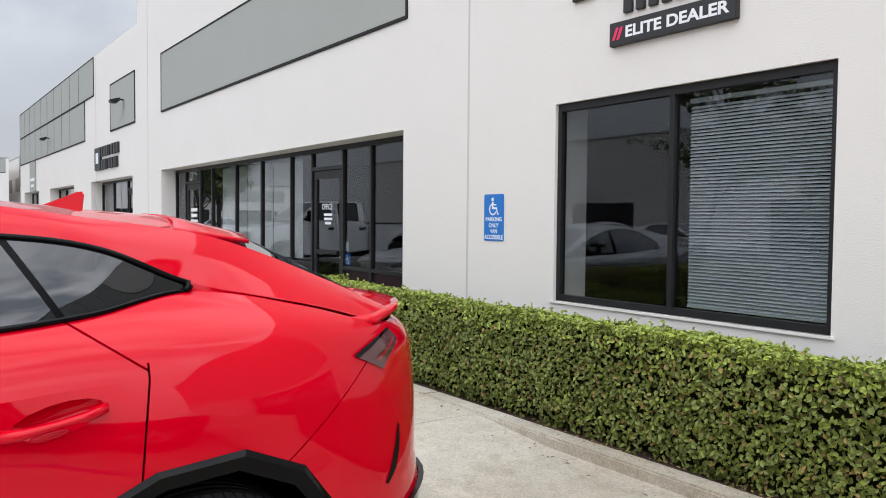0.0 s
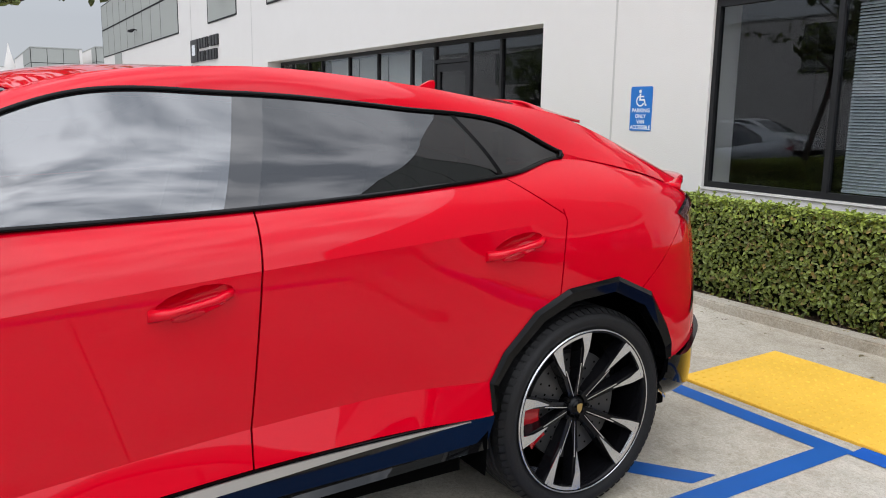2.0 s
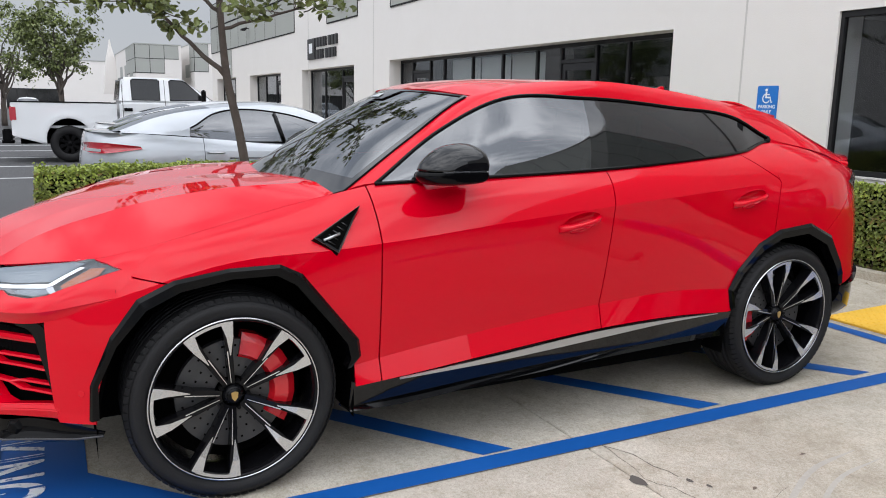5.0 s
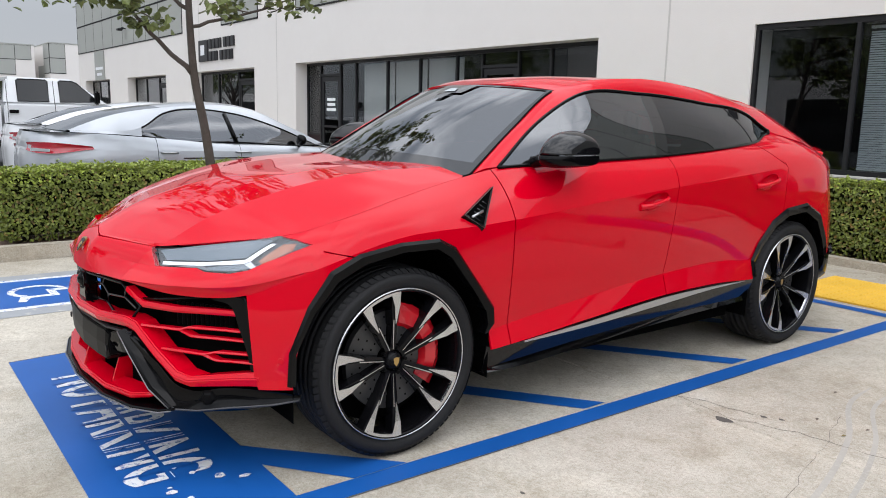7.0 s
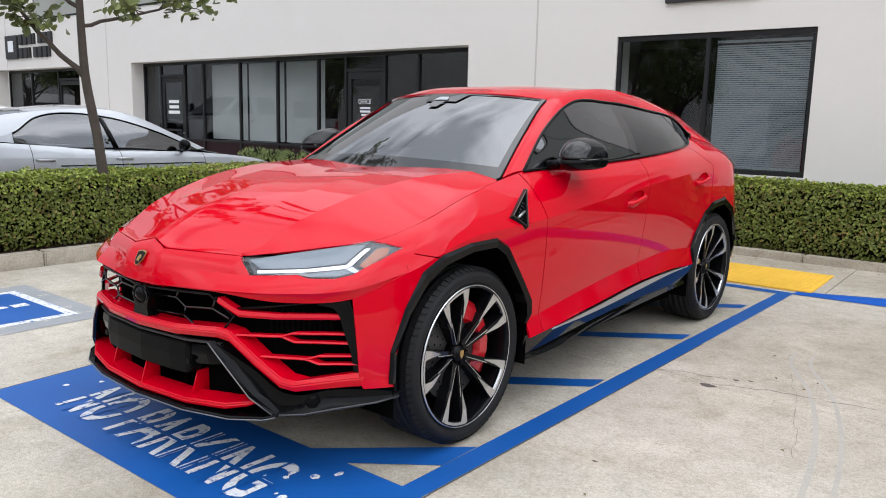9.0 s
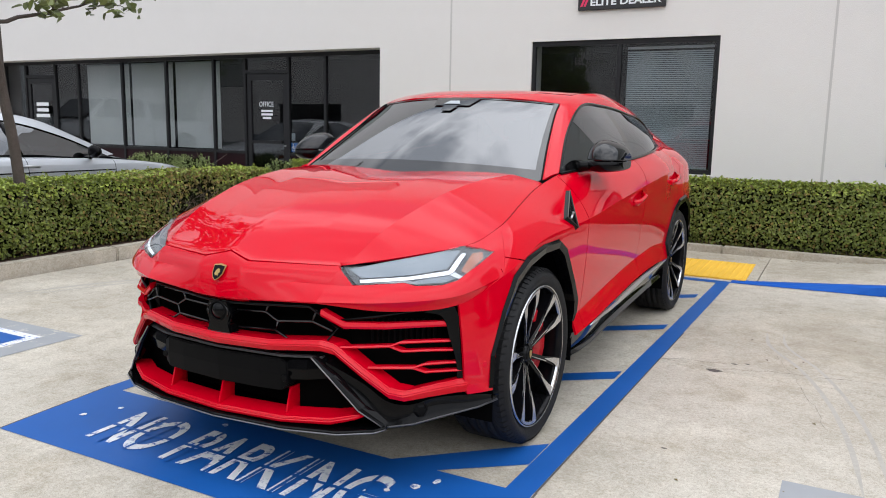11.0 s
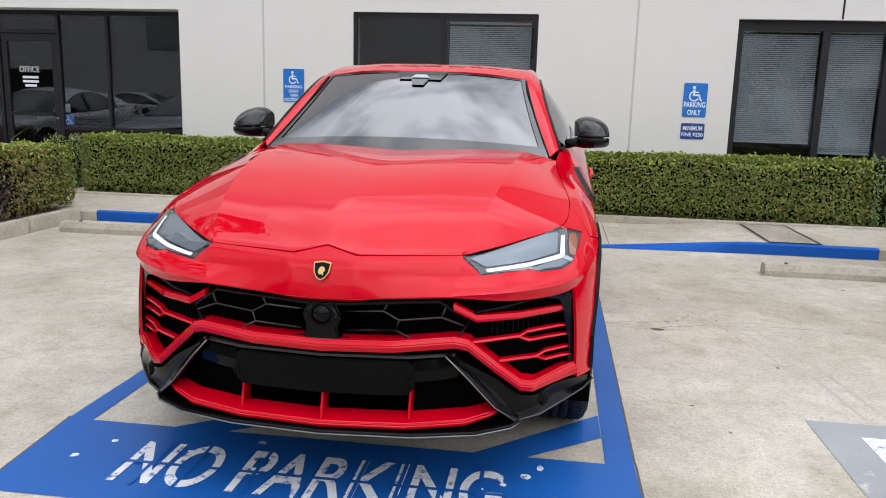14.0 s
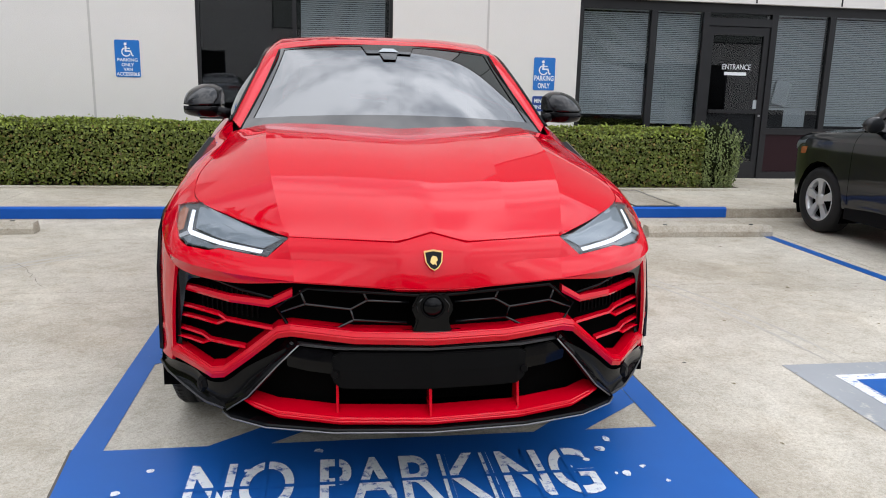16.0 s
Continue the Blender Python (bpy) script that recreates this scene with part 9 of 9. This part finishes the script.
# ---- buildings beyond ----
def far_building(label, x0, x1, y0, y1, h, face, panels, doors, seed):
    """A plain unit building: stucco walls, grey panels and dark openings on its faced side ('n' +y, 'e' +x)."""
    ob = thing("unit_building", label, "building", "unit buildings")
    part("wall", box(x0, x1, y0, y1, -.1, h), M["stucco"], ob)
    part("roof_cap", box(x0 - .05, x1 + .05, y0 - .05, y1 + .05, h, h + .12), M["panel_grey"], ob)
    def put(nm, a0, a1, z0, z1, out, m):
        if face == "n":
            part(nm, box(a0, a1, y1, y1 + out, z0, z1), m, ob)
        else:
            part(nm, box(x1, x1 + out, a0, a1, z0, z1), m, ob)
    for a0, a1, z0, z1 in panels:
        put("shadow_edge", a0 - .06, a1 + .06, z0 - .06, z1 + .06, .02, M["reveal"])
        n = max(1, int((a1 - a0) / 1.9))
        for k in range(n):
            put("cladding_panel", a0 + (a1 - a0) * k / n + .012, a0 + (a1 - a0) * (k + 1) / n - .012, z0, (z0 + z1) / 2 - .012, .04, M["panel_grey"])
            put("cladding_panel", a0 + (a1 - a0) * k / n + .012, a0 + (a1 - a0) * (k + 1) / n - .012, (z0 + z1) / 2 + .012, z1, .04, M["panel_grey"])
    for a0, a1, z1 in doors:
        put("window_frame", a0 - .06, a1 + .06, .0, z1 + .06, .015, M["frame"])
        n = max(1, int((a1 - a0) / 1.2))
        for k in range(n):
            put("pane", a0 + (a1 - a0) * k / n + .03, a0 + (a1 - a0) * (k + 1) / n - .03, .1, z1, .03, M["far_glass"])
    return ob


far_building("pale stucco unit building across the drive with grey panels", -60, 40, -34, -24, 6.6, "n", [(-50, -36, 3.9, 6.2), (-22, -12, 3.9, 6.2), (-3, 4.5, 3.9, 5.2), (12, 24, 3.9, 6.2)], [(-46, -41, 2.6), (-33, -28, 2.6), (-19, -14, 2.6), (-9, -5.5, 2.6), (-1, 3.5, 2.6), (8, 11, 2.6), (15, 22, 2.6)], 1)
def stepped_block(x, y0, y1, depth, h, cols, side):
    """A unit block with its upper corner wrapped in grey panels."""
    ob = thing("unit_building", "pale stucco unit block with a panelled upper corner", "building", "unit buildings")
    part("wall", box(x - depth, x, y0, y1, -.1, h), M["stucco"], ob)
    part("roof_cap", box(x - depth - .03, x + .03, y0 - .03, y1 + .03, h, h + .07), M["panel_grey"], ob)
    z0, zm = h - 2.07, h - 1.03
    part("shadow_edge", merge(box(x, x + .02, y0, y0 + max(1, cols - 1) * 1.05 + .01, z0 - .05, h - .02), box(x, x + .02, y0 + max(1, cols - 1) * 1.05, y0 + cols * 1.05, zm - .01, h - .02), box(x - side, x, y0 - .02, y0, z0 - .05, h - .02)), M["reveal"], ob)
    for a, b in ((z0, zm - .025), (zm + .025, h - .04)):
        for k in range(cols):
            if k == cols - 1 and a == z0 and cols > 2:
                continue
            part("cladding_panel", box(x, x + .04, y0 + .02 + k * 1.05, y0 - .02 + (k + 1) * 1.05, a, b), M["panel_grey"], ob)
        n = max(1, int(side / 1.6))
        for k in range(n):
            part("cladding_panel", box(x - side * (k + 1) / n + .03, x - side * k / n - .03, y0 - .04, y0, a, b), M["panel_grey"], ob)
    for k in range(3):
        part("window", box(x - 4.2 - k * 4.5, x - 2.0 - k * 4.5, y0 - .03, y0, .1, 2.3), M["far_glass"], ob)
        part("window", box(x - 4.2 - k * 4.5, x - 2.0 - k * 4.5, y0 - .03, y0, 3.3, 4.3), M["panel_grey"], ob)
    return ob


stepped_block(-60.0, 5.65, 9.0, 18, 5.62, 3, 7.0)
stepped_block(-59.0, 9.80, 40, 19, 5.80, 1, 2.0)
# pale pointed outline, built as one plain slab
spire = thing("roof_canopy", "pale pointed spire-like shape beyond the unit blocks", "canopy")
part("tent_roof", prism([(4.45, 2.0), (5.95, 2.0), (5.62, 5.2), (5.30, 6.4), (5.22, 7.1), (5.12, 6.4), (4.80, 5.0)], 1.5, lambda a, b, c: (-79 + c, a, b), .03), M["stucco"], spire)
far_building("low cream building far down the drive", -130, -112, -40, 9.5, 6.4, "e", [(-38, -20, 4.0, 5.6)], [(-36, -30, 2.6), (-26, -20, 2.6), (-16, -8, 2.6), (-5, 1, 2.6)], 3)
for i, y in enumerate((-4.5, -1.6, 1.3)):
    copy_thing(sedan_2 if i != 1 else sedan, pose(-52 - i * 3, y - 3, 0, 0, 0, 90))
for i in range(7):
    ln = part("bay_line", box(-13.2 - i * 2.9, -13.1 - i * 2.9, -3.8, -.4, -.021, -.016), M["white_line"] if "white_line" in M else M.setdefault("white_line", worn_paint("white_line_paint", (.6, .6, .6), (.08, .08, .08), .15)))
    tagged(ln, "worn white painted bay line on asphalt", "road marking", "bay lines", "structure")

# ---- litter ----
rnd = random.Random(8)
litter = thing("leaf_litter", "scattered dry leaves and twig bits on the concrete", "litter", kind="stuff")
for i in range(120):
    if i < 80:
        x, y = rnd.uniform(-3.5, 4.0), 5.82 - abs(rnd.gauss(0, .12))
        z = walk_height(x) + .045
        z = max(walk_height(x), .05) * (y - KERB) / 1.36 + walk_height(x) * (1 - (y - KERB) / 1.36) + .002
    else:
        x, y = rnd.uniform(1.4, 4.0), rnd.uniform(-2.0, 3.5)
        z = .001
    s = rnd.uniform(.006, .02)
    bm = bmesh.new()
    a = rnd.uniform(0, 6.3)
    vs = [bm.verts.new((x + s * c * math.cos(a) - s * .45 * d * math.sin(a), y + s * c * math.sin(a) + s * .45 * d * math.cos(a), z + e * s * .3)) for c, d, e in ((-1, 0, 0), (0, -1, .8), (1, 0, .4), (0, 1, 1))]
    bm.faces.new(vs)
    part("dry_leaf", bm, M["leaf_dry"] if i % 3 else M["twig"], litter)
rnd = random.Random(31)
bits = bmesh.new()
for i in range(420):
    x, a, k = rnd.uniform(-1.2, 4.6), rnd.uniform(0, 6.3), rnd.uniform(.005, .017)
    y = 6.03 - abs(rnd.gauss(0, .11))
    z = walk_height(x) + .003 if y < 5.86 else .146
    vs = [bits.verts.new((x + k * c * math.cos(a) - k * .45 * d * math.sin(a), y + k * c * math.sin(a) + k * .45 * d * math.cos(a), z + e * k * .3)) for c, d, e in ((-1, 0, 0), (0, -1, .8), (1, 0, .4), (0, 1, 1))]
    bits.faces.new(vs)
part("dry_bits", bits, M["leaf_dry"], litter)
